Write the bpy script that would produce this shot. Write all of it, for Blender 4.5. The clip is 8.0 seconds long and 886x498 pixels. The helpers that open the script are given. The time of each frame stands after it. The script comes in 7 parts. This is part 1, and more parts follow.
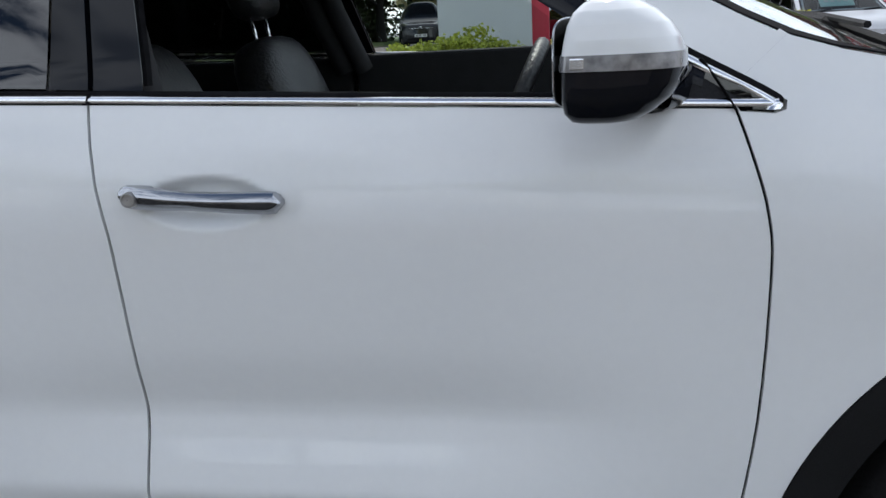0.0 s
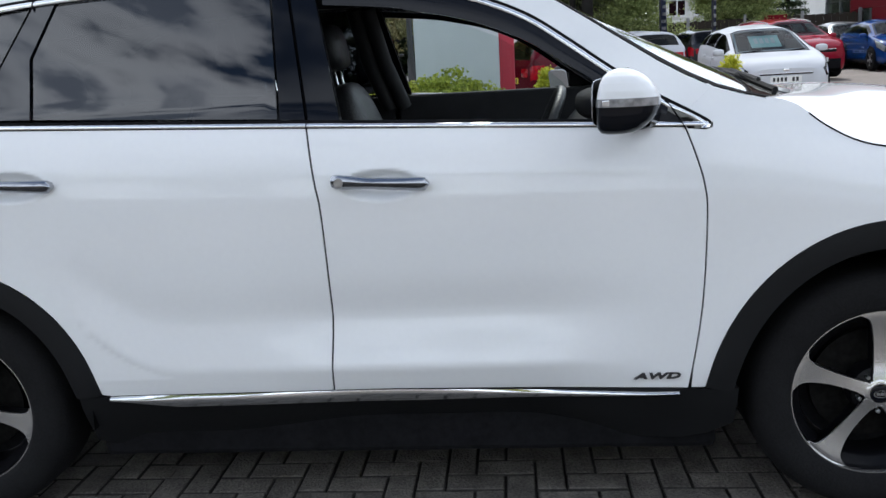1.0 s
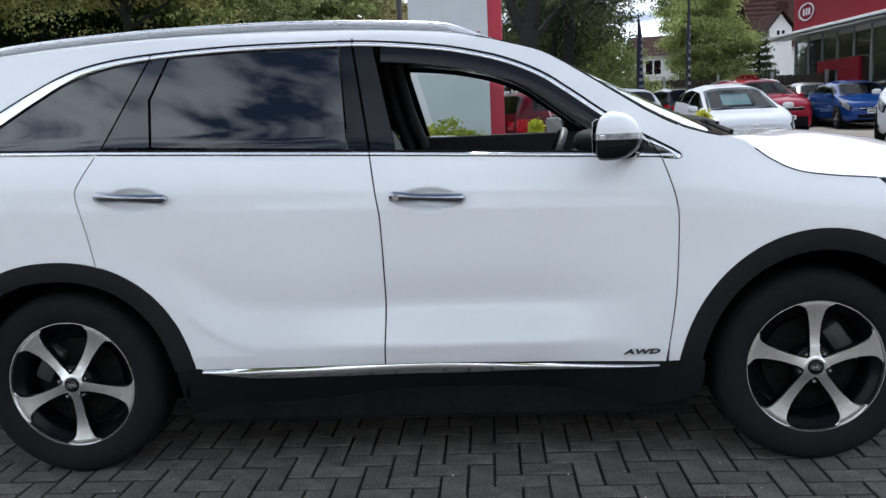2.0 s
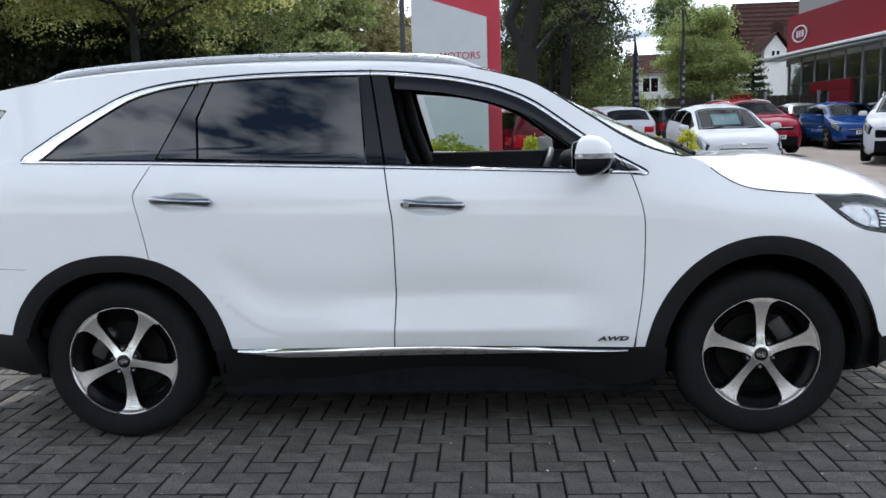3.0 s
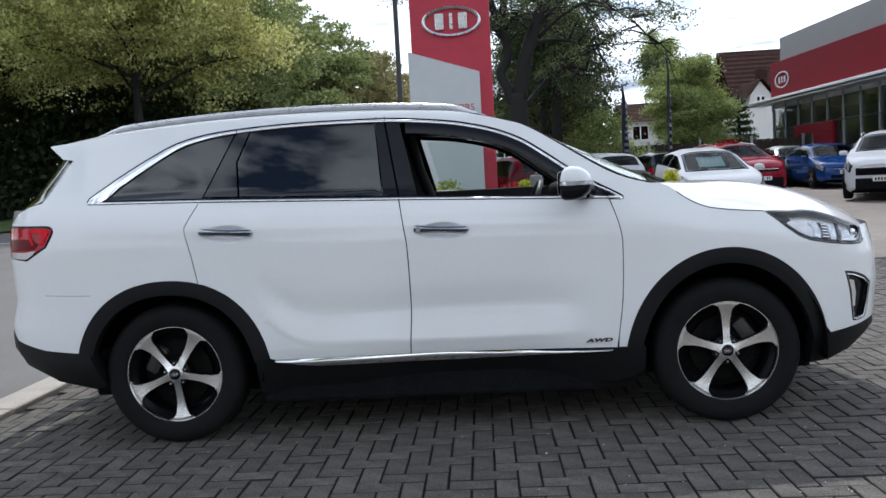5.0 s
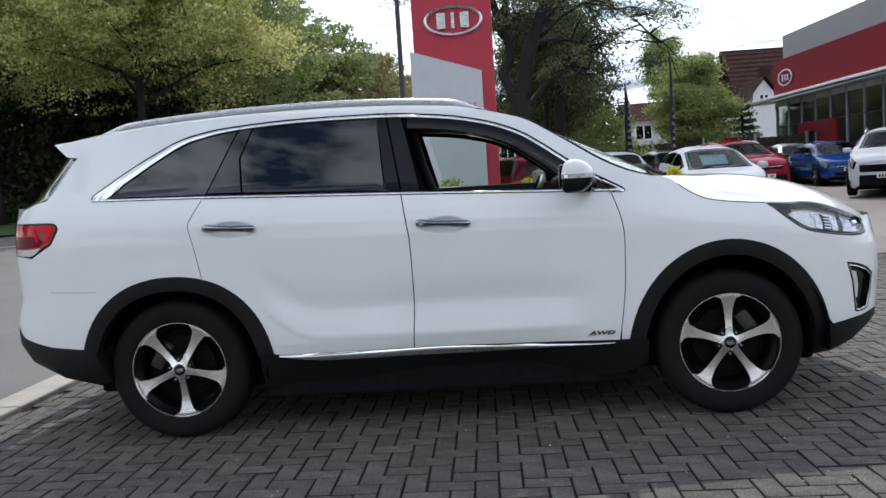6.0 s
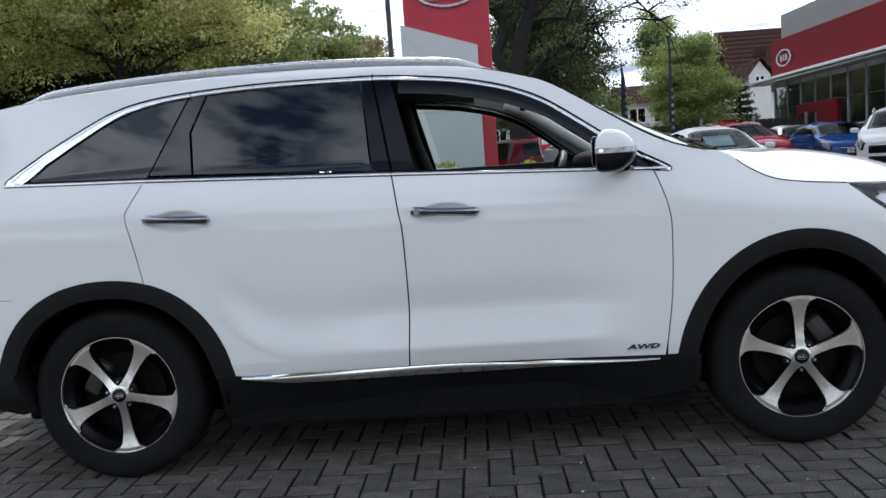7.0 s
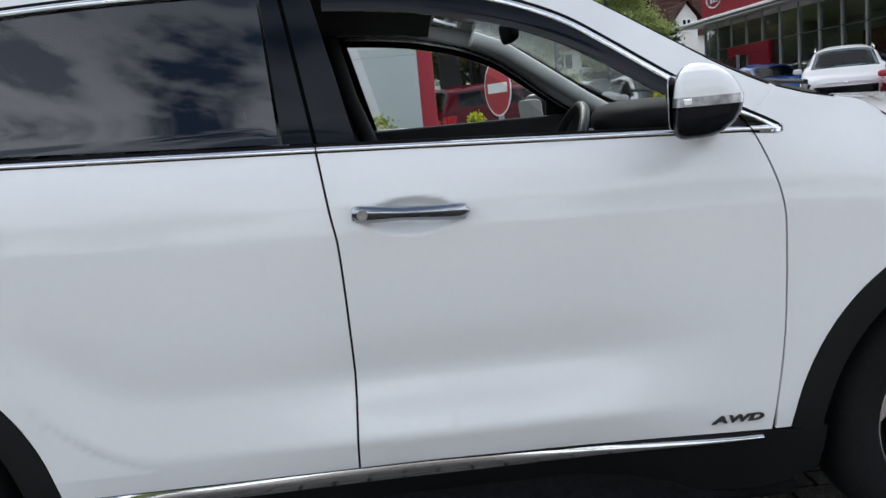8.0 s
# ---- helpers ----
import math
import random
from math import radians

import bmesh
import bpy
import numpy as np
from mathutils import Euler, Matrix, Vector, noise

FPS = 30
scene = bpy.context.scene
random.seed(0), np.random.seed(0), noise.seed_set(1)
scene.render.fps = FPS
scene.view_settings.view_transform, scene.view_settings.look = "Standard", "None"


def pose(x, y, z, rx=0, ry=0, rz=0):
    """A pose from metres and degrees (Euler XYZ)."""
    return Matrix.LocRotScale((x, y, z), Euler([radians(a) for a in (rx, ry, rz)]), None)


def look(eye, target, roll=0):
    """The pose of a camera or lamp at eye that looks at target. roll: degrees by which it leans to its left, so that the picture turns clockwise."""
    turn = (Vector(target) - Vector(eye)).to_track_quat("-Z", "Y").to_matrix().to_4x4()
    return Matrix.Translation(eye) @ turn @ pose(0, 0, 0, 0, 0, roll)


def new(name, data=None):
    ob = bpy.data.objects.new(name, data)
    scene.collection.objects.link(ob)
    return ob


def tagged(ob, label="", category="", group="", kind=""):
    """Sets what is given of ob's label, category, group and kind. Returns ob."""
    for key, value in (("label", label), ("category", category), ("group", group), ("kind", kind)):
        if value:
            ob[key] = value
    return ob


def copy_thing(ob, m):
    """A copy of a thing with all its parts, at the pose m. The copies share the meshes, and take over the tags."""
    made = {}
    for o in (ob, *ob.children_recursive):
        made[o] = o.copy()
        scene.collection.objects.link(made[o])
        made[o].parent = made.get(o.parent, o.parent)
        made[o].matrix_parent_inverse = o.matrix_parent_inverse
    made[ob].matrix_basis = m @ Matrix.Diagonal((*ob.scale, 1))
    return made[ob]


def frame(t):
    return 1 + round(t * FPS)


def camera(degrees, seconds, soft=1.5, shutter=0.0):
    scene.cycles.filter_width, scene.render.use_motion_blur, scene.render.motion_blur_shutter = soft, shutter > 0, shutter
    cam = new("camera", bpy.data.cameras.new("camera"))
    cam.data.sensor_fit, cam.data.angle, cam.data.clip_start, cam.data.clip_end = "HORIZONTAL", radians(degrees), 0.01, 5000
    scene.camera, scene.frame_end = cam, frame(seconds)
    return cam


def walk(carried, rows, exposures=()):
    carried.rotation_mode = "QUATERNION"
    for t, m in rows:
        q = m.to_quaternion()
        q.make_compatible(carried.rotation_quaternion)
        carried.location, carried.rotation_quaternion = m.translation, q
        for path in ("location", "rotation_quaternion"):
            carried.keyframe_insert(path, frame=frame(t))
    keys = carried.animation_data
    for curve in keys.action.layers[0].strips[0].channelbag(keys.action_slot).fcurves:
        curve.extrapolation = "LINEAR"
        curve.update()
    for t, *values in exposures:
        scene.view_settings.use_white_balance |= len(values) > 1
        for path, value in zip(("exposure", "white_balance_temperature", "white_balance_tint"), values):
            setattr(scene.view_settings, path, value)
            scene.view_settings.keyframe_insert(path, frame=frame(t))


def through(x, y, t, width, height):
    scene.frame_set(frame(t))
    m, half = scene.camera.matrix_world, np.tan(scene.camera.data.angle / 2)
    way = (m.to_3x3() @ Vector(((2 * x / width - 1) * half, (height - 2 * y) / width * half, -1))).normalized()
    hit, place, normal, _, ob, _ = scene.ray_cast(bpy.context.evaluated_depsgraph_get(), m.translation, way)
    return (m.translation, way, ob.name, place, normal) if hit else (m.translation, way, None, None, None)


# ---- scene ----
cam = camera(57.5, 8.0)
PATH = [
    (0, (0.588, -1.169, 1.274), (0.286, 0.738, 0.751), -3.2),
    (0.5, (0.468, -1.656, 1.316), (0.239, 0.264, 0.805), -4.0),
    (1, (0.378, -2.133, 1.339), (0.197, -0.192, 0.893), -3.3),
    (1.5, (0.242, -2.498, 1.299), (0.105, -0.534, 0.944), -3.1),
    (3, (0.251, -3.306, 1.338), (0.133, -1.331, 1.048), -1.6),
    (3.5, (0.197, -3.55, 1.296), (0.113, -1.564, 1.073), -2.0),
    (4, (0.196, -3.72, 1.279), (0.122, -1.73, 1.089), -2.4),
    (4.5, (0.215, -3.85, 1.269), (0.121, -1.859, 1.099), -2.7),
    (6, (0.239, -3.909, 1.22), (0.121, -1.919, 1.063), -3.6),
    (6.5, (0.228, -3.711, 1.201), (0.105, -1.723, 1.019), -3.1),
    (7, (0.154, -3.118, 1.194), (0.055, -1.13, 1.001), -4.0),
    (7.5, (0.096, -2.476, 1.214), (0.055, -0.489, 0.99), -4.7),
    (8, (0.017, -1.805, 1.245), (0.085, 0.167, 0.92), -5.4),
]
walk(cam, [(t, look(eye, target, roll)) for t, eye, target, roll in PATH],
     [(0, 0.08, 6180, 9), (0.5, 0.29, 6190, 9), (1.5, 0.44, 6140, 9), (3, 0.50, 6130, 9), (4.5, 0.23, 6120, 9), (6.5, 0.20, 6170, 9), (7.5, 0.24, 6230, 9), (8, 0.36, 6370, 9)])


# ---------- world, sun, exposure ----------
SUN_ELEV, SUN_AZ = radians(52.5), radians(0)
world = bpy.data.worlds.new("sky")
scene.world = world
world.use_nodes = True
wn, wl = world.node_tree.nodes, world.node_tree.links
wn.clear()
w_out = wn.new("ShaderNodeOutputWorld")
w_bg = wn.new("ShaderNodeBackground")
w_sky = wn.new("ShaderNodeTexSky")
w_sky.sky_type, w_sky.sun_disc = "NISHITA", False
w_sky.sun_elevation, w_sky.sun_rotation = SUN_ELEV, SUN_AZ
w_dim = wn.new("ShaderNodeVectorMath")
w_dim.operation = "SCALE"
w_dim.inputs[3].default_value = 0.42
w_co = wn.new("ShaderNodeTexCoord")
w_map = wn.new("ShaderNodeMapping")
w_map.inputs["Scale"].default_value = (1.0, 1.8, 6.0)
w_noise = wn.new("ShaderNodeTexNoise")
w_noise.inputs["Scale"].default_value = 3.3
w_noise.inputs["Detail"].default_value = 9
w_noise.inputs["Roughness"].default_value = 0.56
w_ramp = wn.new("ShaderNodeValToRGB")
w_ramp.color_ramp.elements[0].position, w_ramp.color_ramp.elements[1].position = 0.36, 0.56
w_tone = wn.new("ShaderNodeValToRGB")
w_tone.color_ramp.elements[0].position, w_tone.color_ramp.elements[1].position = 0.43, 0.61
w_tone.color_ramp.elements[0].color = (12.0, 12.3, 12.8, 1)
w_tone.color_ramp.elements[1].color = (2.1, 2.4, 3.0, 1)
w_mix = wn.new("ShaderNodeMix")
w_mix.data_type = "RGBA"
wl.new(w_co.outputs["Generated"], w_map.inputs["Vector"])
wl.new(w_map.outputs["Vector"], w_noise.inputs["Vector"])
wl.new(w_noise.outputs["Fac"], w_ramp.inputs["Fac"])
wl.new(w_noise.outputs["Fac"], w_tone.inputs["Fac"])
wl.new(w_sky.outputs["Color"], w_dim.inputs[0])
# thinner cloud overhead
w_sep = wn.new("ShaderNodeSeparateXYZ")
w_up = wn.new("ShaderNodeMapRange")
w_up.interpolation_type = "SMOOTHSTEP"
w_up.inputs["From Min"].default_value, w_up.inputs["From Max"].default_value = 0.72, 0.97
w_up.inputs["To Min"].default_value, w_up.inputs["To Max"].default_value = 1.0, 0.04
w_cov = wn.new("ShaderNodeMath")
w_cov.operation = "MULTIPLY"
wl.new(w_co.outputs["Generated"], w_sep.inputs[0])
wl.new(w_sep.outputs["Z"], w_up.inputs["Value"])
wl.new(w_ramp.outputs["Color"], w_cov.inputs[0])
wl.new(w_up.outputs[0], w_cov.inputs[1])
wl.new(w_cov.outputs[0], w_mix.inputs[0])
wl.new(w_dim.outputs[0], w_mix.inputs[6])
wl.new(w_tone.outputs["Color"], w_mix.inputs[7])
wl.new(w_mix.outputs[2], w_bg.inputs["Color"])
w_bg.inputs["Strength"].default_value = 0.215
wl.new(w_bg.outputs[0], w_out.inputs[0])

sun = new("sun", bpy.data.lights.new("sun", "SUN"))
sun.data.energy, sun.data.angle, sun.data.color = 2.5, radians(0.6), (1.0, 0.95, 0.88)
sun.matrix_world = look((math.sin(SUN_AZ) * math.cos(SUN_ELEV) * 60, math.cos(SUN_AZ) * math.cos(SUN_ELEV) * 60, math.sin(SUN_ELEV) * 60), (0, 0, 0))


# ---------- materials ----------
def mat(name, color, rough=0.5, metal=0.0, vary=0.12, scale=8.0, bump=0.0, bscale=60.0, coat=0.0, spec=0.5, second=None, island=0.0, fine=None):
    """A surface with two scales of variation: blotches (scale) and grain (bscale), in object space."""
    m = bpy.data.materials.new(name)
    m.use_nodes = True
    n, l = m.node_tree.nodes, m.node_tree.links
    p = n["Principled BSDF"]
    p.inputs["Roughness"].default_value, p.inputs["Metallic"].default_value = rough, metal
    p.inputs["Coat Weight"].default_value, p.inputs["Coat Roughness"].default_value = coat, 0.04
    p.inputs["Specular IOR Level"].default_value = spec
    co = n.new("ShaderNodeTexCoord")
    big = n.new("ShaderNodeTexNoise")
    big.inputs["Scale"].default_value, big.inputs["Detail"].default_value = scale, 4
    small = n.new("ShaderNodeTexNoise")
    small.inputs["Scale"].default_value, small.inputs["Detail"].default_value = bscale, 3
    l.new(co.outputs["Object"], big.inputs["Vector"])
    l.new(co.outputs["Object"], small.inputs["Vector"])
    add = n.new("ShaderNodeMath")
    add.operation = "ADD"
    l.new(big.outputs["Fac"], add.inputs[0])
    l.new(small.outputs["Fac"], add.inputs[1])
    span = n.new("ShaderNodeMapRange")
    span.inputs["From Min"].default_value, span.inputs["From Max"].default_value = 0.75, 1.25
    l.new(add.outputs[0], span.inputs["Value"])
    mix = n.new("ShaderNodeMix")
    mix.data_type = "RGBA"
    lo = tuple(c * (1 - vary) for c in color)
    hi = second or tuple(min(1, c * (1 + vary)) for c in color)
    mix.inputs[6].default_value, mix.inputs[7].default_value = (*lo, 1), (*hi, 1)
    l.new(span.outputs[0], mix.inputs[0])
    out = mix.outputs[2]
    if island:
        geo, info = n.new("ShaderNodeNewGeometry"), n.new("ShaderNodeObjectInfo")
        both = n.new("ShaderNodeMath")
        both.operation = "ADD"
        l.new(geo.outputs["Random Per Island"], both.inputs[0])
        l.new(info.outputs["Random"], both.inputs[1])
        wrap = n.new("ShaderNodeMath")
        wrap.operation = "FRACT"
        l.new(both.outputs[0], wrap.inputs[0])
        tone = n.new("ShaderNodeMapRange")
        tone.inputs["To Min"].default_value, tone.inputs["To Max"].default_value = 1 - island, 1 + island
        l.new(wrap.outputs[0], tone.inputs["Value"])
        mul = n.new("ShaderNodeVectorMath")
        mul.operation = "SCALE"
        l.new(out, mul.inputs[0])
        l.new(tone.outputs[0], mul.inputs[3])
        out = mul.outputs[0]
    l.new(out, p.inputs["Base Color"])
    rr = n.new("ShaderNodeMapRange")
    rr.inputs["To Min"].default_value, rr.inputs["To Max"].default_value = max(0, rough * 0.85), min(1, rough * 1.15)
    l.new(big.outputs["Fac"], rr.inputs["Value"])
    l.new(rr.outputs[0], p.inputs["Roughness"])
    if bump:
        b = n.new("ShaderNodeBump")
        b.inputs["Strength"].default_value, b.inputs["Distance"].default_value = bump, 0.01
        l.new(small.outputs["Fac"], b.inputs["Height"])
        l.new(b.outputs[0], p.inputs["Normal"])
    return m


def glass(name, tint, gloss=0.06, strength=1.0):
    """A thin pane: tinted see-through, mirror rising towards grazing views on both of its faces alike."""
    m = bpy.data.materials.new(name)
    m.use_nodes = True
    n, l = m.node_tree.nodes, m.node_tree.links
    n.clear()
    out, tr, gl, mx, lw, pw, ad = (n.new("ShaderNode" + k) for k in ("OutputMaterial", "BsdfTransparent", "BsdfGlossy", "MixShader", "LayerWeight", "Math", "Math"))
    tr.inputs["Color"].default_value = (*tint, 1)
    gl.inputs["Roughness"].default_value = 0.015
    gl.inputs["Color"].default_value = (strength, strength, strength, 1)
    lw.inputs["Blend"].default_value = 0.5
    ior = 1.55 + gloss
    f0 = ((ior - 1) / (ior + 1)) ** 2
    pw.operation, ad.operation = "POWER", "MULTIPLY_ADD"
    pw.inputs[1].default_value = 5.0
    ad.inputs[1].default_value, ad.inputs[2].default_value = 1 - f0, f0
    l.new(lw.outputs["Facing"], pw.inputs[0])
    l.new(pw.outputs[0], ad.inputs[0])
    l.new(ad.outputs[0], mx.inputs[0])
    l.new(tr.outputs[0], mx.inputs[1])
    l.new(gl.outputs[0], mx.inputs[2])
    l.new(mx.outputs[0], out.inputs[0])
    return m


def leafy(name, color, second, rough=0.6, through=0.27):
    """Leaves: two greens by leaf, some light through them."""
    m = bpy.data.materials.new(name)
    m.use_nodes = True
    n, l = m.node_tree.nodes, m.node_tree.links
    p = n["Principled BSDF"]
    p.inputs["Roughness"].default_value = rough
    geo, info = n.new("ShaderNodeNewGeometry"), n.new("ShaderNodeTexCoord")
    cl = n.new("ShaderNodeTexNoise")
    cl.inputs["Scale"].default_value = 0.55
    l.new(info.outputs["Object"], cl.inputs["Vector"])
    ad = n.new("ShaderNodeMath")
    ad.operation = "ADD"
    l.new(geo.outputs["Random Per Island"], ad.inputs[0])
    l.new(cl.outputs["Fac"], ad.inputs[1])
    sp = n.new("ShaderNodeMapRange")
    sp.inputs["From Min"].default_value, sp.inputs["From Max"].default_value = 0.4, 1.3
    l.new(ad.outputs[0], sp.inputs["Value"])
    mix = n.new("ShaderNodeMix")
    mix.data_type = "RGBA"
    mix.inputs[6].default_value, mix.inputs[7].default_value = (*color, 1), (*second, 1)
    l.new(sp.outputs[0], mix.inputs[0])
    l.new(mix.outputs[2], p.inputs["Base Color"])
    tl = n.new("ShaderNodeBsdfTranslucent")
    l.new(mix.outputs[2], tl.inputs["Color"])
    ms = n.new("ShaderNodeMixShader")
    ms.inputs[0].default_value = through
    l.new(p.outputs[0], ms.inputs[1])
    l.new(tl.outputs[0], ms.inputs[2])
    l.new(ms.outputs[0], n["Material Output"].inputs[0])
    return m


M_WHITE = mat("white_paint", (0.78, 0.79, 0.80), 0.5, vary=0.01, coat=1.0, scale=3, spec=0.0)
M_BLACKGLOSS = mat("black_gloss", (0.004, 0.005, 0.008), 0.05, vary=0.1, coat=0.0, spec=0.24)
M_CLAD = mat("black_cladding", (0.0078, 0.0082, 0.0092), 0.6, spec=0.2, vary=0.2, scale=5, bump=0.15, bscale=400)
M_UNDER = mat("underbody_black", (0.009, 0.009, 0.0102), 0.9, vary=0.3, scale=9, spec=0.05)
M_CHROME = mat("chrome", (0.86, 0.87, 0.89), 0.09, 1.0, vary=0.02)
M_SATIN = mat("satin_aluminium", (0.62, 0.63, 0.65), 0.28, 1.0, vary=0.05, scale=20)
M_MACHINED = mat("machined_alloy", (0.80, 0.79, 0.78), 0.24, 0.95, vary=0.08, scale=12, bump=0.05, bscale=300)
M_DISC = mat("brake_disc_grey", (0.007, 0.0067, 0.0064), 0.6, vary=0.4, scale=30, spec=0.08)
M_CALIPER = mat("cast_caliper", (0.04, 0.039, 0.038), 0.55, 0.1, vary=0.3, scale=25)
M_BADGE = mat("badge_dark", (0.06, 0.06, 0.065), 0.3, 0.6)
M_REFLECTOR = mat("lamp_reflector", (0.46, 0.47, 0.49), 0.16, 1.0, vary=0.2, scale=40)
M_LAMPBOWL = mat("lamp_bowl", (0.80, 0.80, 0.81), 0.3, 0.0, vary=0.12, scale=22)
M_RIMBLACK = mat("rim_black", (0.004, 0.004, 0.005), 0.3, vary=0.2, spec=0.18)
M_TYRE = mat("tyre_rubber", (0.0100, 0.0100, 0.0108), 0.8, spec=0.14, vary=0.25, scale=9, bump=0.25, bscale=150)
M_STEEL = mat("dull_steel", (0.35, 0.34, 0.33), 0.4, 0.9, vary=0.2, scale=14)
M_TRIM = mat("cabin_plastic", (0.024, 0.024, 0.026), 0.7, spec=0.12, vary=0.2, scale=9, bump=0.2, bscale=250)
M_LEATHER = mat("black_leather", (0.025, 0.025, 0.027), 0.42, vary=0.2, scale=7, bump=0.3, bscale=120)
M_PILLAR = mat("grey_pillar_cloth", (0.52, 0.53, 0.52), 0.9, vary=0.08, bump=0.1, bscale=200)
M_LINER = mat("dark_headliner", (0.05, 0.05, 0.05), 0.9, vary=0.08, bump=0.1, bscale=200)
M_LINERDARK = mat("dark_trim", (0.022, 0.022, 0.023), 0.8, vary=0.1)
M_PRIVACY = glass("privacy_glass", (0.02, 0.023, 0.028), 0.30)
M_CLEAR = glass("clear_glass", (0.93, 0.955, 0.94), 0.0)
M_SIDEGLASS = glass("green_tinted_glass", (0.74, 0.815, 0.80), -0.1)
M_LENS = glass("lamp_lens", (0.97, 0.98, 1.0), -0.12)
M_REDLENS = mat("red_lens", (0.34, 0.002, 0.010), 0.12, vary=0.5, scale=22, spec=0.3)
M_REDDARK = mat("red_lens_dark", (0.12, 0.001, 0.004), 0.3, vary=0.3, scale=40, spec=0.08)
M_HANDLE = mat("dark_chrome", (0.40, 0.41, 0.43), 0.09, 1.0, vary=0.03)
M_PARAPET = mat("grey_cladding", (0.24, 0.24, 0.235), 0.5, vary=0.06, scale=1.0)
M_REDLIGHT = mat("red_reflector", (0.62, 0.006, 0.016), 0.3, vary=0.2, scale=25, spec=0.08)
M_CLEARLENS = mat("frosted_lens", (0.62, 0.6, 0.58), 0.15, vary=0.1, coat=1.0)
M_FASCIA = mat("fascia_red", (0.20, 0.009, 0.018), 0.6, spec=0.12, vary=0.06, scale=1.2, bscale=9)
M_RED = mat("pylon_red", (0.43, 0.024, 0.05), 0.4, vary=0.06, scale=1.2, bscale=9)
M_GREY = mat("pylon_grey", (0.52, 0.545, 0.565), 0.38, vary=0.04, scale=1.0, bscale=7)
M_BLOCK = mat("paving_block", (0.084, 0.077, 0.068), 0.85, vary=0.35, scale=11, bump=1.0, bscale=110, island=0.2, second=(0.166, 0.151, 0.134))
# darker colour for the lower sides of the paving blocks
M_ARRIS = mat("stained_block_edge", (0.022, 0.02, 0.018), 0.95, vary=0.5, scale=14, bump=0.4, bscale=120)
M_GLOSSTRIM = mat("glossy_pillar_trim", (0.004, 0.005, 0.008), 0.03, vary=0.1, spec=0.85)
M_GRIT = mat("pale_grit", (0.45, 0.43, 0.39), 0.9, vary=0.3, scale=30)
M_JOINT = mat("joint_sand", (0.010, 0.009, 0.008), 0.95, vary=0.4, scale=6, bump=0.5, bscale=90)
M_KERB = mat("kerb_concrete", (0.40, 0.365, 0.32), 0.85, vary=0.16, scale=5, bump=0.4, bscale=80, island=0.08)
M_ASPHALT = mat("asphalt", (0.145, 0.138, 0.131), 0.9, vary=0.2, scale=0.8, bump=0.6, bscale=70)
M_DARKMETAL = mat("dark_post", (0.02, 0.021, 0.022), 0.5, vary=0.2)
M_BARK = mat("bark", (0.011, 0.0095, 0.008), 0.9, vary=0.4, scale=5, bump=0.9, bscale=26)
M_WOOD = mat("fence_wood", (0.035, 0.027, 0.02), 0.9, vary=0.3, scale=5, bump=0.4, bscale=40, island=0.2)
M_LEAF_A = leafy("leaf_spring_oak", (0.21, 0.22, 0.072), (0.72, 0.71, 0.29), through=0.55)
M_LEAF_B = leafy("leaf_mid_green", (0.085, 0.12, 0.042), (0.37, 0.42, 0.16), through=0.4)
M_LEAF_G = leafy("leaf_dull_green", (0.035, 0.05, 0.018), (0.15, 0.18, 0.065))
M_LEAF_H = leafy("leaf_yellow_green", (0.20, 0.25, 0.03), (0.46, 0.50, 0.07))
M_LEAF_C = leafy("leaf_bright", (0.15, 0.20, 0.055), (0.45, 0.52, 0.19))
M_LEAF_D = leafy("leaf_dark", (0.022, 0.042, 0.014), (0.06, 0.09, 0.03))
# near-black green: deep shade of the wood is put into this leaf colour
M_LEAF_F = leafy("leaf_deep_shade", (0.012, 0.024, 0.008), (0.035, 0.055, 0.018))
M_LEAF_E = leafy("leaf_brownish", (0.19, 0.17, 0.07), (0.40, 0.36, 0.16))
M_LEAF_Y = leafy("leaf_golden", (0.34, 0.38, 0.02), (0.62, 0.60, 0.05))
M_GRASS = mat("verge_grass", (0.07, 0.11, 0.025), 0.9, vary=0.35, scale=0.7, bump=0.8, bscale=25)
M_RENDERWALL = mat("white_render", (0.72, 0.71, 0.68), 0.85, vary=0.07, scale=1.5, bump=0.2, bscale=40)
M_TILE = mat("roof_tile", (0.052, 0.026, 0.022), 0.9, spec=0.08, vary=0.3, scale=3, bump=0.5, bscale=30, island=0.15)
M_PALE = mat("pale_metal", (0.62, 0.64, 0.66), 0.35, 0.6, vary=0.05)
M_MULLION = mat("grey_mullion", (0.34, 0.35, 0.36), 0.45, 0.5, vary=0.1)
M_SHOPGLASS = glass("shop_glass", (0.72, 0.76, 0.75), 0.0)
M_INSIDE = mat("showroom_wall", (0.72, 0.71, 0.69), 0.8, vary=0.3, scale=0.6)
M_SIGNRED = mat("sign_red", (0.38, 0.012, 0.022), 0.35, vary=0.05)
M_SIGNWHITE = mat("sign_white", (0.8, 0.8, 0.8), 0.4, vary=0.04)
M_BANNER = mat("banner_cloth", (0.03, 0.04, 0.09), 0.8, vary=0.2, scale=4)
M_PLATE_Y = mat("plate_yellow", (0.7, 0.5, 0.03), 0.4, vary=0.05)
M_PLATE_W = mat("plate_white", (0.75, 0.75, 0.72), 0.4, vary=0.05)
M_INDICATOR = mat("indicator_lens", (0.27, 0.27, 0.28), 0.12, 0.5, vary=0.35, scale=30, coat=1.0)
M_INK = mat("ink_black", (0.015, 0.015, 0.015), 0.5)
M_PRICE = mat("price_card", (0.50, 0.78, 0.74), 0.6, vary=0.05)


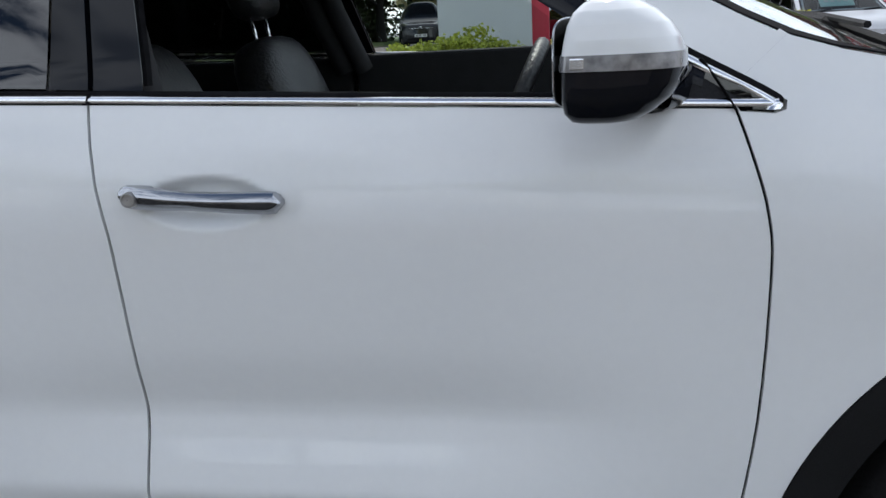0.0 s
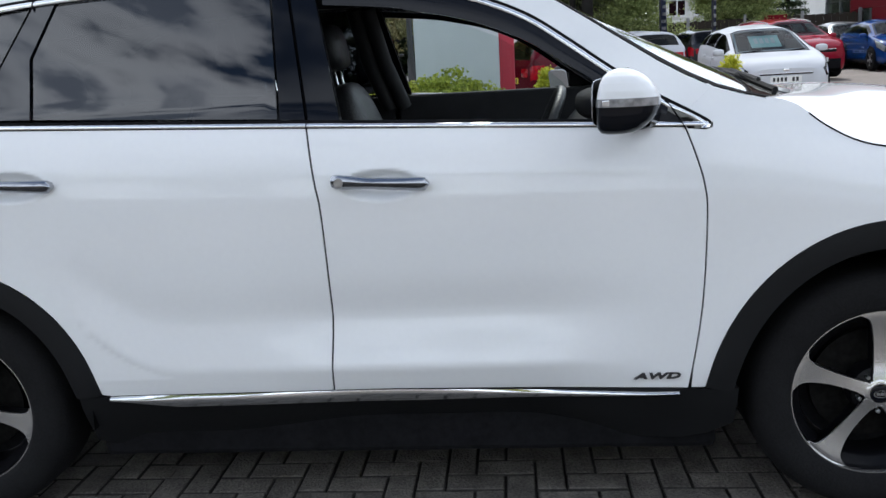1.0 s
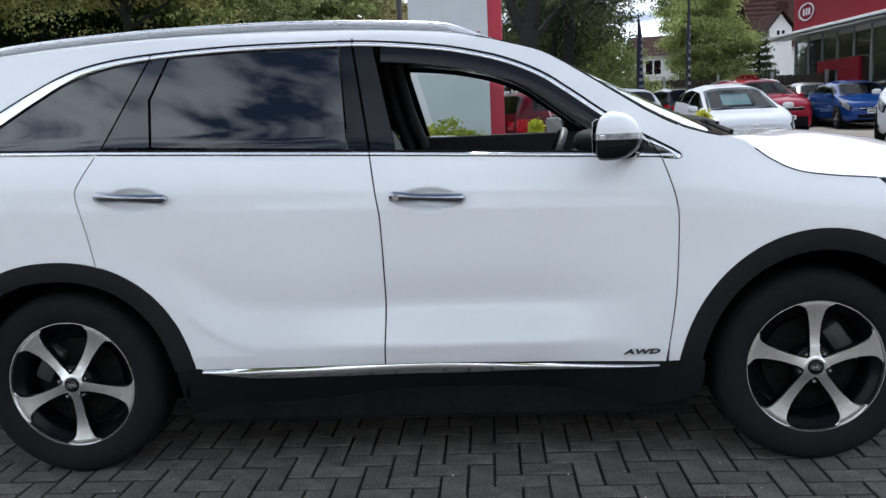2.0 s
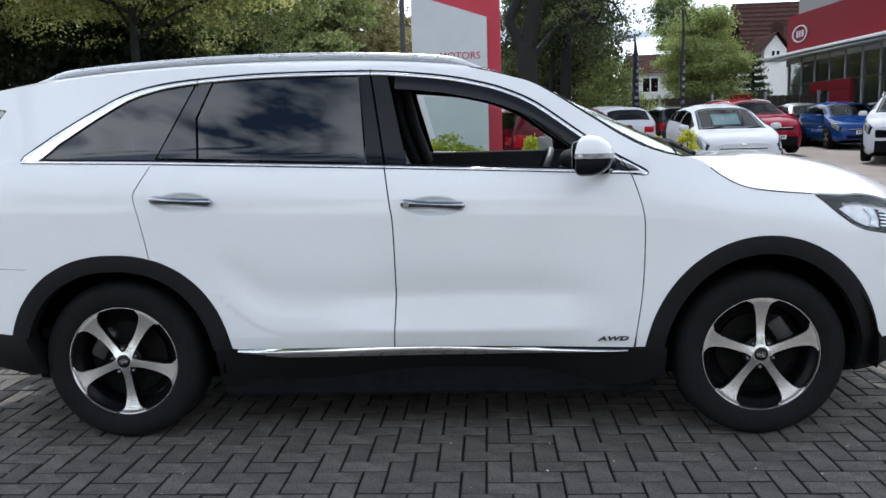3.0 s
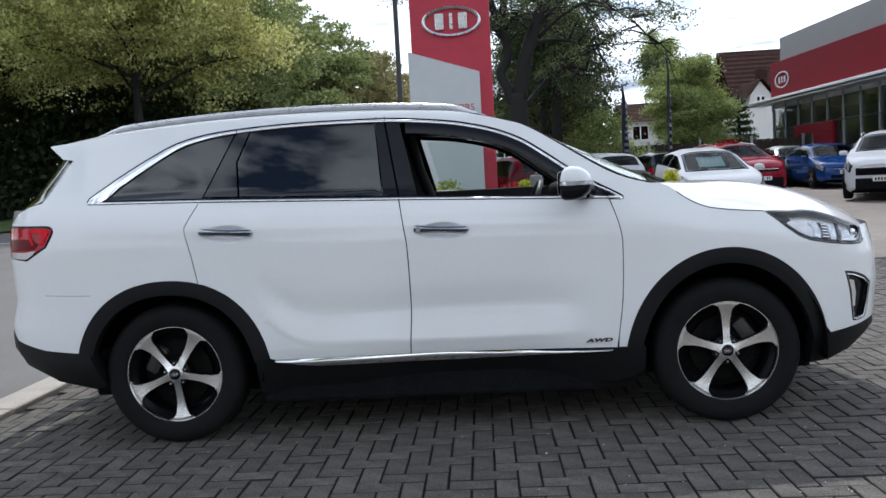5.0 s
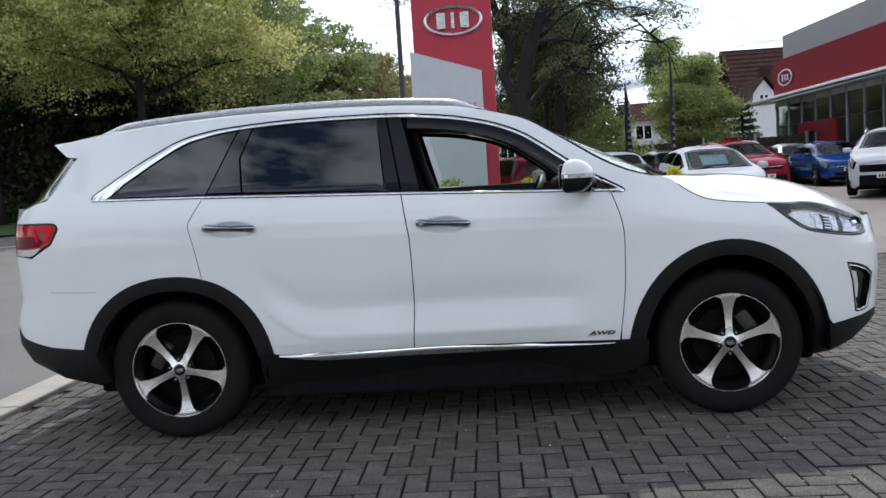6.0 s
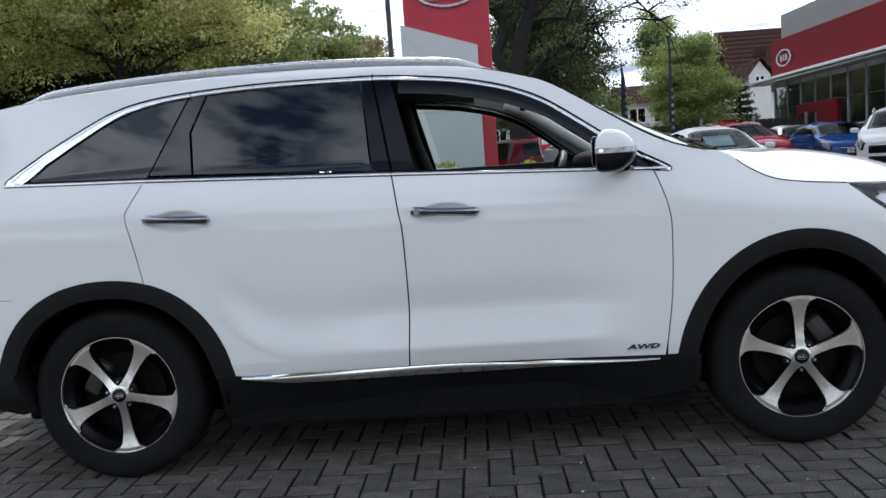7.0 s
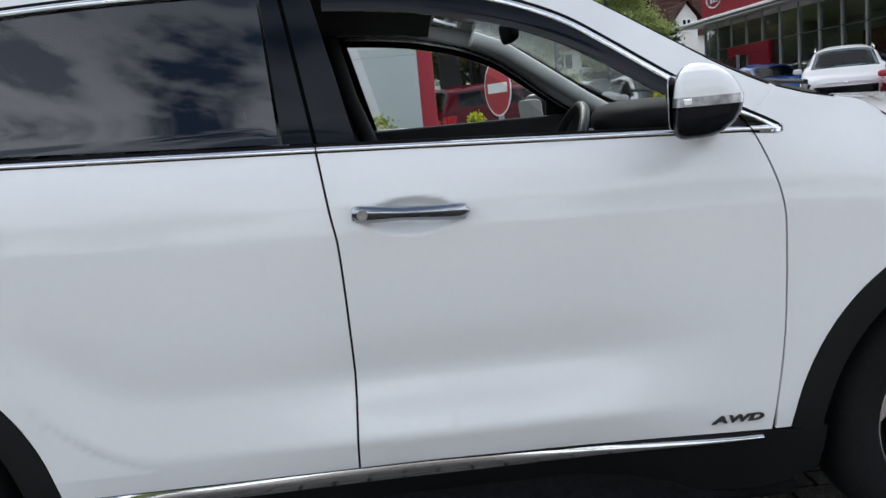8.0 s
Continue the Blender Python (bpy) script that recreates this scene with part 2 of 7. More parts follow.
# ---------- building helpers ----------
def smooth01(a, b, x):
    u = np.clip((x - a) / (b - a), 0, 1)
    return u * u * (3 - 2 * u)


def part(name, bm, material, parent=None, label="", smooth=False, angle=None):
    """Links a bmesh as one mesh object, under a thing or a part."""
    me = bpy.data.meshes.new(name)
    bm.normal_update()
    bm.to_mesh(me)
    bm.free()
    if smooth:
        me.shade_smooth()
        if angle:
            me.set_sharp_from_angle(angle=radians(angle))
    for m in (material if isinstance(material, (list, tuple)) else (material,)):
        me.materials.append(m)
    ob = new(name, me)
    if parent:
        ob.parent = parent
    if label:
        tagged(ob, label)
    return ob


def share(ob, m, parent=None, name=None):
    """Another object on the same mesh."""
    o = new(name or ob.name.split(".")[0], ob.data)
    o.matrix_basis = m
    o.parent = parent or ob.parent
    return o


def thing(name, m, label, category, group="", kind=""):
    e = new(name)
    e.empty_display_size = 0.1
    e.matrix_basis = m
    return tagged(e, label, category, group, kind)


def box(bm, x0, x1, y0, y1, z0, z1, bev=0.0, m=None):
    vs = [bm.verts.new(v) for v in ((x0, y0, z0), (x1, y0, z0), (x1, y1, z0), (x0, y1, z0), (x0, y0, z1), (x1, y0, z1), (x1, y1, z1), (x0, y1, z1))]
    fs = [bm.faces.new([vs[i] for i in q]) for q in ((3, 2, 1, 0), (4, 5, 6, 7), (0, 1, 5, 4), (1, 2, 6, 5), (2, 3, 7, 6), (3, 0, 4, 7))]
    if bev:
        es = list({e for f in fs for e in f.edges})
        r = bmesh.ops.bevel(bm, geom=es, offset=bev, segments=2, affect="EDGES", profile=0.5)
        vs = list({v for f in r["faces"] for v in f.verts} | {v for v in vs if v.is_valid})
    if m is not None:
        bmesh.ops.transform(bm, matrix=m, verts=[v for v in vs if v.is_valid])
    return vs


def boxed(x0, x1, y0, y1, z0, z1, bev=0.0, m=None):
    bm = bmesh.new()
    box(bm, x0, x1, y0, y1, z0, z1, bev, m)
    return bm


def tube(bm, pts, radii, seg=8, cap=True):
    """A round bar along points."""
    pts = [Vector(p) for p in pts]
    if not isinstance(radii, (list, tuple)):
        radii = [radii] * len(pts)
    rings = []
    for i, p in enumerate(pts):
        d = (pts[min(i + 1, len(pts) - 1)] - pts[max(i - 1, 0)]).normalized()
        a = d.orthogonal().normalized() if i == 0 else (a - d * a.dot(d)).normalized()
        b = d.cross(a)
        rings.append([bm.verts.new(p + radii[i] * (math.cos(2 * math.pi * k / seg) * a + math.sin(2 * math.pi * k / seg) * b)) for k in range(seg)])
    for r, s in zip(rings, rings[1:]):
        for k in range(seg):
            bm.faces.new((r[k], r[(k + 1) % seg], s[(k + 1) % seg], s[k]))
    if cap:
        bm.faces.new(rings[0][::-1])
        bm.faces.new(rings[-1])
    return rings


def revolve(profile, seg=48, closed=False):
    """A surface of revolution about the y axis; profile of (radius, y)."""
    bm = bmesh.new()
    rings = [[bm.verts.new((r * math.cos(2 * math.pi * k / seg), y, r * math.sin(2 * math.pi * k / seg))) for k in range(seg)] for r, y in profile]
    pairs = list(zip(rings, rings[1:])) + ([(rings[-1], rings[0])] if closed else [])
    for a, b in pairs:
        for k in range(seg):
            bm.faces.new((a[k], b[k], b[(k + 1) % seg], a[(k + 1) % seg]))
    bmesh.ops.recalc_face_normals(bm, faces=bm.faces)
    return bm


def curve2(pts, n=8):
    """A smooth curve (Catmull-Rom) through points."""
    p = [np.array(q, float) for q in pts]
    p = [2 * p[0] - p[1]] + p + [2 * p[-1] - p[-2]]
    out = []
    for i in range(1, len(p) - 2):
        for k in range(n):
            t = k / n
            a, b, c, d = p[i - 1], p[i], p[i + 1], p[i + 2]
            out.append(0.5 * (2 * b + (c - a) * t + (2 * a - 5 * b + 4 * c - d) * t * t + (3 * b - a - 3 * c + d) * t ** 3))
    out.append(p[-2])
    return [tuple(float(c) for c in q) for q in out]


def loft(rows, flip=False):
    """A sheet through rows of points."""
    bm = bmesh.new()
    vs = [[bm.verts.new(p) for p in r] for r in rows]
    for a, b in zip(vs, vs[1:]):
        for k in range(len(a) - 1):
            f = (a[k], a[k + 1], b[k + 1], b[k])
            bm.faces.new(f[::-1] if flip else f)
    return bm


def superegg(a, b, c, e1=0.6, e2=0.6, z0=-1.0, z1=1.0, nu=28, nv=14):
    """A rounded block (superellipsoid) between two heights, given as shares of its half height."""
    def pw(v, e):
        return math.copysign(abs(v) ** e, v)
    bm = bmesh.new()
    rows = []
    t0, t1 = (math.copysign(math.asin(min(1, abs(z) ** (1 / e1))), z) for z in (z0, z1))
    for j in range(nv + 1):
        t = t0 + (t1 - t0) * j / nv
        rows.append([bm.verts.new((a * pw(math.cos(t), e1) * pw(math.cos(2 * math.pi * k / nu), e2), b * pw(math.cos(t), e1) * pw(math.sin(2 * math.pi * k / nu), e2), c * pw(math.sin(t), e1))) for k in range(nu)])
    for r, s in zip(rows, rows[1:]):
        for k in range(nu):
            bm.faces.new((r[k], r[(k + 1) % nu], s[(k + 1) % nu], s[k]))
    bm.faces.new(rows[0][::-1])
    bm.faces.new(rows[-1])
    bmesh.ops.remove_doubles(bm, verts=bm.verts, dist=1e-5)
    return bm


def rise(y):
    """The height of the ground, which climbs behind the big car."""
    return float(np.interp(y, (2.4, 4.5, 8, 15, 22, 30, 45), (0, 0.03, 0.13, 0.31, 0.43, 0.57, 0.68)))


# ---------- the white SUV ----------
# Its own axes: x towards its nose, y across (the side that is passed has y < 0), z up from the ground.
HALF = 0.945
suv = thing("suv", pose(0, 0.972, 0), "white SUV with black arch cladding and tinted rear windows", "car")

Z_GRID = np.linspace(0.1, 1.9, 361)


def _table(zs, ys, blur=4):
    v = np.interp(Z_GRID, zs, ys)
    k = np.exp(-0.5 * (np.arange(-12, 13) / blur) ** 2)
    return np.convolve(np.pad(v, 12, mode="edge"), k / k.sum(), mode="valid")


T_DOOR = _table((0.2, 0.3, 0.38, 0.42, 0.46, 0.492, 0.505, 0.55, 0.60, 0.64, 0.665, 0.70, 0.74, 0.8, 0.9, 1.0, 1.06, 1.12, 1.17, 1.2, 1.23, 1.62, 1.66, 1.7),
                (0.2, 0.118, 0.052, 0.0255, 0.0125, 0.0010, 0.0004, 0.0118, 0.0258, 0.0338, 0.0325, 0.0252, 0.0160, 0.0096, 0.0036, 0.0, 0.006, 0.024, 0.046, 0.064, 0.084, 0.285, 0.33, 0.4), 1.1)
T_WING = _table((0.2, 0.3, 0.38, 0.45, 0.6, 0.8, 1.0, 1.06, 1.12, 1.17, 1.2, 1.23, 1.62, 1.66, 1.7),
                (0.1, 0.06, 0.025, 0.010, 0.006, 0.003, 0.0, 0.006, 0.024, 0.046, 0.064, 0.084, 0.285, 0.33, 0.4))


def shoulder(x):
    return float(np.interp(x, (-2.3, -1.8, -1.2, -0.2, 0.5, 0.92, 1.1, 1.3, 1.58, 1.9, 2.1), (1.25, 1.25, 1.235, 1.2, 1.172, 1.155, 1.13, 1.085, 1.05, 1.01, 0.97)))


def nose_x(z):
    return float(np.interp(z, (0.22, 0.3, 0.4, 0.66, 0.8, 0.95, 1.05), (2.14, 2.26, 2.33, 2.36, 2.35, 2.30, 2.24)))


def tail_x(z):
    return float(np.interp(z, (0.25, 0.35, 0.5, 0.62, 0.75, 0.98, 1.15, 1.25, 1.35, 1.56, 1.7), (2.25, 2.36, 2.44, 2.45, 2.41, 2.42, 2.41, 2.40, 2.38, 2.36, 2.32)))


DIMPLES = ((0.016, 1.035), (-1.048, 1.073))


def half(x, z):
    """Half the car's width at a length and a height."""
    sh = shoulder(x)
    ze = z + (1.2 - sh) * float(smooth01(0.7, sh, z))
    k = float(smooth01(-1.02, -0.76, x) * (1 - smooth01(0.35, 0.84, x)) * (0.48 + 0.52 * smooth01(-0.55, 0.0, x)))
    # the scoop in the doors sweeps up towards the rear wheel
    lift = 0.11 * min(1.25, max(0.0, (-0.60 - x) / 0.25)) ** 2
    zq = max(ze - lift * float(1 - smooth01(0.74, 1.05, ze)), min(ze, 0.475))
    off = k * float(np.interp(zq, Z_GRID, T_DOOR)) + (1 - k) * float(np.interp(ze, Z_GRID, T_WING))
    for hub in (-1.39, 1.39):
        r = math.hypot(x - hub, z - 0.36)
        off -= 0.004 * math.exp(-((r - 0.5) / 0.055) ** 2)
    for hx, hz in DIMPLES:
        q = ((x - hx) / 0.102) ** 2 + ((z - hz + 0.009) / 0.040) ** 2
        if q < 1.35:
            off += 0.021 * float(1 - smooth01(0.25, 1.3, q))
    w = HALF - off
    if x > 1.4:
        u = min(0.999, (x - 1.4) / (nose_x(z) - 1.4))
        w *= (1 - u ** 2.6) ** (1 / 2.6)
    if x < -1.55:
        u = min(0.999, (-x - 1.55) / (tail_x(z) - 1.55))
        w *= (1 - u ** 3.2) ** (1 / 3.2)
    return w


def skin_normal(x, z):
    e = 0.004
    gx, gz = (half(x + e, z) - half(x - e, z)) / (2 * e), (half(x, z + e) - half(x, z - e)) / (2 * e)
    return Vector((-gx, 1, -gz)).normalized()


def panel(name, outline, side, material, parent=None, label="", proud=0.0, thick=0.018, step=0.035, more=((), ())):
    """A panel of the body: an outline in (x, z), cut into a fine net and laid on the skin, with turned-in edges."""
    bm = bmesh.new()
    face = bm.faces.new([bm.verts.new((x, 0, z)) for x, z in outline])
    xs, zs = [p[0] for p in outline], [p[1] for p in outline]
    for k in range(int(min(xs) / step), int(max(xs) / step) + 2):
        bmesh.ops.bisect_plane(bm, geom=bm.verts[:] + bm.edges[:] + bm.faces[:], plane_co=(k * step + 0.0013, 0, 0), plane_no=(1, 0, 0))
    for k in range(int(min(zs) / step), int(max(zs) / step) + 2):
        bmesh.ops.bisect_plane(bm, geom=bm.verts[:] + bm.edges[:] + bm.faces[:], plane_co=(0, 0, k * step + 0.0017), plane_no=(0, 0, 1))
    for axis, places in zip(((1, 0, 0), (0, 0, 1)), more):
        for q in places:
            bmesh.ops.bisect_plane(bm, geom=bm.verts[:] + bm.edges[:] + bm.faces[:], plane_co=(q * axis[0], 0, q * axis[2]), plane_no=axis)
    bmesh.ops.triangulate(bm, faces=[f for f in bm.faces if len(f.verts) > 4])
    bm.normal_update()
    want = side
    for f in bm.faces:
        if f.normal.y * want < 0:
            f.normal_flip()
    rim = [e for e in bm.edges if len(e.link_faces) == 1]
    front = len(bm.faces)
    flat = [(v.co.x, v.co.z) for v in bm.verts]
    for v, (x, z) in zip(list(bm.verts), flat):
        v.co.y = side * (half(x, z) + proud)
    made = {}

    def deep(v, d):
        if (v, d) not in made:
            made[(v, d)] = bm.verts.new((v.co.x, v.co.y - side * d, v.co.z))
        return made[(v, d)]
    for e in rim:
        lp = e.link_loops[0]
        a, b = lp.vert, lp.link_loop_next.vert
        bm.faces.new((deep(b, 0.0), deep(a, 0.0), deep(a, thick), deep(b, thick)))
    bm.normal_update()
    me = bpy.data.meshes.new(name)
    bm.to_mesh(me)
    bm.free()
    me.shade_smooth()
    nv = len(flat)
    normals = []
    for poly in me.polygons:
        for vi in poly.vertices:
            if vi < nv:
                n = skin_normal(*flat[vi])
                normals.append((n.x, side * n.y, n.z))
            else:
                normals.append(tuple(poly.normal))
    me.normals_split_custom_set(normals)
    me.materials.append(material)
    ob = new(name, me)
    ob.parent = parent or suv
    if label:
        tagged(ob, label)
    return ob


def shrink(pts, d):
    """A closed outline drawn in by d."""
    a = sum(p[0] * q[1] - q[0] * p[1] for p, q in zip(pts, pts[1:] + pts[:1]))
    s = 1 if a > 0 else -1
    out = []
    for p0, p1, p2 in zip(pts[-1:] + pts[:-1], pts, pts[1:] + pts[:1]):
        t1, t2 = Vector((p1[0] - p0[0], p1[1] - p0[1])).normalized(), Vector((p2[0] - p1[0], p2[1] - p1[1])).normalized()
        n = Vector((-(t1.y + t2.y), t1.x + t2.x))
        k = max(0.4, n.length / 2)
        n = n.normalized() * s * d / k
        out.append((p1[0] + n.x, p1[1] + n.y))
    return out


def strip(name, upper, lower, side, material, parent=None, label="", proud=0.006, thick=0.012, lean=0.0):
    """A moulding on the skin between two lines of as many points."""
    bm = bmesh.new()
    rows = []
    for (xu, zu), (xl, zl) in zip(upper, lower):
        row = []
        for j in range(5):
            t = j / 4
            x, z = xu + (xl - xu) * t, zu + (zl - zu) * t
            bulge = proud * (0.5 if j in (0, 4) else 0.85 if j in (1, 3) else 1.0) + lean * t
            row.append((x, side * (half(x, z) + bulge), z))
        row = [(row[0][0], row[0][1] - side * thick, row[0][2])] + row + [(row[-1][0], row[-1][1] - side * thick, row[-1][2])]
        rows.append([bm.verts.new(p) for p in row])
    for a, b in zip(rows, rows[1:]):
        for k in range(6):
            bm.faces.new((a[k], a[k + 1], b[k + 1], b[k]))
    for r in (rows[0], rows[-1]):
        bm.faces.new(r)
    bmesh.ops.recalc_face_normals(bm, faces=bm.faces)
    return part(name, bm, material, parent or suv, label, smooth=True, angle=50)


# lines of the side
DLO_TOP = curve2([(-1.766, 1.256), (-1.758, 1.274), (-1.735, 1.292), (-1.68, 1.330), (-1.612, 1.377), (-1.48, 1.459), (-1.345, 1.530), (-1.205, 1.568), (-1.045, 1.588), (-0.799, 1.603), (-0.557, 1.607), (-0.267, 1.603), (-0.12, 1.593), (0.047, 1.574),
                  (0.162, 1.553), (0.297, 1.517), (0.431, 1.459), (0.539, 1.386), (0.644, 1.308), (0.75, 1.235), (0.86, 1.1725), (0.893, 1.1525), (0.903, 1.1435), (0.899, 1.1365)], 4)
EDGE = curve2([(-2.0, 1.557), (-1.8, 1.588), (-1.5, 1.620), (-1.1, 1.645), (-0.7, 1.655), (-0.3, 1.652), (0.05, 1.630), (0.2, 1.605), (0.35, 1.566), (0.475, 1.520), (0.69, 1.378), (0.80, 1.304), (0.93, 1.236), (1.06, 1.204)], 4)
HOODLINE = curve2([(1.06, 1.204), (1.13, 1.188), (1.21, 1.125), (1.3, 1.078), (1.42, 1.056), (1.577, 1.041)], 4)
C_SEAM = curve2([(-1.03, 1.585), (-1.110, 1.40), (-1.187, 1.238), (-1.244, 1.14), (-1.262, 1.093), (-1.239, 0.989), (-1.208, 0.822)], 4)
B_SEAM = curve2([(-0.19, 1.195), (-0.169, 1.045), (-0.157, 0.943), (-0.155, 0.66), (-0.171, 0.40)], 4)
F_SEAM = curve2([(0.835, 1.15), (0.861, 1.065), (0.88, 0.99), (0.888, 0.90), (0.88, 0.657), (0.847, 0.41)], 4)


def arch(cx, cz, a, b, n, z0, z1, steps=44):
    """A wheel arch from its rear foot to its front foot: a fuller ellipse standing on two heights."""
    t0, t1 = (math.asin(((z - cz) / b) ** (n / 2)) for z in (z0, z1))
    return [(cx - a * math.copysign(abs(math.cos(t)) ** (2 / n), math.cos(t)), cz + b * math.sin(t) ** (2 / n)) for t in (float(v) for v in np.linspace(t0, math.pi - t1, steps))]


ARCH_R = arch(-1.374, 0.318, 0.503, 0.528, 2.2, 0.498, 0.426)
ARCH_F = arch(1.386, 0.299, 0.502, 0.578, 2.0, 0.413, 0.422)


def belt(x):
    """Lower edge of the bright strip under the windows."""
    return float(np.interp(x, (-1.82, -1.2, -0.19, 0.92), (1.248, 1.229, 1.188, 1.138)))


def sill_z(x):
    """Upper edge of the bright strip along the sill."""
    return float(np.interp(x, (-0.85, 0.0, 0.72), (0.4215, 0.4245, 0.404)))


def cut(curve, a, b):
    """The piece of a curve between two values of x."""
    return [p for p in curve if a <= p[0] <= b]


G = 0.0028
TAIL = [(-2.30, 1.152), (-2.213, 1.155), (-2.0, 1.152), (-1.965, 1.147), (-1.947, 1.135), (-1.942, 1.118), (-1.948, 1.102), (-1.985, 1.043), (-2.119, 0.976), (-2.228, 0.985), (-2.30, 0.99)]
LAMP_TOP = [(1.577, 1.041), (1.65, 1.0355), (1.712, 1.030), (1.76, 1.033), (1.835, 1.024), (1.91, 1.003), (1.985, 0.976), (2.07, 0.943), (2.125, 0.905)]
LAMP_LOW = [(1.62, 1.006), (1.668, 0.961), (1.732, 0.912), (1.783, 0.889), (1.90, 0.866), (2.027, 0.848), (2.09, 0.846), (2.125, 0.860)]
LAMP = LAMP_TOP + LAMP_LOW[::-1]
FOG = [(1.986, 0.715), (2.043, 0.703), (2.110, 0.677), (2.160, 0.637), (2.145, 0.55), (2.122, 0.474), (2.062, 0.466), (2.036, 0.474), (2.013, 0.625)]


def bowl_net(k):
    """Extra lines of the net: round the bowl behind the handle, and along the crease low in the door."""
    hx, hz = DIMPLES[k]
    zs = [hz + v for v in np.linspace(-0.062, 0.062, 17)] + [0.47 + 0.009 * i for i in range(24)]
    return [hx + v for v in np.linspace(-0.14, 0.14, 25)] + ([-0.86 + 0.02 * i for i in range(30)] if k else []), zs


for side in (-1, 1):
    near = side < 0
    # front door
    top = [(x, belt(x)) for x in np.linspace(-0.19, 0.838, 8)]
    door_line = top + F_SEAM[1:] + [(float(x), 0.41 + 0.016 * (0.847 - float(x))) for x in np.linspace(0.6, 0.0, 4)] + B_SEAM[::-1][:-1]
    fdoor = panel("front_door", shrink(door_line, G), side, M_WHITE, more=bowl_net(0) if near else ((), ()))
    # rear door
    top = [(x, belt(x)) for x in np.linspace(-1.193, -0.19, 8)]
    rline = top + B_SEAM[1:] + [(-0.4, 0.412), (-0.65, 0.414), (-0.83, 0.416)] + cut(ARCH_R, -1.20, -0.86)[::-1] + C_SEAM[8:][::-1]
    rdoor = panel("rear_door", shrink(rline, G), side, M_WHITE, more=bowl_net(1) if near else ((), ()))
    # quarter panel behind it, up to the roof
    arc = [p for p in DLO_TOP if p[0] < -1.045] + [(-1.045, 1.588)]
    q = [(-1.045, 1.6475)] + [p for p in EDGE if p[0] < -1.05][::-1] + [(-2.046, 1.566), (-2.042, 1.556), (-1.950, 1.487), (-1.892, 1.478), (-1.945, 1.39), (-2.0, 1.305), (-2.032, 1.268), (-2.11, 1.252), (-2.20, 1.22), (-2.27, 1.157)] + TAIL[1:10] + [(-2.33, 0.985), (-2.33, 0.60), (-2.26, 0.552), (-2.044, 0.512)]
    q += cut(ARCH_R, -1.86, -1.212) + C_SEAM[8:][::-1] + [(x, belt(x)) for x in np.linspace(-1.205, -1.77, 6)] + arc
    quarter = panel("quarter_panel", shrink(q, G * 0.7), side, M_WHITE)
    # frame over the doors and the pillar of the windscreen
    c = [(-1.045, 1.6475)] + [p for p in EDGE if -1.04 <= p[0] <= 0.90] + [(0.915, 1.243), (0.845, 1.184)] + [p for p in DLO_TOP if -1.04 <= p[0] < 0.84][::-1] + [(-1.045, 1.588)]
    rail = panel("cant_rail", shrink(c, G * 0.5), side, M_WHITE)
    panel("cant_rail_joint", [(-1.065, 1.645), (-1.025, 1.646), (-1.025, 1.591), (-1.065, 1.588)], side, M_WHITE, rail, proud=-0.0012, thick=0.004)
    # front wing
    w = [(0.8475, 1.1832), (0.9175, 1.2424), (0.99, 1.219), (1.06, 1.203)] + HOODLINE[1:] + LAMP_LOW + [(2.127, 0.905), (2.2, 0.86), (2.2, 0.72)] + [(2.166, 0.641), (2.113, 0.683), (2.044, 0.709), (1.980, 0.721), (2.008, 0.625), (2.032, 0.469), (2.062, 0.460), (2.127, 0.468), (2.150, 0.55), (2.2, 0.56), (2.2, 0.452), (1.894, 0.424)]
    w += ARCH_F[::-1][1:] + [(0.853, 0.412)] + F_SEAM[::-1][1:] + [(0.845, 1.137), (0.893, 1.1325), (0.907, 1.137), (0.909, 1.147)]
    wing = panel("front_wing", shrink(w, G * 0.7), side, M_WHITE)
    panel("wing_joint", [(0.836, 1.188), (0.909, 1.249), (0.926, 1.237), (0.86, 1.180)], side, M_WHITE, wing, proud=-0.0014, thick=0.004)
    # dark rubber behind the gaps round the doors
    for seam in (F_SEAM, B_SEAM, C_SEAM[8:]):
        strip("door_seal", [(x - 0.014, z) for x, z in seam], [(x + 0.014, z) for x, z in seam], side, M_UNDER, proud=-0.010, thick=0.004)
    cutline = [(0.838, 1.137), (0.8225, 1.165), (0.803, 1.197), (0.792, 1.213)]
    strip("sail_gap", [(x - 0.0022, z) for x, z in cutline], [(x + 0.0022, z) for x, z in cutline], side, M_UNDER, proud=0.0105, thick=0.008)
    # cladding round the wheels and along the sill
    for arch, hub in ((ARCH_R, -1.39), (ARCH_F, 1.39)):
        inner = []
        for x, z in arch:
            d = Vector((x - hub, z - 0.36))
            inner.append((hub + d.x * 0.845, 0.36 + d.y * 0.855 if z > 0.42 else z - 0.02))
        strip("wheel_arch_cladding", arch, inner, side, M_CLAD, proud=0.006, thick=0.06)
        # dark lining of the wheel well
        bm = bmesh.new()
        rows = []
        for k in range(25):
            a = math.radians(-8 + 184 * k / 24)
            rows.append([(hub + rr * math.cos(a), side * yy, 0.37 + rr * 0.98 * math.sin(a)) for rr, yy in ((0.468, 0.918), (0.472, 0.62), (0.01, 0.61))])
        sheet = loft(rows)
        bmesh.ops.solidify(sheet, geom=sheet.faces[:], thickness=0.01)
        part("wheel_well_liner", sheet, M_UNDER, suv)
    xs = [float(v) for v in np.linspace(-0.95, 0.985, 28)]
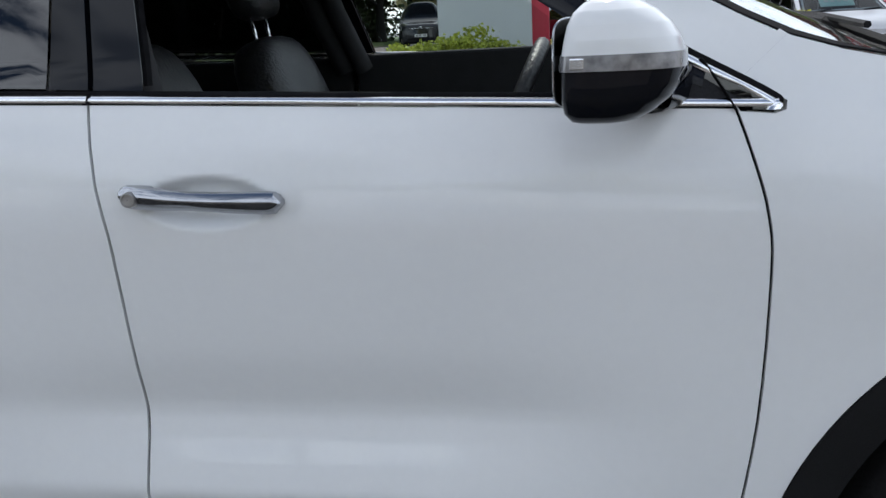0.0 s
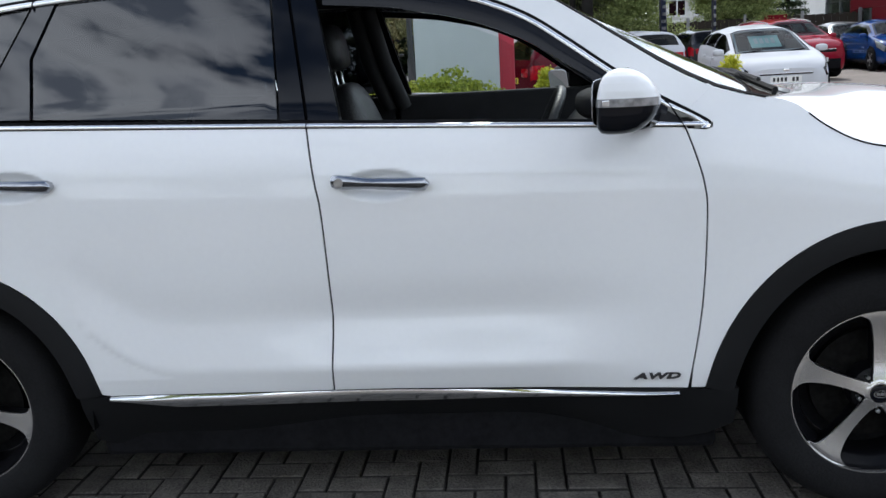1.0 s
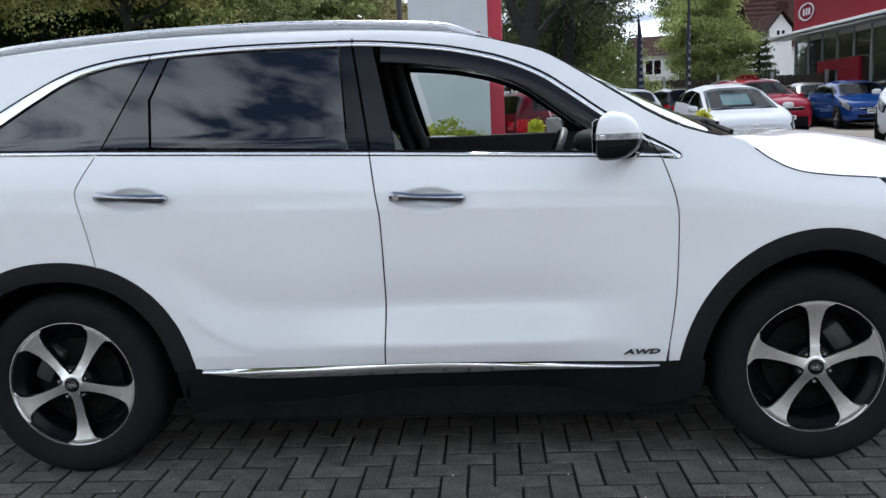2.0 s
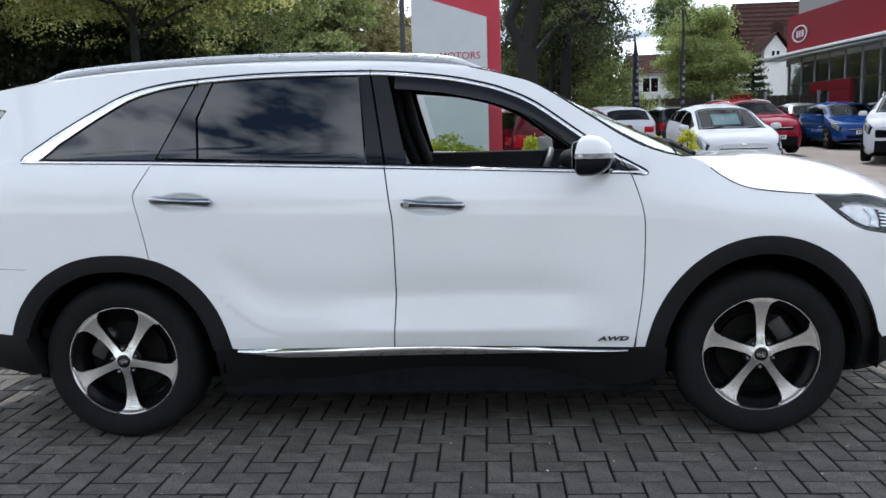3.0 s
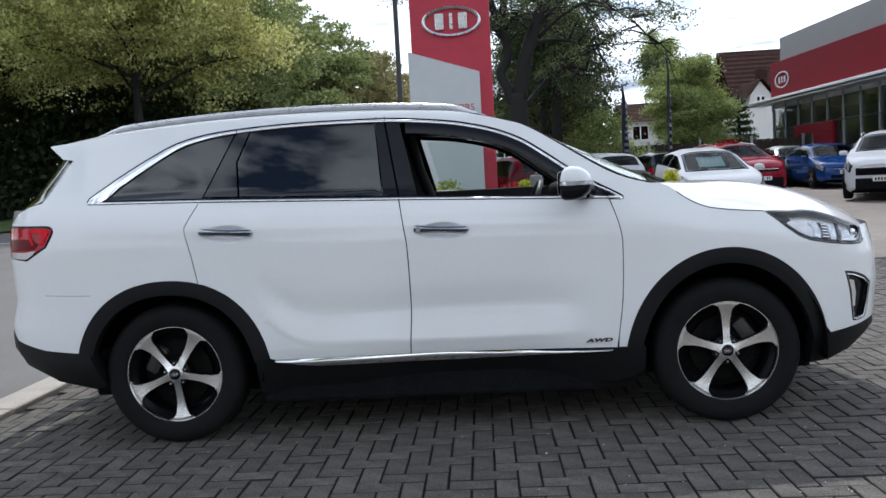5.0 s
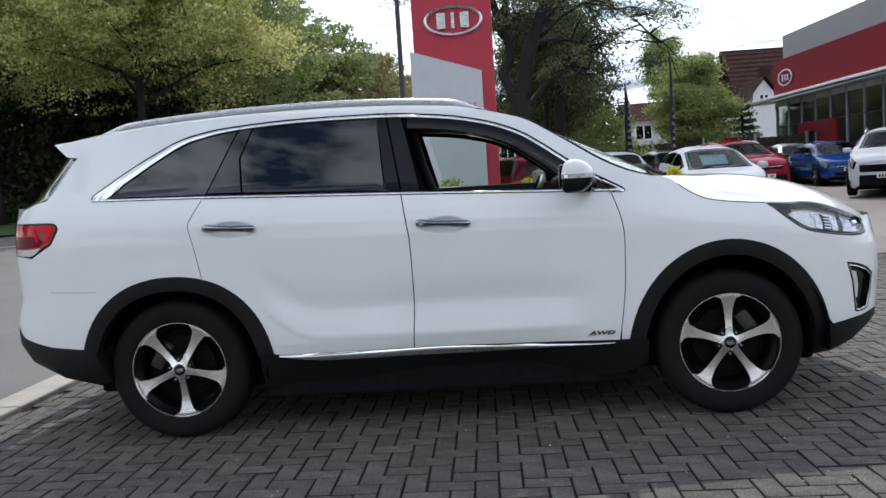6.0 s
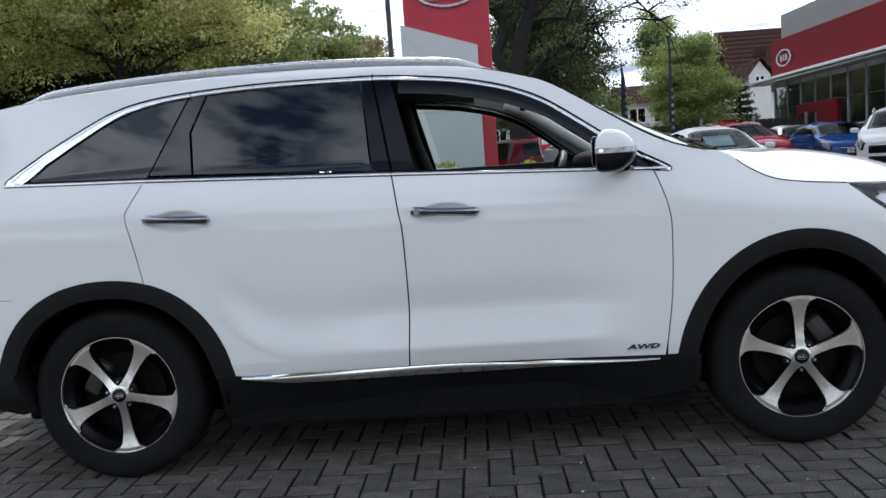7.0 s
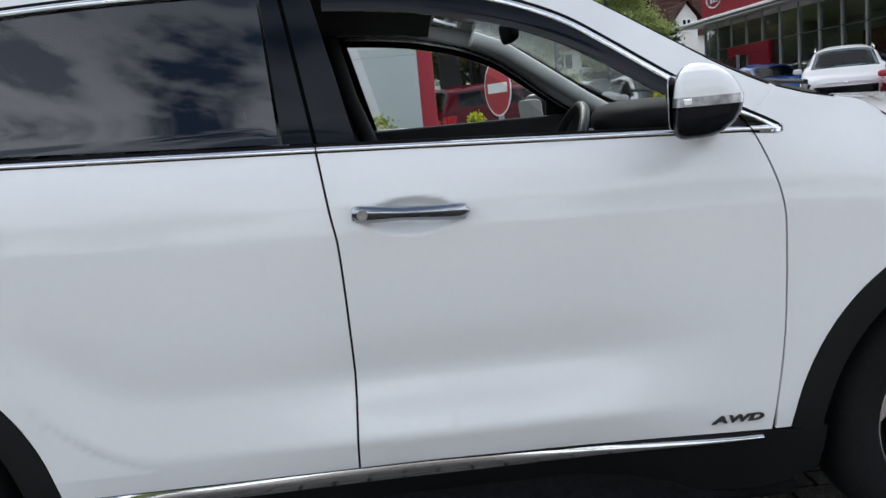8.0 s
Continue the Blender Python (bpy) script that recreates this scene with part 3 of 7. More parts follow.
    strip("sill_cladding", [(x, float(np.interp(x, (-0.88, 0.0, 0.9), (0.422, 0.426, 0.408)))) for x in xs], [(x, 0.222 + 0.008 * math.sin(x) + 0.5 * max(0.0, abs(x) - 0.88)) for x in xs], side, M_CLAD, proud=0.006, thick=0.1)
    xs = [float(v) for v in np.linspace(-0.85, 0.82, 26)]
    strip("sill_chrome_strip", [(x, sill_z(x)) for x in xs], [(x, sill_z(x) - 0.039 * min(1, 0.25 + 4 * (x + 0.85), 0.15 + 1.1 * (0.82 - x))) for x in xs], side, M_CHROME, label="chrome strip along the sill", proud=0.010, lean=0.013)
    # lower ends of the bumpers
    lo = [(1.80, 0.27), (1.92, 0.272), (2.05, 0.31), (2.15, 0.37), (2.2, 0.41)]
    hi = [(1.80, 0.425), (1.9, 0.424), (2.05, 0.437), (2.15, 0.446), (2.2, 0.449)]
    strip("bumper_corner", hi, lo, side, M_CLAD, proud=0.012, thick=0.1)
    hi = [(-1.80, 0.50), (-1.87, 0.5), (-2.05, 0.512), (-2.26, 0.55), (-2.33, 0.592)]
    lo = [(-1.74, 0.32), (-1.80, 0.302), (-2.0, 0.345), (-2.22, 0.42), (-2.33, 0.47)]
    strip("bumper_corner", hi, lo, side, M_CLAD, proud=0.012, thick=0.1)
    # bright surround of the windows
    inner = []
    for x, z in DLO_TOP:
        k = float(np.interp(x, (-1.77, -1.65, -1.4, -1.2, -1.0, 0.0, 0.8, 0.9), (0.075, 0.046, 0.03, 0.019, 0.015, 0.014, 0.0145, 0.02)))
        dx = float(np.interp(x, (-1.8, -1.74, -1.6, -1.4, -1.2, -1.0, 0.0, 0.2, 0.5, 0.8, 0.86), (1.0, 0.95, 0.78, 0.62, 0.3, 0.08, 0.0, -0.2, -0.55, -0.75, -1.0)))
        dz = float(np.interp(x, (-1.8, -1.74, -1.6, -1.4, -1.2, -1.0, 0.0, 0.2, 0.5, 0.8, 0.86), (0.05, -0.3, -0.63, -0.78, -0.95, -1.0, -1.0, -0.98, -0.83, -0.66, 0.0)))
        inner.append((x + dx * k, z + dz * k))
    outer = [(x - 0.35 * 0.008 * (1 if x < -0.6 else -1), z + 0.008) if x > -1.72 else (x - 0.008, z + 0.003) for x, z in DLO_TOP]
    strip("window_seal", outer, DLO_TOP, side, M_UNDER, proud=0.0015, thick=0.01)
    strip("window_chrome_surround", DLO_TOP, inner, side, M_CHROME, proud=0.008, label="bright chrome window surround")
    xs = [float(v) for v in np.linspace(-1.764, 0.898, 40)]
    strip("belt_chrome_strip", [(x, belt(x) + 0.0125) for x in xs], [(x, belt(x) + 0.001) for x in xs], side, M_CHROME, proud=0.008)
    # dark breaks in the bright strips where the doors part
    for x, z0, z1 in ((-0.189, belt(-0.189) - 0.002, belt(-0.189) + 0.016), (-0.263, 1.588, 1.616), (-1.031, 1.566, 1.594)):
        line = [(x, z0), (x, (z0 + z1) / 2), (x, z1)]
        strip("chrome_break", [(a - 0.0022, b) for a, b in line], [(a + 0.0022, b) for a, b in line], side, M_UNDER, proud=0.0105, thick=0.006)
    # black rubber line under the strip, windows and their dark pillars
    strip("belt_seal", [(x, belt(x) + 0.019) for x in xs[1:-2]], [(x, belt(x) + 0.0125) for x in xs[1:-2]], side, M_UNDER, proud=0.002)
    qg = [(-1.70, 1.254), (-1.61, 1.345), (-1.5, 1.42), (-1.41, 1.47), (-1.28, 1.532), (-1.2, 1.553), (-1.040, 1.574), (-1.183, 1.245)]
    panel("quarter_window", shrink(qg, 0.002), side, M_PRIVACY, proud=-0.006, thick=0.004)
    cp = [(-1.034, 1.574), (-0.963, 1.580), (-1.022, 1.42), (-0.998, 1.246), (-1.175, 1.253)]
    panel("pillar_trim", shrink(cp, 0.002), side, M_GLOSSTRIM, rdoor, proud=-0.002)
    rg = [(-0.958, 1.582), (-0.8, 1.594), (-0.557, 1.599), (-0.316, 1.595), (-0.305, 1.5), (-0.273, 1.212), (-0.993, 1.246), (-1.017, 1.42)]
    panel("rear_window", shrink(rg, 0.002), side, M_PRIVACY, rdoor, proud=-0.006, thick=0.004)
    bp = [(-0.312, 1.595), (-0.266, 1.594), (-0.193, 1.207), (-0.268, 1.211)]
    panel("pillar_trim", shrink(bp, 0.002), side, M_BLACKGLOSS, rdoor, proud=-0.001)
    bp = [(-0.260, 1.594), (-0.187, 1.588), (-0.095, 1.201), (-0.187, 1.206)]
    panel("pillar_trim", shrink(bp, 0.002), side, M_BLACKGLOSS, fdoor, proud=-0.001, thick=0.003)
    panel("pillar_back", [(-0.305, 1.585), (-0.19, 1.58), (-0.10, 1.21), (-0.26, 1.215)], side, M_UNDER, suv, proud=-0.02)
    panel("pillar_back", [(-1.065, 1.575), (-0.995, 1.58), (-1.03, 1.26), (-1.18, 1.26)], side, M_UNDER, suv, proud=-0.02)
    # dark frame and rain deflector round the front window
    up = [p for p in inner if (-0.16 if near else -0.23) <= p[0] <= 0.80]
    lowr = []
    for x, z in up:
        k = float(np.interp(x, (-0.16, 0.1, 0.4, 0.65, 0.80), (0.058, 0.055, 0.05, 0.035, 0.02)))
        k *= 1.0 if near else 0.45
        lowr.append((x - 0.35 * k * (x > 0.1), z - k))
    strip("rain_deflector", up, lowr, side, M_BLACKGLOSS, fdoor, "dark plastic rain deflector", proud=0.004, thick=0.012)
    sail = [(0.655, 1.275), (0.70, 1.247), (0.79, 1.187), (0.845, 1.152), (0.845, 1.152), (0.655, 1.166)]
    panel("mirror_sail", sail[:4] + sail[5:], side, M_TRIM, fdoor, proud=0.001)
    if not near:
        bm = bmesh.new()
        tube(bm, [(x, 0.870, belt(x) + 0.020) for x in np.linspace(-0.1, 0.70, 9)], 0.006, 8)
        part("door_top_edge", bm, M_WHITE, fdoor, smooth=True)
        fw = [(-0.06, 1.21), (-0.14, 1.545), (0.05, 1.535), (0.2, 1.50), (0.32, 1.45), (0.45, 1.37), (0.55, 1.29), (0.64, 1.21), (0.65, 1.17)]
        panel("front_window", fw, side, M_SIDEGLASS, fdoor, proud=-0.008, thick=0.004)
    # tail lamp
    tl = panel("tail_lamp", shrink(TAIL, 0.009), side, M_REDLENS, proud=0.004, thick=0.03)
    panel("lamp_rim", shrink(TAIL, 0.002), side, M_BLACKGLOSS, tl, proud=0.0, thick=0.03)
    panel("lens_shade", [(-2.25, 1.088), (-2.07, 1.088), (-2.03, 1.06), (-2.06, 1.034), (-2.13, 1.03), (-2.25, 1.03)], side, M_REDDARK, tl, proud=0.0062, thick=0.004)
    panel("light_streak", [(-2.105, 1.125), (-2.085, 1.125), (-2.058, 1.06), (-2.07, 1.055)], side, M_REDLIGHT, tl, proud=0.0085, thick=0.004)
    panel("reversing_lens", [(-2.125, 1.02), (-2.05, 1.028), (-2.075, 0.985 + 0.02), (-2.12, 0.985), (-2.25, 0.99), (-2.25, 1.02)], side, M_CLEARLENS, tl, proud=0.007, thick=0.004)
    panel("light_bar", [(-2.09, 1.137), (-1.99, 1.137), (-1.965, 1.12), (-2.0, 1.06), (-2.02, 1.055), (-1.995, 1.115), (-2.09, 1.12)], side, M_REDLIGHT, tl, proud=0.007, thick=0.004)
    # head lamp: dark bowl, reflector tubes, clear cover
    hl = panel("headlamp", shrink(LAMP, 0.004), side, M_LAMPBOWL, proud=-0.022, thick=0.03)
    rim = shrink(LAMP, 0.004)
    strip("lamp_rim", rim + rim[:1], shrink(LAMP, 0.017) + shrink(LAMP, 0.017)[:1], side, M_BLACKGLOSS, hl, proud=-0.004, thick=0.03)
    top_in = shrink(LAMP, 0.012)[:9]
    shade = [(x, z - float(np.interp(x, (1.6, 1.7, 1.8, 2.12), (0.004, 0.020, 0.026, 0.014)))) for x, z in top_in]
    strip("lamp_shade", top_in, shade, side, M_BLACKGLOSS, hl, proud=-0.010, thick=0.012)
    panel("lamp_corner", [(1.615, 1.026), (1.69, 1.013), (1.705, 0.985), (1.668, 0.972)], side, M_BLACKGLOSS, hl, proud=-0.012, thick=0.01)
    panel("reflector_scoop", [(1.795, 0.972), (1.838, 0.972), (1.852, 0.935), (1.846, 0.895), (1.815, 0.905), (1.822, 0.94)], side, M_REFLECTOR, hl, proud=-0.016, thick=0.012)
    inset = panel("reflector_inset", [(1.848, 0.966), (1.893, 0.955), (1.902, 0.884), (1.862, 0.891), (1.862, 0.93)], side, M_BLACKGLOSS, hl, proud=-0.015, thick=0.012)
    for k in range(5):
        z = 0.894 + 0.014 * k
        panel("reflector_rib", [(1.864, z + 0.004), (1.899, z - 0.002), (1.899, z + 0.0035), (1.864, z + 0.0095)], side, M_SATIN, inset, proud=-0.011, thick=0.006)
    panel("reflector_wing", [(1.900, 0.957), (1.938, 0.944), (1.943, 0.880), (1.909, 0.884)], side, M_REFLECTOR, hl, proud=-0.014, thick=0.012)
    panel("reflector_post", [(1.946, 0.957), (1.962, 0.950), (1.968, 0.872), (1.952, 0.875)], side, M_BLACKGLOSS, hl, proud=-0.011, thick=0.012)
    panel("reflector_wing", [(1.975, 0.925), (2.030, 0.918), (2.034, 0.880), (1.978, 0.884)], side, M_REFLECTOR, hl, proud=-0.014, thick=0.012)
    hx, hz = 2.058, 0.904
    for name, prof, mm in (("projector_housing", [(0.036, 0.03), (0.037, -0.008), (0.034, -0.014), (0.026, -0.012), (0.024, 0.01)], M_BLACKGLOSS), ("projector", [(0.025, 0.004), (0.02, -0.006), (0.011, -0.012), (0.001, -0.014)], M_CHROME)):
        ob = part(name, revolve(prof, 28), mm, hl, smooth=True)
        ob.matrix_basis = pose(hx, side * (half(hx, hz) - 0.024), hz, 0, 0, 30 if near else 150)
    panel("lamp_trim", [(1.80, 0.902), (1.97, 0.870), (2.10, 0.860), (2.10, 0.868), (1.97, 0.880), (1.82, 0.914)], side, M_SATIN, hl, proud=-0.02, thick=0.01)
    panel("lamp_cover", shrink(LAMP, 0.003), side, M_LENS, hl, proud=0.001, thick=0.003)
    # fog lamp in its chrome frame
    fg = panel("fog_lamp_recess", shrink(FOG, 0.002), side, M_BLACKGLOSS, proud=-0.03, thick=0.02)
    panel("bumper_cheek", [(2.168, 0.643), (2.203, 0.724), (2.203, 0.556), (2.152, 0.550)], side, M_WHITE, wing, proud=-0.001, thick=0.006)
    ring = shrink(FOG, 0.003)
    inside = shrink(FOG, 0.009)
    strip("fog_frame", ring + ring[:1], inside + inside[:1], side, M_CHROME, fg, proud=-0.004, thick=0.02)
    panel("fog_lens", [(2.010, 0.675), (2.046, 0.665), (2.062, 0.60), (2.056, 0.535), (2.040, 0.53)], side, M_CLEARLENS, fg, proud=-0.018, thick=0.01)

# roof, windscreen, bonnet: sheets between the two edges, arched across


def arched(edge, mid, n=17, low=0.0, power=2.4):
    rows = []
    for (xe, ze), (xm, zm) in zip(edge, mid):
        s = half(xe, ze) - 0.004
        row = []
        for k in range(n):
            v = -1 + 2 * k / (n - 1)
            a = 1 - abs(v) ** (power[len(rows)] if isinstance(power, list) else power)
            row.append((xe + (xm - xe) * a, s * v, ze + (zm - ze) * a - low))
        rows.append(row)
    return rows


def resample(curve, n):
    c = np.array(curve)
    d = np.concatenate([[0], np.cumsum(np.hypot(*np.diff(c, axis=0).T))])
    t = np.linspace(0, d[-1], n)
    return list(zip(np.interp(t, d, c[:, 0]), np.interp(t, d, c[:, 1])))


def sheet(name, rows, material, label="", thick=0.012):
    bm = loft(rows)
    bmesh.ops.recalc_face_normals(bm, faces=bm.faces)
    if sum(f.normal.z for f in bm.faces) < 0:
        bmesh.ops.reverse_faces(bm, faces=bm.faces)
    bmesh.ops.solidify(bm, geom=bm.faces[:], thickness=thick)
    return part(name, bm, material, suv, label, smooth=True, angle=40)


roof_edge = resample([p for p in EDGE if p[0] <= 0.19], 22)
sheet("roof", arched(roof_edge, [(x + 0.05 * max(0, (x + 0.3)) , z + 0.036) for x, z in roof_edge], n=33, power=[float(np.interp(x, (-0.6, 0.19), (6, 2.4))) for x, z in roof_edge]), M_WHITE)
ws_edge = resample([p for p in EDGE if p[0] >= 0.195], 14)
ws_mid = resample(curve2([(0.25, 1.638), (0.6, 1.49), (0.95, 1.33), (1.29, 1.18)], 5), 14)
sheet("windscreen", arched(ws_edge, ws_mid), M_CLEAR, thick=0.005)
border = arched(ws_edge, ws_mid, 81)
for a, b in ((0, 2), (78, 80)):
    sheet("windscreen_border", [[(p[0], p[1], p[2] + 0.003) for p in r[a:b + 1]] for r in border], M_UNDER, thick=0.003)
hood_edge = resample(HOODLINE + [(p[0], p[1] + 0.003) for p in LAMP_TOP[1:-1]] + [(2.12, 0.925)], 28)
hood_mid = resample(curve2([(1.31, 1.195), (1.6, 1.19), (1.85, 1.15), (2.02, 1.095), (2.18, 1.015), (2.275, 0.945)], 5), 28)
sheet("bonnet", arched(hood_edge, hood_mid), M_WHITE)
sheet("cowl", [[(x + 0.0, y, z - 0.012) for x, y, z in r] for r in arched(resample([(0.98, 1.215), (1.10, 1.185)], 3), resample([(1.2, 1.205), (1.36, 1.17)], 3))], M_TRIM)


def wrap(zs, front, name, material, limit, share_y=1.0, proud=0.0):
    """The front or the rear face, closing the two sides round the ends."""
    rows = []
    for z in zs:
        row = []
        for k in range(25):
            v = share_y * (-1 + 2 * k / 24)
            s = half(limit, z)
            y = s * v
            x = abs(limit)
            full = HALF - 0.004
            if front:
                u = (1 - min(1, abs(y) / full) ** 2.6) ** (1 / 2.6)
                x = max(x, 1.4 + (nose_x(z) - 1.4) * u) + proud
            else:
                u = (1 - min(1, abs(y) / full) ** 3.2) ** (1 / 3.2)
                x = -max(x, 1.55 + (tail_x(z) - 1.55) * u)
            if k in (0, 24) and share_y == 1.0:
                x = limit
            row.append((x, y, z))
        rows.append(row)
    bm = loft(rows)
    bmesh.ops.recalc_face_normals(bm, faces=bm.faces)
    if sum(f.normal.x for f in bm.faces) * (1 if front else -1) < 0:
        bmesh.ops.reverse_faces(bm, faces=bm.faces)
    return part(name, bm, material, suv, smooth=True)


wrap(np.linspace(0.45, 0.86, 12), True, "front_bumper", M_WHITE, 2.197)
wrap(np.linspace(0.28, 0.447, 5), True, "front_valance", M_CLAD, 2.197)
wrap(np.linspace(0.663, 0.855, 6), True, "grille", M_BLACKGLOSS, 2.197, 0.66, 0.006)
wrap(np.linspace(0.863, 0.935, 4), True, "grille_bar", M_WHITE, 2.12)
wrap(np.linspace(0.60, 1.235, 12), False, "tailgate", M_WHITE, -2.328)
wrap(np.linspace(0.36, 0.597, 6), False, "rear_bumper", M_CLAD, -2.328)
rows = []
for z in np.linspace(1.235, 1.56, 8):
    xe = float(np.interp(z, (1.235, 1.254, 1.27, 1.305, 1.39, 1.48, 1.56), (-2.17, -2.10, -2.028, -1.996, -1.941, -1.887, -1.85)))
    s = half(xe, z) - 0.003
    rows.append([(xe - float(np.interp(z, (1.235, 1.27, 1.56), (0.13, 0.262, 0.205))) * (1 - abs(v) ** 4.5), s * v, z) for v in np.linspace(-1, 1, 33)])
bm = loft(rows)
bmesh.ops.recalc_face_normals(bm, faces=bm.faces)
if sum(f.normal.x for f in bm.faces) > 0:
    bmesh.ops.reverse_faces(bm, faces=bm.faces)
part("tailgate_window", bm, M_PRIVACY, suv, smooth=True)
# spoiler over the tailgate
sect = [(-1.84, 1.582), (-1.93, 1.572), (-2.0, 1.567), (-2.044, 1.564), (-2.047, 1.559), (-2.0, 1.527), (-1.952, 1.488), (-1.90, 1.50), (-1.85, 1.55)]
rows = []
for v in np.linspace(-1, 1, 19):
    up = 0.032 * (1 - abs(v) ** 2.4)
    ring = [(x - (0.07 * (1 - abs(v) ** 3) if x < -1.95 else 0), (half(x, z) - 0.004) * v, z + up) for x, z in sect]
    rows.append(ring + ring[:1])
bm = loft(rows)
bmesh.ops.remove_doubles(bm, verts=bm.verts, dist=1e-5)
bmesh.ops.holes_fill(bm, edges=[e for e in bm.edges if len(e.link_faces) == 1], sides=0)
bmesh.ops.recalc_face_normals(bm, faces=bm.faces)
part("roof_spoiler", bm, M_WHITE, suv, smooth=True, angle=40)
# roof rails, following the roof
def roof_at(x, y):
    ze = float(np.interp(x, [p[0] for p in EDGE], [p[1] for p in EDGE]))
    return ze + 0.036 * (1 - abs(y / (half(x, ze) - 0.004)) ** float(np.interp(x, (-0.6, 0.19), (6, 2.4))))


for side in (-1, 1):
    pts = []
    for x in (float(v) for v in np.linspace(-1.82, 0.27, 48)):
        lift = 0.013 * float(smooth01(-1.84, -1.66, x) * (1 - smooth01(0.06, 0.27, x)))
        pts.append((x, side * 0.575, roof_at(x, 0.575) - 0.008 + 2.1 * lift))
    bm = bmesh.new()
    tube(bm, pts, [0.0135 - 0.005 * float(1 - smooth01(-1.82, -1.7, p[0]) * (1 - smooth01(0.12, 0.27, p[0]))) for p in pts], 12)
    part("roof_rail", bm, M_SATIN, suv, "satin aluminium roof rail", smooth=True, angle=60)
    bm = bmesh.new()
    tube(bm, [(x, y + side * 0.007, z - 0.015) for x, y, z in pts[3:-4]], 0.009, 8)
    part("rail_foot", bm, M_MULLION, suv, smooth=True, angle=60)
# small fin of the aerial
bm = loft([[(-1.815, w, 1.612), (-1.66, w, 1.632), (-1.60, w, 1.636)] if h == 0 else [(-1.80, w, 1.612 + h), (-1.735, w, 1.62 + h * 0.86), (-1.63 - 0.5 * h, w, 1.634 + h * 0.18)] for w, h in ((0.024, 0), (0.016, 0.045), (0.005, 0.076), (-0.005, 0.076), (-0.016, 0.045), (-0.024, 0))])
part("aerial_fin", bm, M_WHITE, suv)
# underside and floor
bm = boxed(-1.95, 1.9, -0.60, 0.60, 0.195, 0.42, 0.02)
box(bm, -0.95, 0.95, -0.84, 0.84, 0.180, 0.43, 0.02)
part("underbody", bm, M_UNDER, suv)
part("cabin_floor", boxed(-2.1, 1.2, -0.70, 0.70, 0.422, 0.47), M_LINERDARK, suv)
part("bulkhead", boxed(0.95, 1.0, -0.80, 0.80, 0.43, 1.12), M_TRIM, suv)
for side in (-1, 1):
    for x0, x1 in ((-0.16, 0.87), (-1.18, -0.18)):
        bm = boxed(x0 if x0 > -0.5 else -0.90, x1, min(side * 0.80, side * 0.865), max(side * 0.80, side * 0.865), 0.44, (1.16 if side < 0 else 1.203) if x0 > -0.5 else 1.2, 0.012)
        if x0 < -0.5:
            box(bm, -1.18, -0.895, min(side * 0.80, side * 0.865), max(side * 0.80, side * 0.865), 0.86, 1.2, 0.012)
        box(bm, x0 + 0.1, x1 - 0.1, min(side * 0.73, side * 0.80), max(side * 0.73, side * 0.80), 0.80, 0.87, 0.012)
        part("door_card", bm, M_TRIM, suv)
        bm = bmesh.new()
        tube(bm, [(x0 + 0.66, side * 0.79, 0.985), (x0 + 0.72, side * 0.775, 0.975), (x0 + 0.80, side * 0.785, 0.985)], 0.009, 8)
        part("inner_handle", bm, M_CHROME, suv, smooth=True)
    # inside of the pillars, and the lining of the roof
    for line, w, mm in (([(-0.13, 0.80, 1.15), (-0.2, 0.72, 1.36), (-0.25, 0.62, 1.60)], 0.035, M_LINERDARK), ([(-0.20, 0.81, 1.15), (-0.27, 0.73, 1.36), (-0.31, 0.63, 1.60)], 0.04, M_LINERDARK), ([(-1.12, 0.78, 1.2), (-1.1, 0.70, 1.4), (-1.05, 0.62, 1.6)], 0.05, M_LINERDARK),
                        ([(0.93, 0.775, 1.185), (0.80, 0.745, 1.265), (0.62, 0.695, 1.385), (0.45, 0.64, 1.495), (0.33, 0.615, 1.54)], 0.034, M_PILLAR)):
        bm = bmesh.new()
        tube(bm, [(a, side * b, c) for a, b, c in line], w, 8)
        part("pillar_lining", bm, mm, suv, smooth=True, angle=60)
sheet("headliner", [[(x - 0.01, y * 0.985, z - 0.035) for x, y, z in r] for r in arched(roof_edge, [(x, z + 0.03) for x, z in roof_edge])], M_LINER)
# dashboard, steering wheel, seats, mirror
sect = [(0.62, 0.60), (0.58, 0.95), (0.60, 1.06), (0.66, 1.125), (0.78, 1.145), (0.95, 1.135), (1.08, 1.13)]
bm = loft([[(x + 0.03 * abs(v) ** 2, v * 0.79, z - (0.015 * abs(v) ** 2 if z > 1 else 0)) for x, z in sect] for v in np.linspace(-1, 1, 15)])
bmesh.ops.recalc_face_normals(bm, faces=bm.faces)
part("dashboard", bm, M_TRIM, suv, smooth=True)
bm = superegg(0.13, 0.21, 0.055, 0.7, 0.7)
bmesh.ops.transform(bm, matrix=pose(0.72, -0.38, 1.185), verts=bm.verts)
part("instrument_hood", bm, M_TRIM, suv, smooth=True)
part("dash_trim", boxed(0.575, 0.60, -0.72, -0.60, 0.99, 1.05, 0.012), M_SATIN, suv)
sw = new("steering_wheel")
sw.parent = suv
sw.matrix_basis = pose(0.47, -0.375, 1.066, 0, -66, 0)
bm = bmesh.new()
rings = [[bm.verts.new(((0.185 + 0.014 * math.cos(b)) * math.cos(a), (0.185 + 0.014 * math.cos(b)) * math.sin(a), 0.016 * math.sin(b))) for b in np.linspace(0, 2 * math.pi, 9)[:-1]] for a in np.linspace(0, 2 * math.pi, 41)[:-1]]
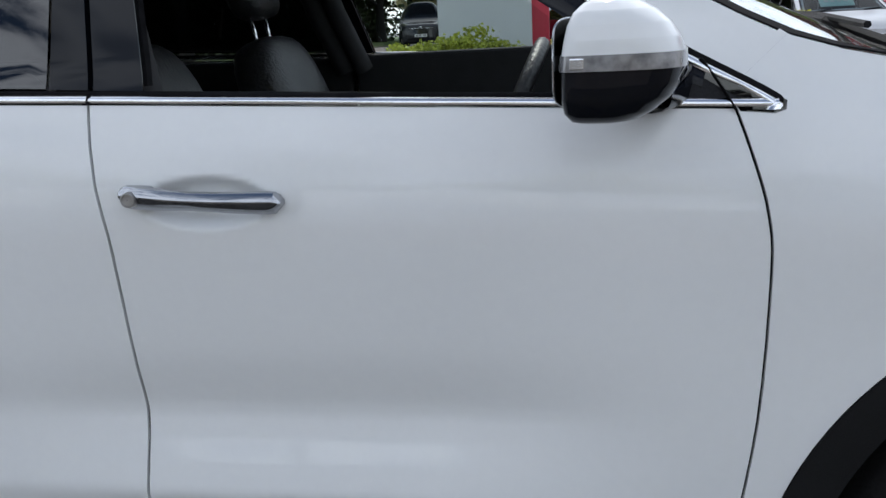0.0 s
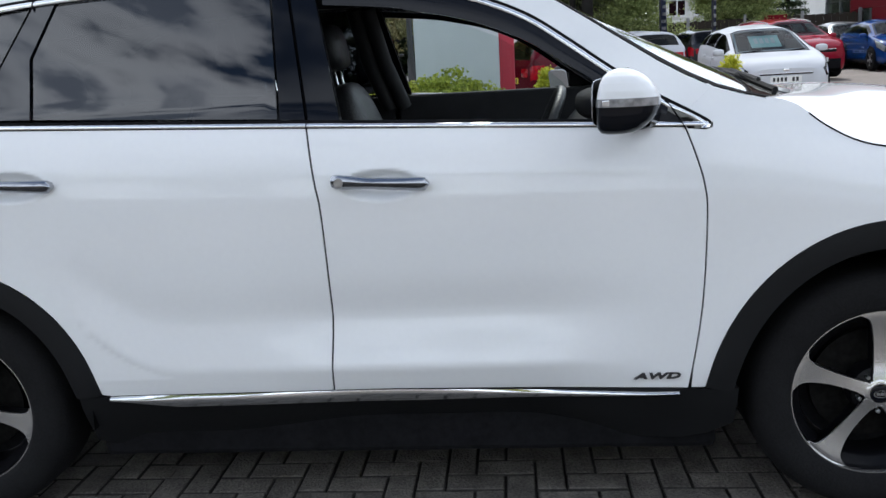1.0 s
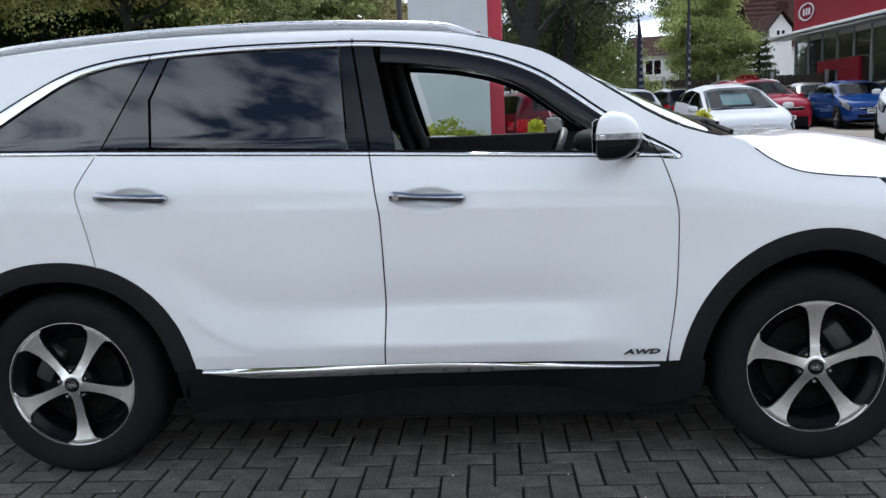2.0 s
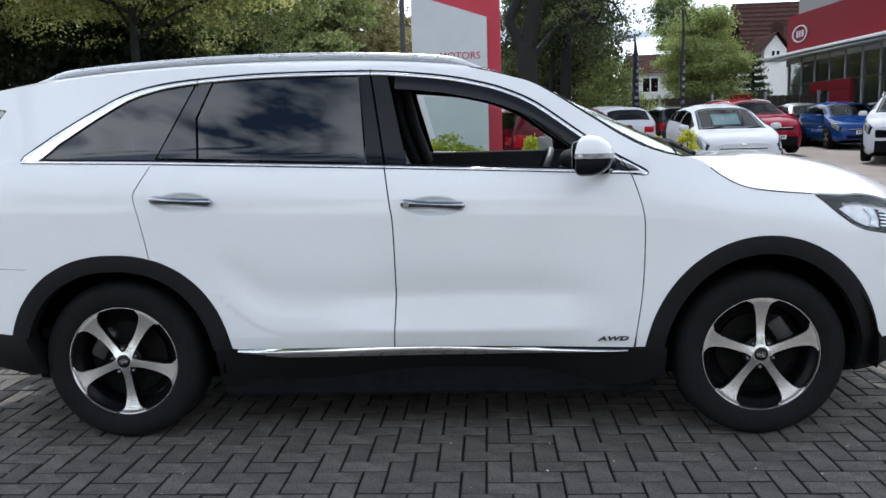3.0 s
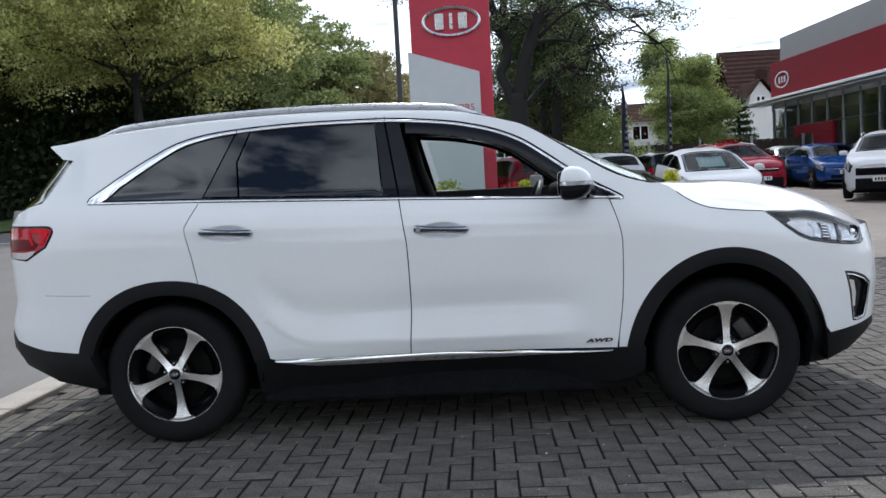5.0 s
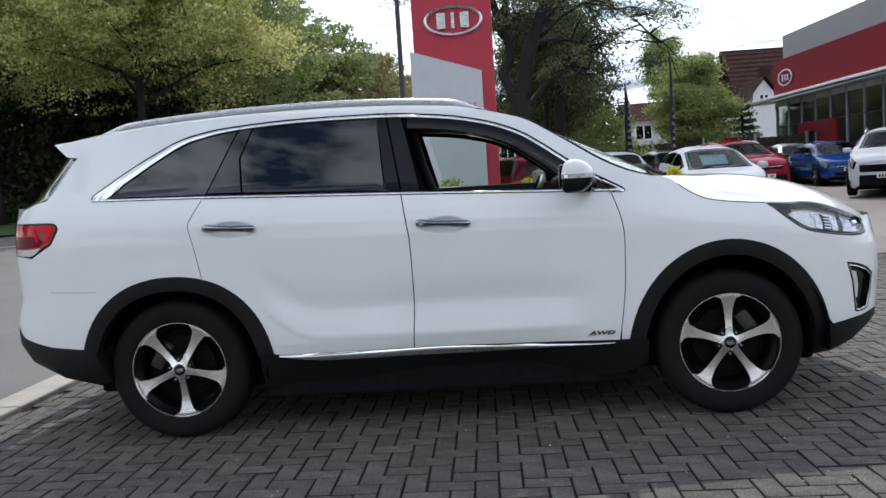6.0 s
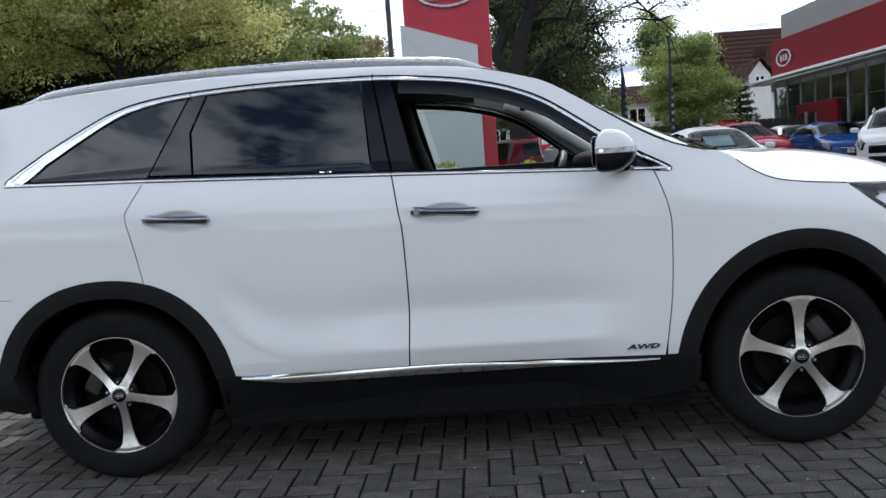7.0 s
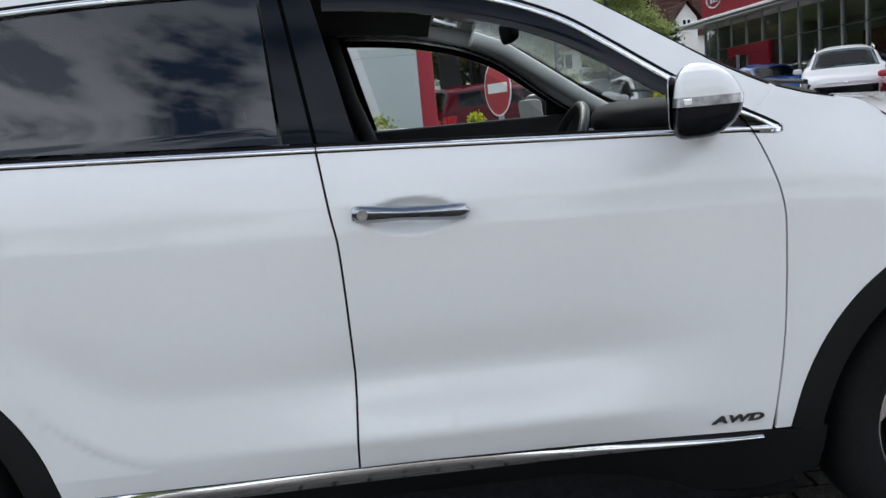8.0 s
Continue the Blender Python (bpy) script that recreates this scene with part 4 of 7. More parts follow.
for r, s in zip(rings, rings[1:] + rings[:1]):
    for k in range(8):
        bm.faces.new((r[k], s[k], s[(k + 1) % 8], r[(k + 1) % 8]))
part("rim", bm, M_LEATHER, sw, smooth=True)
bm = superegg(0.075, 0.085, 0.03, 0.6, 0.7)
part("hub", bm, M_TRIM, sw, smooth=True)
for a in (90, -90, 180):
    bm = boxed(0.05, 0.18, -0.018, 0.018, -0.012, 0.004, 0.005, pose(0, 0, 0, 0, 0, a))
    part("spoke", bm, M_SATIN if a != 180 else M_TRIM, sw)


def seat(x, y, tall=0.0):
    e = new("seat")
    e.parent = suv
    e.matrix_basis = pose(x, y, 0.47)
    b = superegg(0.26, 0.25, 0.11, 0.45, 0.5)
    bmesh.ops.transform(b, matrix=pose(0, 0, 0.16, 0, -8), verts=b.verts)
    part("cushion", b, M_LEATHER, e, smooth=True)
    b = superegg(0.085, 0.24, 0.34, 0.5, 0.5)
    bmesh.ops.transform(b, matrix=pose(-0.33, 0, 0.44 + tall, 0, -20), verts=b.verts)
    part("backrest", b, M_LEATHER, e, smooth=True)
    b = superegg(0.055, 0.13, 0.095, 0.55, 0.55)
    bmesh.ops.transform(b, matrix=pose(-0.47, 0, 0.865 + 2.1 * tall, 0, -12), verts=b.verts)
    part("headrest", b, M_LEATHER, e, smooth=True)
    for dy in (-0.06, 0.06):
        b = bmesh.new()
        tube(b, [(-0.425, dy, 0.70), (-0.47, dy, 0.85 + 2 * tall)], 0.006, 8)
        part("headrest_post", b, M_CHROME, e, smooth=True)


for x, y, tall in ((0.02, -0.38, 0.045), (0.10, 0.38, 0.045), (-0.92, -0.40, 0), (-0.92, 0.40, 0), (-0.92, 0.0, 0)):
    seat(x, y, tall)
bm = superegg(0.018, 0.13, 0.036, 0.5, 0.4)
bmesh.ops.transform(bm, matrix=pose(0.40, 0.0, 1.50, 0, -10), verts=bm.verts)
tube(bm, [(0.41, 0, 1.52), (0.47, 0, 1.565)], 0.012, 8)
part("interior_mirror", bm, M_UNDER, suv, smooth=True)


# dark line where the bonnet meets the wings
for side in (-1, 1):
    line = [p for p in HOODLINE if p[0] > 1.15]
    strip("bonnet_gap", [(x, z + 0.001) for x, z in line], [(x - 0.002, z - 0.0035) for x, z in line], side, M_UNDER, proud=0.0012, thick=0.006)


# wipers at the foot of the windscreen
for y0, y1 in ((-0.52, 0.02), (0.10, 0.62)):
    bm = bmesh.new()
    tube(bm, [(1.25 - 0.25 * y0 * y0, y0, 1.205), (1.17 - 0.2 * y0 * y0, y0 + 0.18, 1.252), (1.12 - 0.2 * y1 * y1, y1, 1.270)], [0.012, 0.009, 0.006], 6)
    tube(bm, [(1.17 - 0.25 * y0 * y0, y0 - 0.1, 1.244), (1.13, (y0 + y1) / 2, 1.262), (1.09 - 0.2 * y1 * y1, y1 + 0.12, 1.276)], 0.007, 6)
    part("wiper", bm, M_CLAD, suv)


# door mirrors: levels of (height, rear, front, half width)
MIRROR = ((-0.079, -0.050, 0.008, 0.060), (-0.074, -0.058, 0.030, 0.086), (-0.063, -0.064, 0.050, 0.100), (-0.046, -0.066, 0.070, 0.108), (-0.028, -0.066, 0.082, 0.112), (-0.009, -0.0655, 0.087, 0.114),
          (0.011, -0.0640, 0.086, 0.114), (0.028, -0.061, 0.079, 0.112), (0.046, -0.0575, 0.067, 0.107), (0.062, -0.051, 0.050, 0.098), (0.073, -0.041, 0.031, 0.084), (0.079, -0.030, 0.012, 0.066), (0.081, -0.018, -0.002, 0.035))


def mirror_shell(z0, z1, side, grow=0.0, n=36, steps=9):
    """A slice of the mirror's housing between two heights: rounded, flat towards the rear."""
    lv = np.array(MIRROR)
    zs = sorted({z0, z1, *[float(z) for z in lv[:, 0] if z0 < z < z1], *[float(z) for z in np.linspace(z0, z1, steps)]})
    rows = []
    for z in zs:
        xr, xf, hy = (float(np.interp(z, lv[:, 0], lv[:, k])) for k in (1, 2, 3))
        cx, hx = (xr + xf) / 2, (xf - xr) / 2 + grow
        row = []
        for k in range(n + 1):
            a = 2 * math.pi * k / n
            c, q = math.cos(a), math.sin(a)
            e = 0.72 if c > 0 else 0.38
            x, y = cx + hx * math.copysign(abs(c) ** e, c), (hy + grow) * math.copysign(abs(q) ** 0.62, q)
            # the open rear face turns in towards the driver
            row.append((x - 0.34 * (side * y - 0.06) * (xf - x) / (xf - xr), y, z))
        rows.append(row)
    bm = loft(rows)
    bmesh.ops.remove_doubles(bm, verts=bm.verts, dist=1e-6)
    bmesh.ops.holes_fill(bm, edges=[e for e in bm.edges if len(e.link_faces) == 1], sides=0)
    bmesh.ops.recalc_face_normals(bm, faces=bm.faces)
    return bm


for side in (-1, 1):
    e = new("door_mirror")
    e.parent = suv
    e.matrix_basis = pose(0.662, side * 1.01, 1.224, 0, 0, side * 8)
    part("mirror_cap", mirror_shell(0.0105, 0.081, side), M_WHITE, e, "white painted mirror cap", smooth=True, angle=40)
    lens = part("indicator_lens", mirror_shell(-0.009, 0.0105, side, 0.0015, steps=4), M_INDICATOR, e, "clear indicator strip", smooth=True, angle=40)
    part("lamp_cell", boxed(-0.052, -0.034, min(side * 0.108, side * 0.1165), max(side * 0.108, side * 0.1165), -0.007, 0.0078, 0.002), M_CHROME, lens)
    part("lower_shell", mirror_shell(-0.079, -0.009, side), M_BLACKGLOSS, e, smooth=True, angle=40)
    # dark rim of the opening behind, with the glass in it
    bm = mirror_shell(-0.072, 0.074, side, -0.004)
    bmesh.ops.transform(bm, matrix=pose(-0.005, 0, 0), verts=bm.verts)
    part("inner_shell", bm, M_CLAD, e, smooth=True, angle=40)
    bm = superegg(0.003, 0.092, 0.058, 0.4, 0.5)
    bmesh.ops.transform(bm, matrix=pose(-0.0475, 0, 0.0, 0, 0, side * 18.8) @ pose(0, 0, 0, 0, -9 if side > 0 else 0), verts=bm.verts)
    part("mirror_glass", bm, M_HANDLE, e, smooth=True)
    rows = []
    for t in np.linspace(0, 1, 7):
        y = -side * (0.07 + 0.13 * t)
        w, h = 0.048 - 0.012 * t, 0.030 + 0.006 * t
        rows.append([(0.02 + 0.055 * t + w * math.copysign(abs(math.cos(a)) ** 0.6, math.cos(a)), y, -0.052 + 0.006 * t + h * math.copysign(abs(math.sin(a)) ** 0.6, math.sin(a))) for a in np.linspace(0, 2 * math.pi, 21)])
    part("mirror_arm", loft(rows), M_BLACKGLOSS, e, smooth=True, angle=50)

# door handles: a bowed grip on two feet, with a soft ridge along it
for side in (-1, 1):
    for (hx, hz), lock in zip(DIMPLES, (True, False)):
        e = new("door_handle")
        e.parent = suv
        e.matrix_basis = pose(hx, side * HALF, hz, 0, 3.6, 0)
        rows = []
        for i in range(25):
            t = i / 24
            x = -0.134 + 0.268 * t
            bow = 0.010 + 0.020 * math.sin(math.pi * t) ** 0.7
            tall = 0.0185 + 0.0022 * math.cos(2 * math.pi * (t - 0.02)) * (1 if t < 0.5 else 0.6)
            if t > 0.94:
                tall *= math.sqrt(max(0.05, 1 - ((t - 0.94) / 0.06) ** 2))
            if t < 0.03:
                tall *= 0.75
            ring = []
            for u, v in ((-0.85, -1.2), (-0.98, -0.75), (-0.8, -0.25), (-0.4, 0.4), (0.1, 0.96), (0.25, 1.0), (0.55, 0.75), (0.88, 0.1), (0.95, -0.6), (0.85, -1.2)):
                ring.append((x, side * (bow + 0.011 * v), u * tall))
            ring.append(ring[0])
            rows.append(ring)
        bm = loft(rows)
        bmesh.ops.remove_doubles(bm, verts=bm.verts, dist=1e-6)
        bmesh.ops.holes_fill(bm, edges=[q for q in bm.edges if len(q.link_faces) == 1], sides=0)
        bmesh.ops.recalc_face_normals(bm, faces=bm.faces)
        part("grip", bm, M_HANDLE, e, "chrome door handle", smooth=True, angle=24)
        for x0, x1, w in ((-0.136, -0.086, 0.0165), (0.102, 0.130, 0.012)):
            part("foot", boxed(x0, x1, min(-side * 0.02, side * 0.012), max(-side * 0.02, side * 0.012), -w, w, 0.006), M_HANDLE, e, smooth=True)
        if lock and side < 0:
            ob = part("lock_button", revolve([(0.001, -0.004), (0.0085, -0.004), (0.0095, -0.0055), (0.0118, -0.005), (0.0125, 0.0), (0.0125, 0.01)], 24), M_STEEL, e, smooth=True, angle=40)
            ob.matrix_basis = pose(-0.110, side * 0.031, 0)

# badge on the door
for side in (-1, 1):
    cu = bpy.data.curves.new("drive_badge", "FONT")
    cu.body, cu.size, cu.extrude, cu.shear, cu.space_character = "AWD", 0.038, 0.0025, 0.25, 1.08
    cu.offset = 0.0016
    cu.align_x, cu.align_y = "CENTER", "CENTER"
    tmp = new("drive_badge_text", cu)
    dep = bpy.context.evaluated_depsgraph_get()
    me = bpy.data.meshes.new_from_object(tmp.evaluated_get(dep))
    bpy.data.objects.remove(tmp)
    me.materials.clear()
    me.materials.append(M_BADGE)
    ob = new("drive_badge", me)
    ob.parent = suv
    tagged(ob, "dark metal AWD badge on the door")
    ob.matrix_basis = pose(0.758, side * (half(0.758, 0.45) + 0.003), 0.452, 90, 0, 0 if side < 0 else 180) @ Matrix.Diagonal((1.27, 0.64, 1, 1))

# seam between rear wing and bumper
strip("bumper_seam", [(x, 0.800 - 0.03 * (x + 2.02)) for x in np.linspace(-2.02, -1.76, 8)], [(x, 0.797 - 0.03 * (x + 2.02)) for x in np.linspace(-2.02, -1.76, 8)], -1, M_STEEL, proud=0.0006, thick=0.003)
# wheels
TYRE_R = 0.362


def wheel(x, side, spin, name="wheel"):
    e = new(name)
    e.parent = suv
    e.matrix_basis = pose(x, side * (HALF - 0.055), TYRE_R - 0.002) @ (Matrix.Identity(4) if side < 0 else pose(0, 0, 0, 0, 0, 180)) @ pose(0, 0, 0, 0, spin, 0)
    prof = [(0.236, 0.205), (0.25, 0.218), (0.30, 0.232), (0.335, 0.225), (0.354, 0.205), (0.3615, 0.17), (0.3615, 0.06), (0.354, 0.024), (0.338, 0.004), (0.318, -0.003), (0.30, -0.0055), (0.285, -0.004), (0.262, 0.0), (0.25, 0.006), (0.244, 0.014), (0.236, 0.03)]
    tyre = revolve(prof, 72, closed=True)
    part("tyre", tyre, M_TYRE, e, "black road tyre", smooth=True, angle=50)
    lip = revolve([(0.2395, 0.03), (0.2415, 0.014), (0.2430, 0.0105), (0.2458, 0.0105), (0.2475, 0.016), (0.244, 0.05)], 72, closed=True)
    part("rim_lip", lip, M_MACHINED, e, smooth=True, angle=40)
    barrel = revolve([(0.2385, 0.022), (0.232, 0.036), (0.215, 0.05), (0.205, 0.075), (0.20, 0.20)], 48)
    part("rim_barrel", barrel, M_RIMBLACK, e, smooth=True)
    disc = revolve([(0.001, 0.098), (0.165, 0.098), (0.165, 0.118), (0.001, 0.118)], 48)
    part("brake_disc", disc, M_DISC, e, smooth=True, angle=40)
    back = revolve([(0.001, 0.128), (0.2, 0.128), (0.2, 0.14), (0.001, 0.14)], 32)
    part("back_plate", back, M_UNDER, e, smooth=True, angle=40)
    caliper = part("brake_caliper", boxed(0.095, 0.17, 0.068, 0.125, -0.075, 0.075, 0.018), M_CALIPER, e, smooth=True, angle=40)
    caliper.matrix_basis = pose(0, 0, 0, 0, -spin - (35 if x > 0 else 150), 0)
    # five flared spokes: bright face, dark flank
    ww = [(0.036, 0.0215), (0.06, 0.0185), (0.09, 0.0178), (0.13, 0.0190), (0.165, 0.0232), (0.185, 0.0270), (0.200, 0.0310), (0.211, 0.0352), (0.219, 0.0400), (0.225, 0.0455), (0.230, 0.0525), (0.234, 0.0600), (0.2405, 0.0700)]
    for k in range(5):
        a = 90 + 72 * k
        rot = pose(0, 0, 0, 0, -a, 0)
        bm = bmesh.new()
        rows = []
        for r, w in ww:
            d = 0.018 + 0.012 * math.sin(math.pi * min(1, (r - 0.03) / 0.2)) - 0.004 * (r < 0.05)
            row = []
            for t in (-1, -0.94, -0.5, 0.0, 0.5, 0.94, 1):
                ang = t * w / max(r, 0.05)
                if r < 0.05:
                    px, pz = r, t * w
                else:
                    px, pz = r * math.cos(ang), r * math.sin(ang)
                row.append((px, d + (0.0035 if abs(t) == 1 else 0), pz))
            rows.append(row)
        bm = loft(rows)
        bmesh.ops.transform(bm, matrix=rot, verts=bm.verts)
        bmesh.ops.recalc_face_normals(bm, faces=bm.faces)
        if sum(f.normal.y for f in bm.faces) > 0:
            bmesh.ops.reverse_faces(bm, faces=bm.faces)
        bmesh.ops.solidify(bm, geom=bm.faces[:], thickness=0.004)
        sp = part("spoke", bm, M_MACHINED, e, smooth=True, angle=14)
        rows2 = [[(p[0], p[1] + 0.0045, p[2]) for p in (r[0], r[-1])] + [(r[-1][0], 0.075, r[-1][2] * 0.8)] + [(r[0][0], 0.075, r[0][2] * 0.8)] + [(r[0][0], r[0][1] + 0.0045, r[0][2])] for r in rows]
        bm = loft(rows2)
        bmesh.ops.transform(bm, matrix=rot, verts=bm.verts)
        bmesh.ops.recalc_face_normals(bm, faces=bm.faces)
        part("spoke_flank", bm, M_RIMBLACK, sp)
        bm = revolve([(0.001, -0.003), (0.004, -0.003), (0.006, 0.0), (0.006, 0.03)], 8)
        ob = part("wheel_nut", bm, M_SATIN, e, smooth=True, angle=40)
        ob.matrix_basis = pose(0.0565 * math.cos(math.radians(a + 36)), 0.018, 0.0565 * math.sin(math.radians(a + 36)))
    hub = revolve([(0.001, 0.012), (0.03, 0.012), (0.034, 0.012), (0.041, 0.017), (0.043, 0.03)], 40)
    part("hub_well", revolve([(0.04, 0.032), (0.07, 0.04), (0.075, 0.055), (0.075, 0.09)], 40), M_RIMBLACK, e, smooth=True, angle=40)
    part("hub", hub, M_MACHINED, e, smooth=True, angle=40)
    cap = revolve([(0.001, 0.008), (0.024, 0.0085), (0.0285, 0.0105), (0.0285, 0.02)], 32)
    c = part("centre_cap", cap, M_BLACKGLOSS, e, smooth=True, angle=40)
    # plain emblem: a thin ring and a short bar
    bm = bmesh.new()
    for k in range(24):
        a0, a1 = 2 * math.pi * k / 24, 2 * math.pi * (k + 1) / 24
        q = [bm.verts.new((f * 0.02 * math.cos(t), 0.0075, f * 0.011 * math.sin(t))) for t, f in ((a0, 1), (a1, 1), (a1, 0.86), (a0, 0.86))]
        bm.faces.new(q)
    box(bm, -0.012, 0.012, 0.0072, 0.0085, -0.004, 0.004)
    part("emblem", bm, M_SATIN, c)
    return e


wheel(1.39, -1, 0)
wheel(-1.39, -1, 175)
wheel(1.39, 1, 20)
wheel(-1.39, 1, 50)


# ---------- ground ----------
def ground_sheet(name, xs, ys, material, lift, label, cat):
    rows = [[(float(x), float(y), rise(y) + lift) for x in xs] for y in ys]
    bm = loft(rows, flip=False)
    bmesh.ops.recalc_face_normals(bm, faces=bm.faces)
    if sum(f.normal.z for f in bm.faces) < 0:
        bmesh.ops.reverse_faces(bm, faces=bm.faces)
    ob = part(name, bm, material, None)
    return tagged(ob, label, cat, kind="structure")


Y_FAR = [-300, -60, -20, -6, -3, 0, 1.5, 2.4, 3, 3.7, 4.5, 5.6, 6.8, 8, 10, 12, 15, 18, 22, 26, 30, 37, 45, 60, 90, 160, 400, 900]
X_FAR = [-900, -300, -90, -40, -20, -9, -4, 0, 4, 9, 14, 20, 40, 90, 300, 900]
ground_sheet("ground", X_FAR, Y_FAR, M_ASPHALT, -0.045, "worn grey asphalt road and yard", "ground")
X_KERB = -2.82


def paving_material():
    m = bpy.data.materials.new("far_paving")
    m.use_nodes = True
    n, l = m.node_tree.nodes, m.node_tree.links
    p = n["Principled BSDF"]
    p.inputs["Roughness"].default_value = 0.85
    co, br, no, mx = n.new("ShaderNodeTexCoord"), n.new("ShaderNodeTexBrick"), n.new("ShaderNodeTexNoise"), n.new("ShaderNodeMix")
    br.inputs["Scale"].default_value, br.inputs["Mortar Size"].default_value = 5.0, 0.02
    br.inputs["Brick Width"].default_value, br.inputs["Row Height"].default_value = 1.0, 0.5
    br.inputs["Color1"].default_value, br.inputs["Color2"].default_value, br.inputs["Mortar"].default_value = (0.20, 0.172, 0.152, 1), (0.25, 0.218, 0.194, 1), (0.08, 0.07, 0.062, 1)
    no.inputs["Scale"].default_value, no.inputs["Detail"].default_value = 0.5, 6
    mx.data_type, mx.blend_type = "RGBA", "OVERLAY"
    mx.inputs[0].default_value = 0.35
    l.new(co.outputs["Object"], br.inputs["Vector"])
    l.new(co.outputs["Object"], no.inputs["Vector"])
    l.new(br.outputs["Color"], mx.inputs[6])
    l.new(no.outputs["Fac"], mx.inputs[7])
    l.new(mx.outputs[2], p.inputs["Base Color"])
    return m


M_FARPAVE = paving_material()
ground_sheet("pavement", [X_KERB + 0.15, 0, 4, 9, 14, 22, 40], [-30, -8, -2.6, 0, 1.5, 2.4, 3, 3.7, 4.5, 5.6, 6.8, 8, 10, 12, 15, 18, 22, 26, 29], M_FARPAVE, -0.032, "brown block-paved forecourt climbing gently", "pavement")
ground_sheet("joint_bed", [X_KERB + 0.13, -1, 1, 3, 5, 6.85], [-2.68, -1, 0, 1.5, 2.4, 3, 3.7, 4.5, 5.6, 6.2], M_JOINT, -0.012, "dark sand between the paving blocks", "pavement")
vy = [10, 14, 18, 22, 26, 30, 34, 38, 45, 60, 90]
bm = loft([[(x + (float(np.interp(y, (10, 14, 22, 32, 42, 60, 90), (-26, -22, -16.5, -10, -8, -7, -6)))) * (1 if x == 0 else 0.0), y, rise(y) + (0.02 if x == 0 else 0.25)) for x in (-90.0, -40.0, 0.0)] for y in vy])
bmesh.ops.recalc_face_normals(bm, faces=bm.faces)
if sum(f.normal.z for f in bm.faces) < 0:
    bmesh.ops.reverse_faces(bm, faces=bm.faces)
tagged(part("verge", bm, M_GRASS), "rough grass verge under the trees", "grass", kind="structure")
ob = part("road_marking", boxed(-2.0, 2.0, -0.05, 0.05, -0.03, 0.004, 0), M_SIGNWHITE)
ob.matrix_basis = pose(-13.4, 17.0, rise(17) - 0.042, 0, 0, 8)
tagged(ob, "white painted line on the asphalt road", "road marking", kind="structure")

# kerb: a row of pale edging stones
kerb = tagged(new("kerb"), "pale concrete edging stones along the road", "kerb", kind="structure")
bm0 = boxed(-0.125, 0.125, -0.45, 0.45, -0.12, 0.035, 0.012)
stone = part("edging_stone", bm0, M_KERB, kerb)
stone.matrix_basis = pose(X_KERB, -2.4, 0)
for k in range(1, 15):
    y = -2.4 + 0.912 * k
    share(stone, pose(X_KERB + 0.004 * math.sin(k * 2.1), y, rise(y) + 0.002 * math.sin(k * 5.0), math.degrees(math.atan2(rise(y + 0.4) - rise(y - 0.4), 0.8)), 0, 0.3 * math.sin(k * 3.7)), kerb)

# ---------- sign pylon ----------
pylon = thing("sign_pylon", pose(0, 8.0, rise(8.0)), "tall red dealership pylon sign with a slanted grey panel", "sign")
zt = 4.75 - rise(8)
part("red_core", boxed(-0.715, 0.44, 0.0, 0.28, -0.2, zt, 0.015), M_RED, pylon)
bm = bmesh.new()
ps = [(-0.77, -0.1), (0.255, -0.1), (0.255, 2.84 - rise(8)), (-0.765, 3.175 - rise(8))]
f = bm.faces.new([bm.verts.new((x, -0.06, z)) for x, z in ps])
r = bmesh.ops.extrude_face_region(bm, geom=[f])
bmesh.ops.translate(bm, vec=(0, 0.055, 0), verts=[v for v in r["geom"] if isinstance(v, bmesh.types.BMVert)])
bmesh.ops.recalc_face_normals(bm, faces=bm.faces)
grey = part("grey_panel", bm, M_GREY, pylon, "slanted light grey panel")
part("panel_joint", boxed(-0.765, 0.25, -0.0615, -0.0595, 1.85, 1.856), M_MULLION, grey)
# plain oval emblem: ring with three slanting bars
bm = bmesh.new()
ex, ez = 0.427, 0.222
rings = []
for k in range(49):
    t = 2 * math.pi * k / 48
    rings.append([(f * ex * math.cos(t), y, (f * ez if f > 0.9 else (ez - 0.038) * f / 0.9 * 0.98) * math.sin(t)) for f, y in ((1.0, 0.0), (1.0, -0.03), (0.95, -0.045), (0.9, -0.03), (0.9, 0.0))])
bm = loft(rings)
bmesh.ops.recalc_face_normals(bm, faces=bm.faces)
emb = part("emblem_ring", bm, M_SATIN, pylon, "silver oval emblem", smooth=True, angle=40)
emb.matrix_basis = pose(-0.115, -0.004, 3.58 - rise(8))
for dx, w, tilt in ((-0.175, 0.125, 0), (-0.005, 0.045, 0), (0.165, 0.125, 0)):
    ob = part("emblem_bar", boxed(-w / 2, w / 2, -0.035, 0.0, -0.115, 0.115, 0.008, pose(dx, 0, 0, 0, tilt)), M_SATIN, emb)
cu = bpy.data.curves.new("lettering", "FONT")
cu.body, cu.size, cu.extrude, cu.align_x = "MOTORS", 0.138, 0.002, "RIGHT"
tmp = new("lettering_text", cu)
me = bpy.data.meshes.new_from_object(tmp.evaluated_get(bpy.context.evaluated_depsgraph_get()))
bpy.data.objects.remove(tmp)
me.materials.clear()
me.materials.append(M_SIGNRED)
ob = new("lettering", me)
ob.parent = grey
ob.matrix_basis = pose(0.165, -0.063, 2.292 - rise(8), 90)

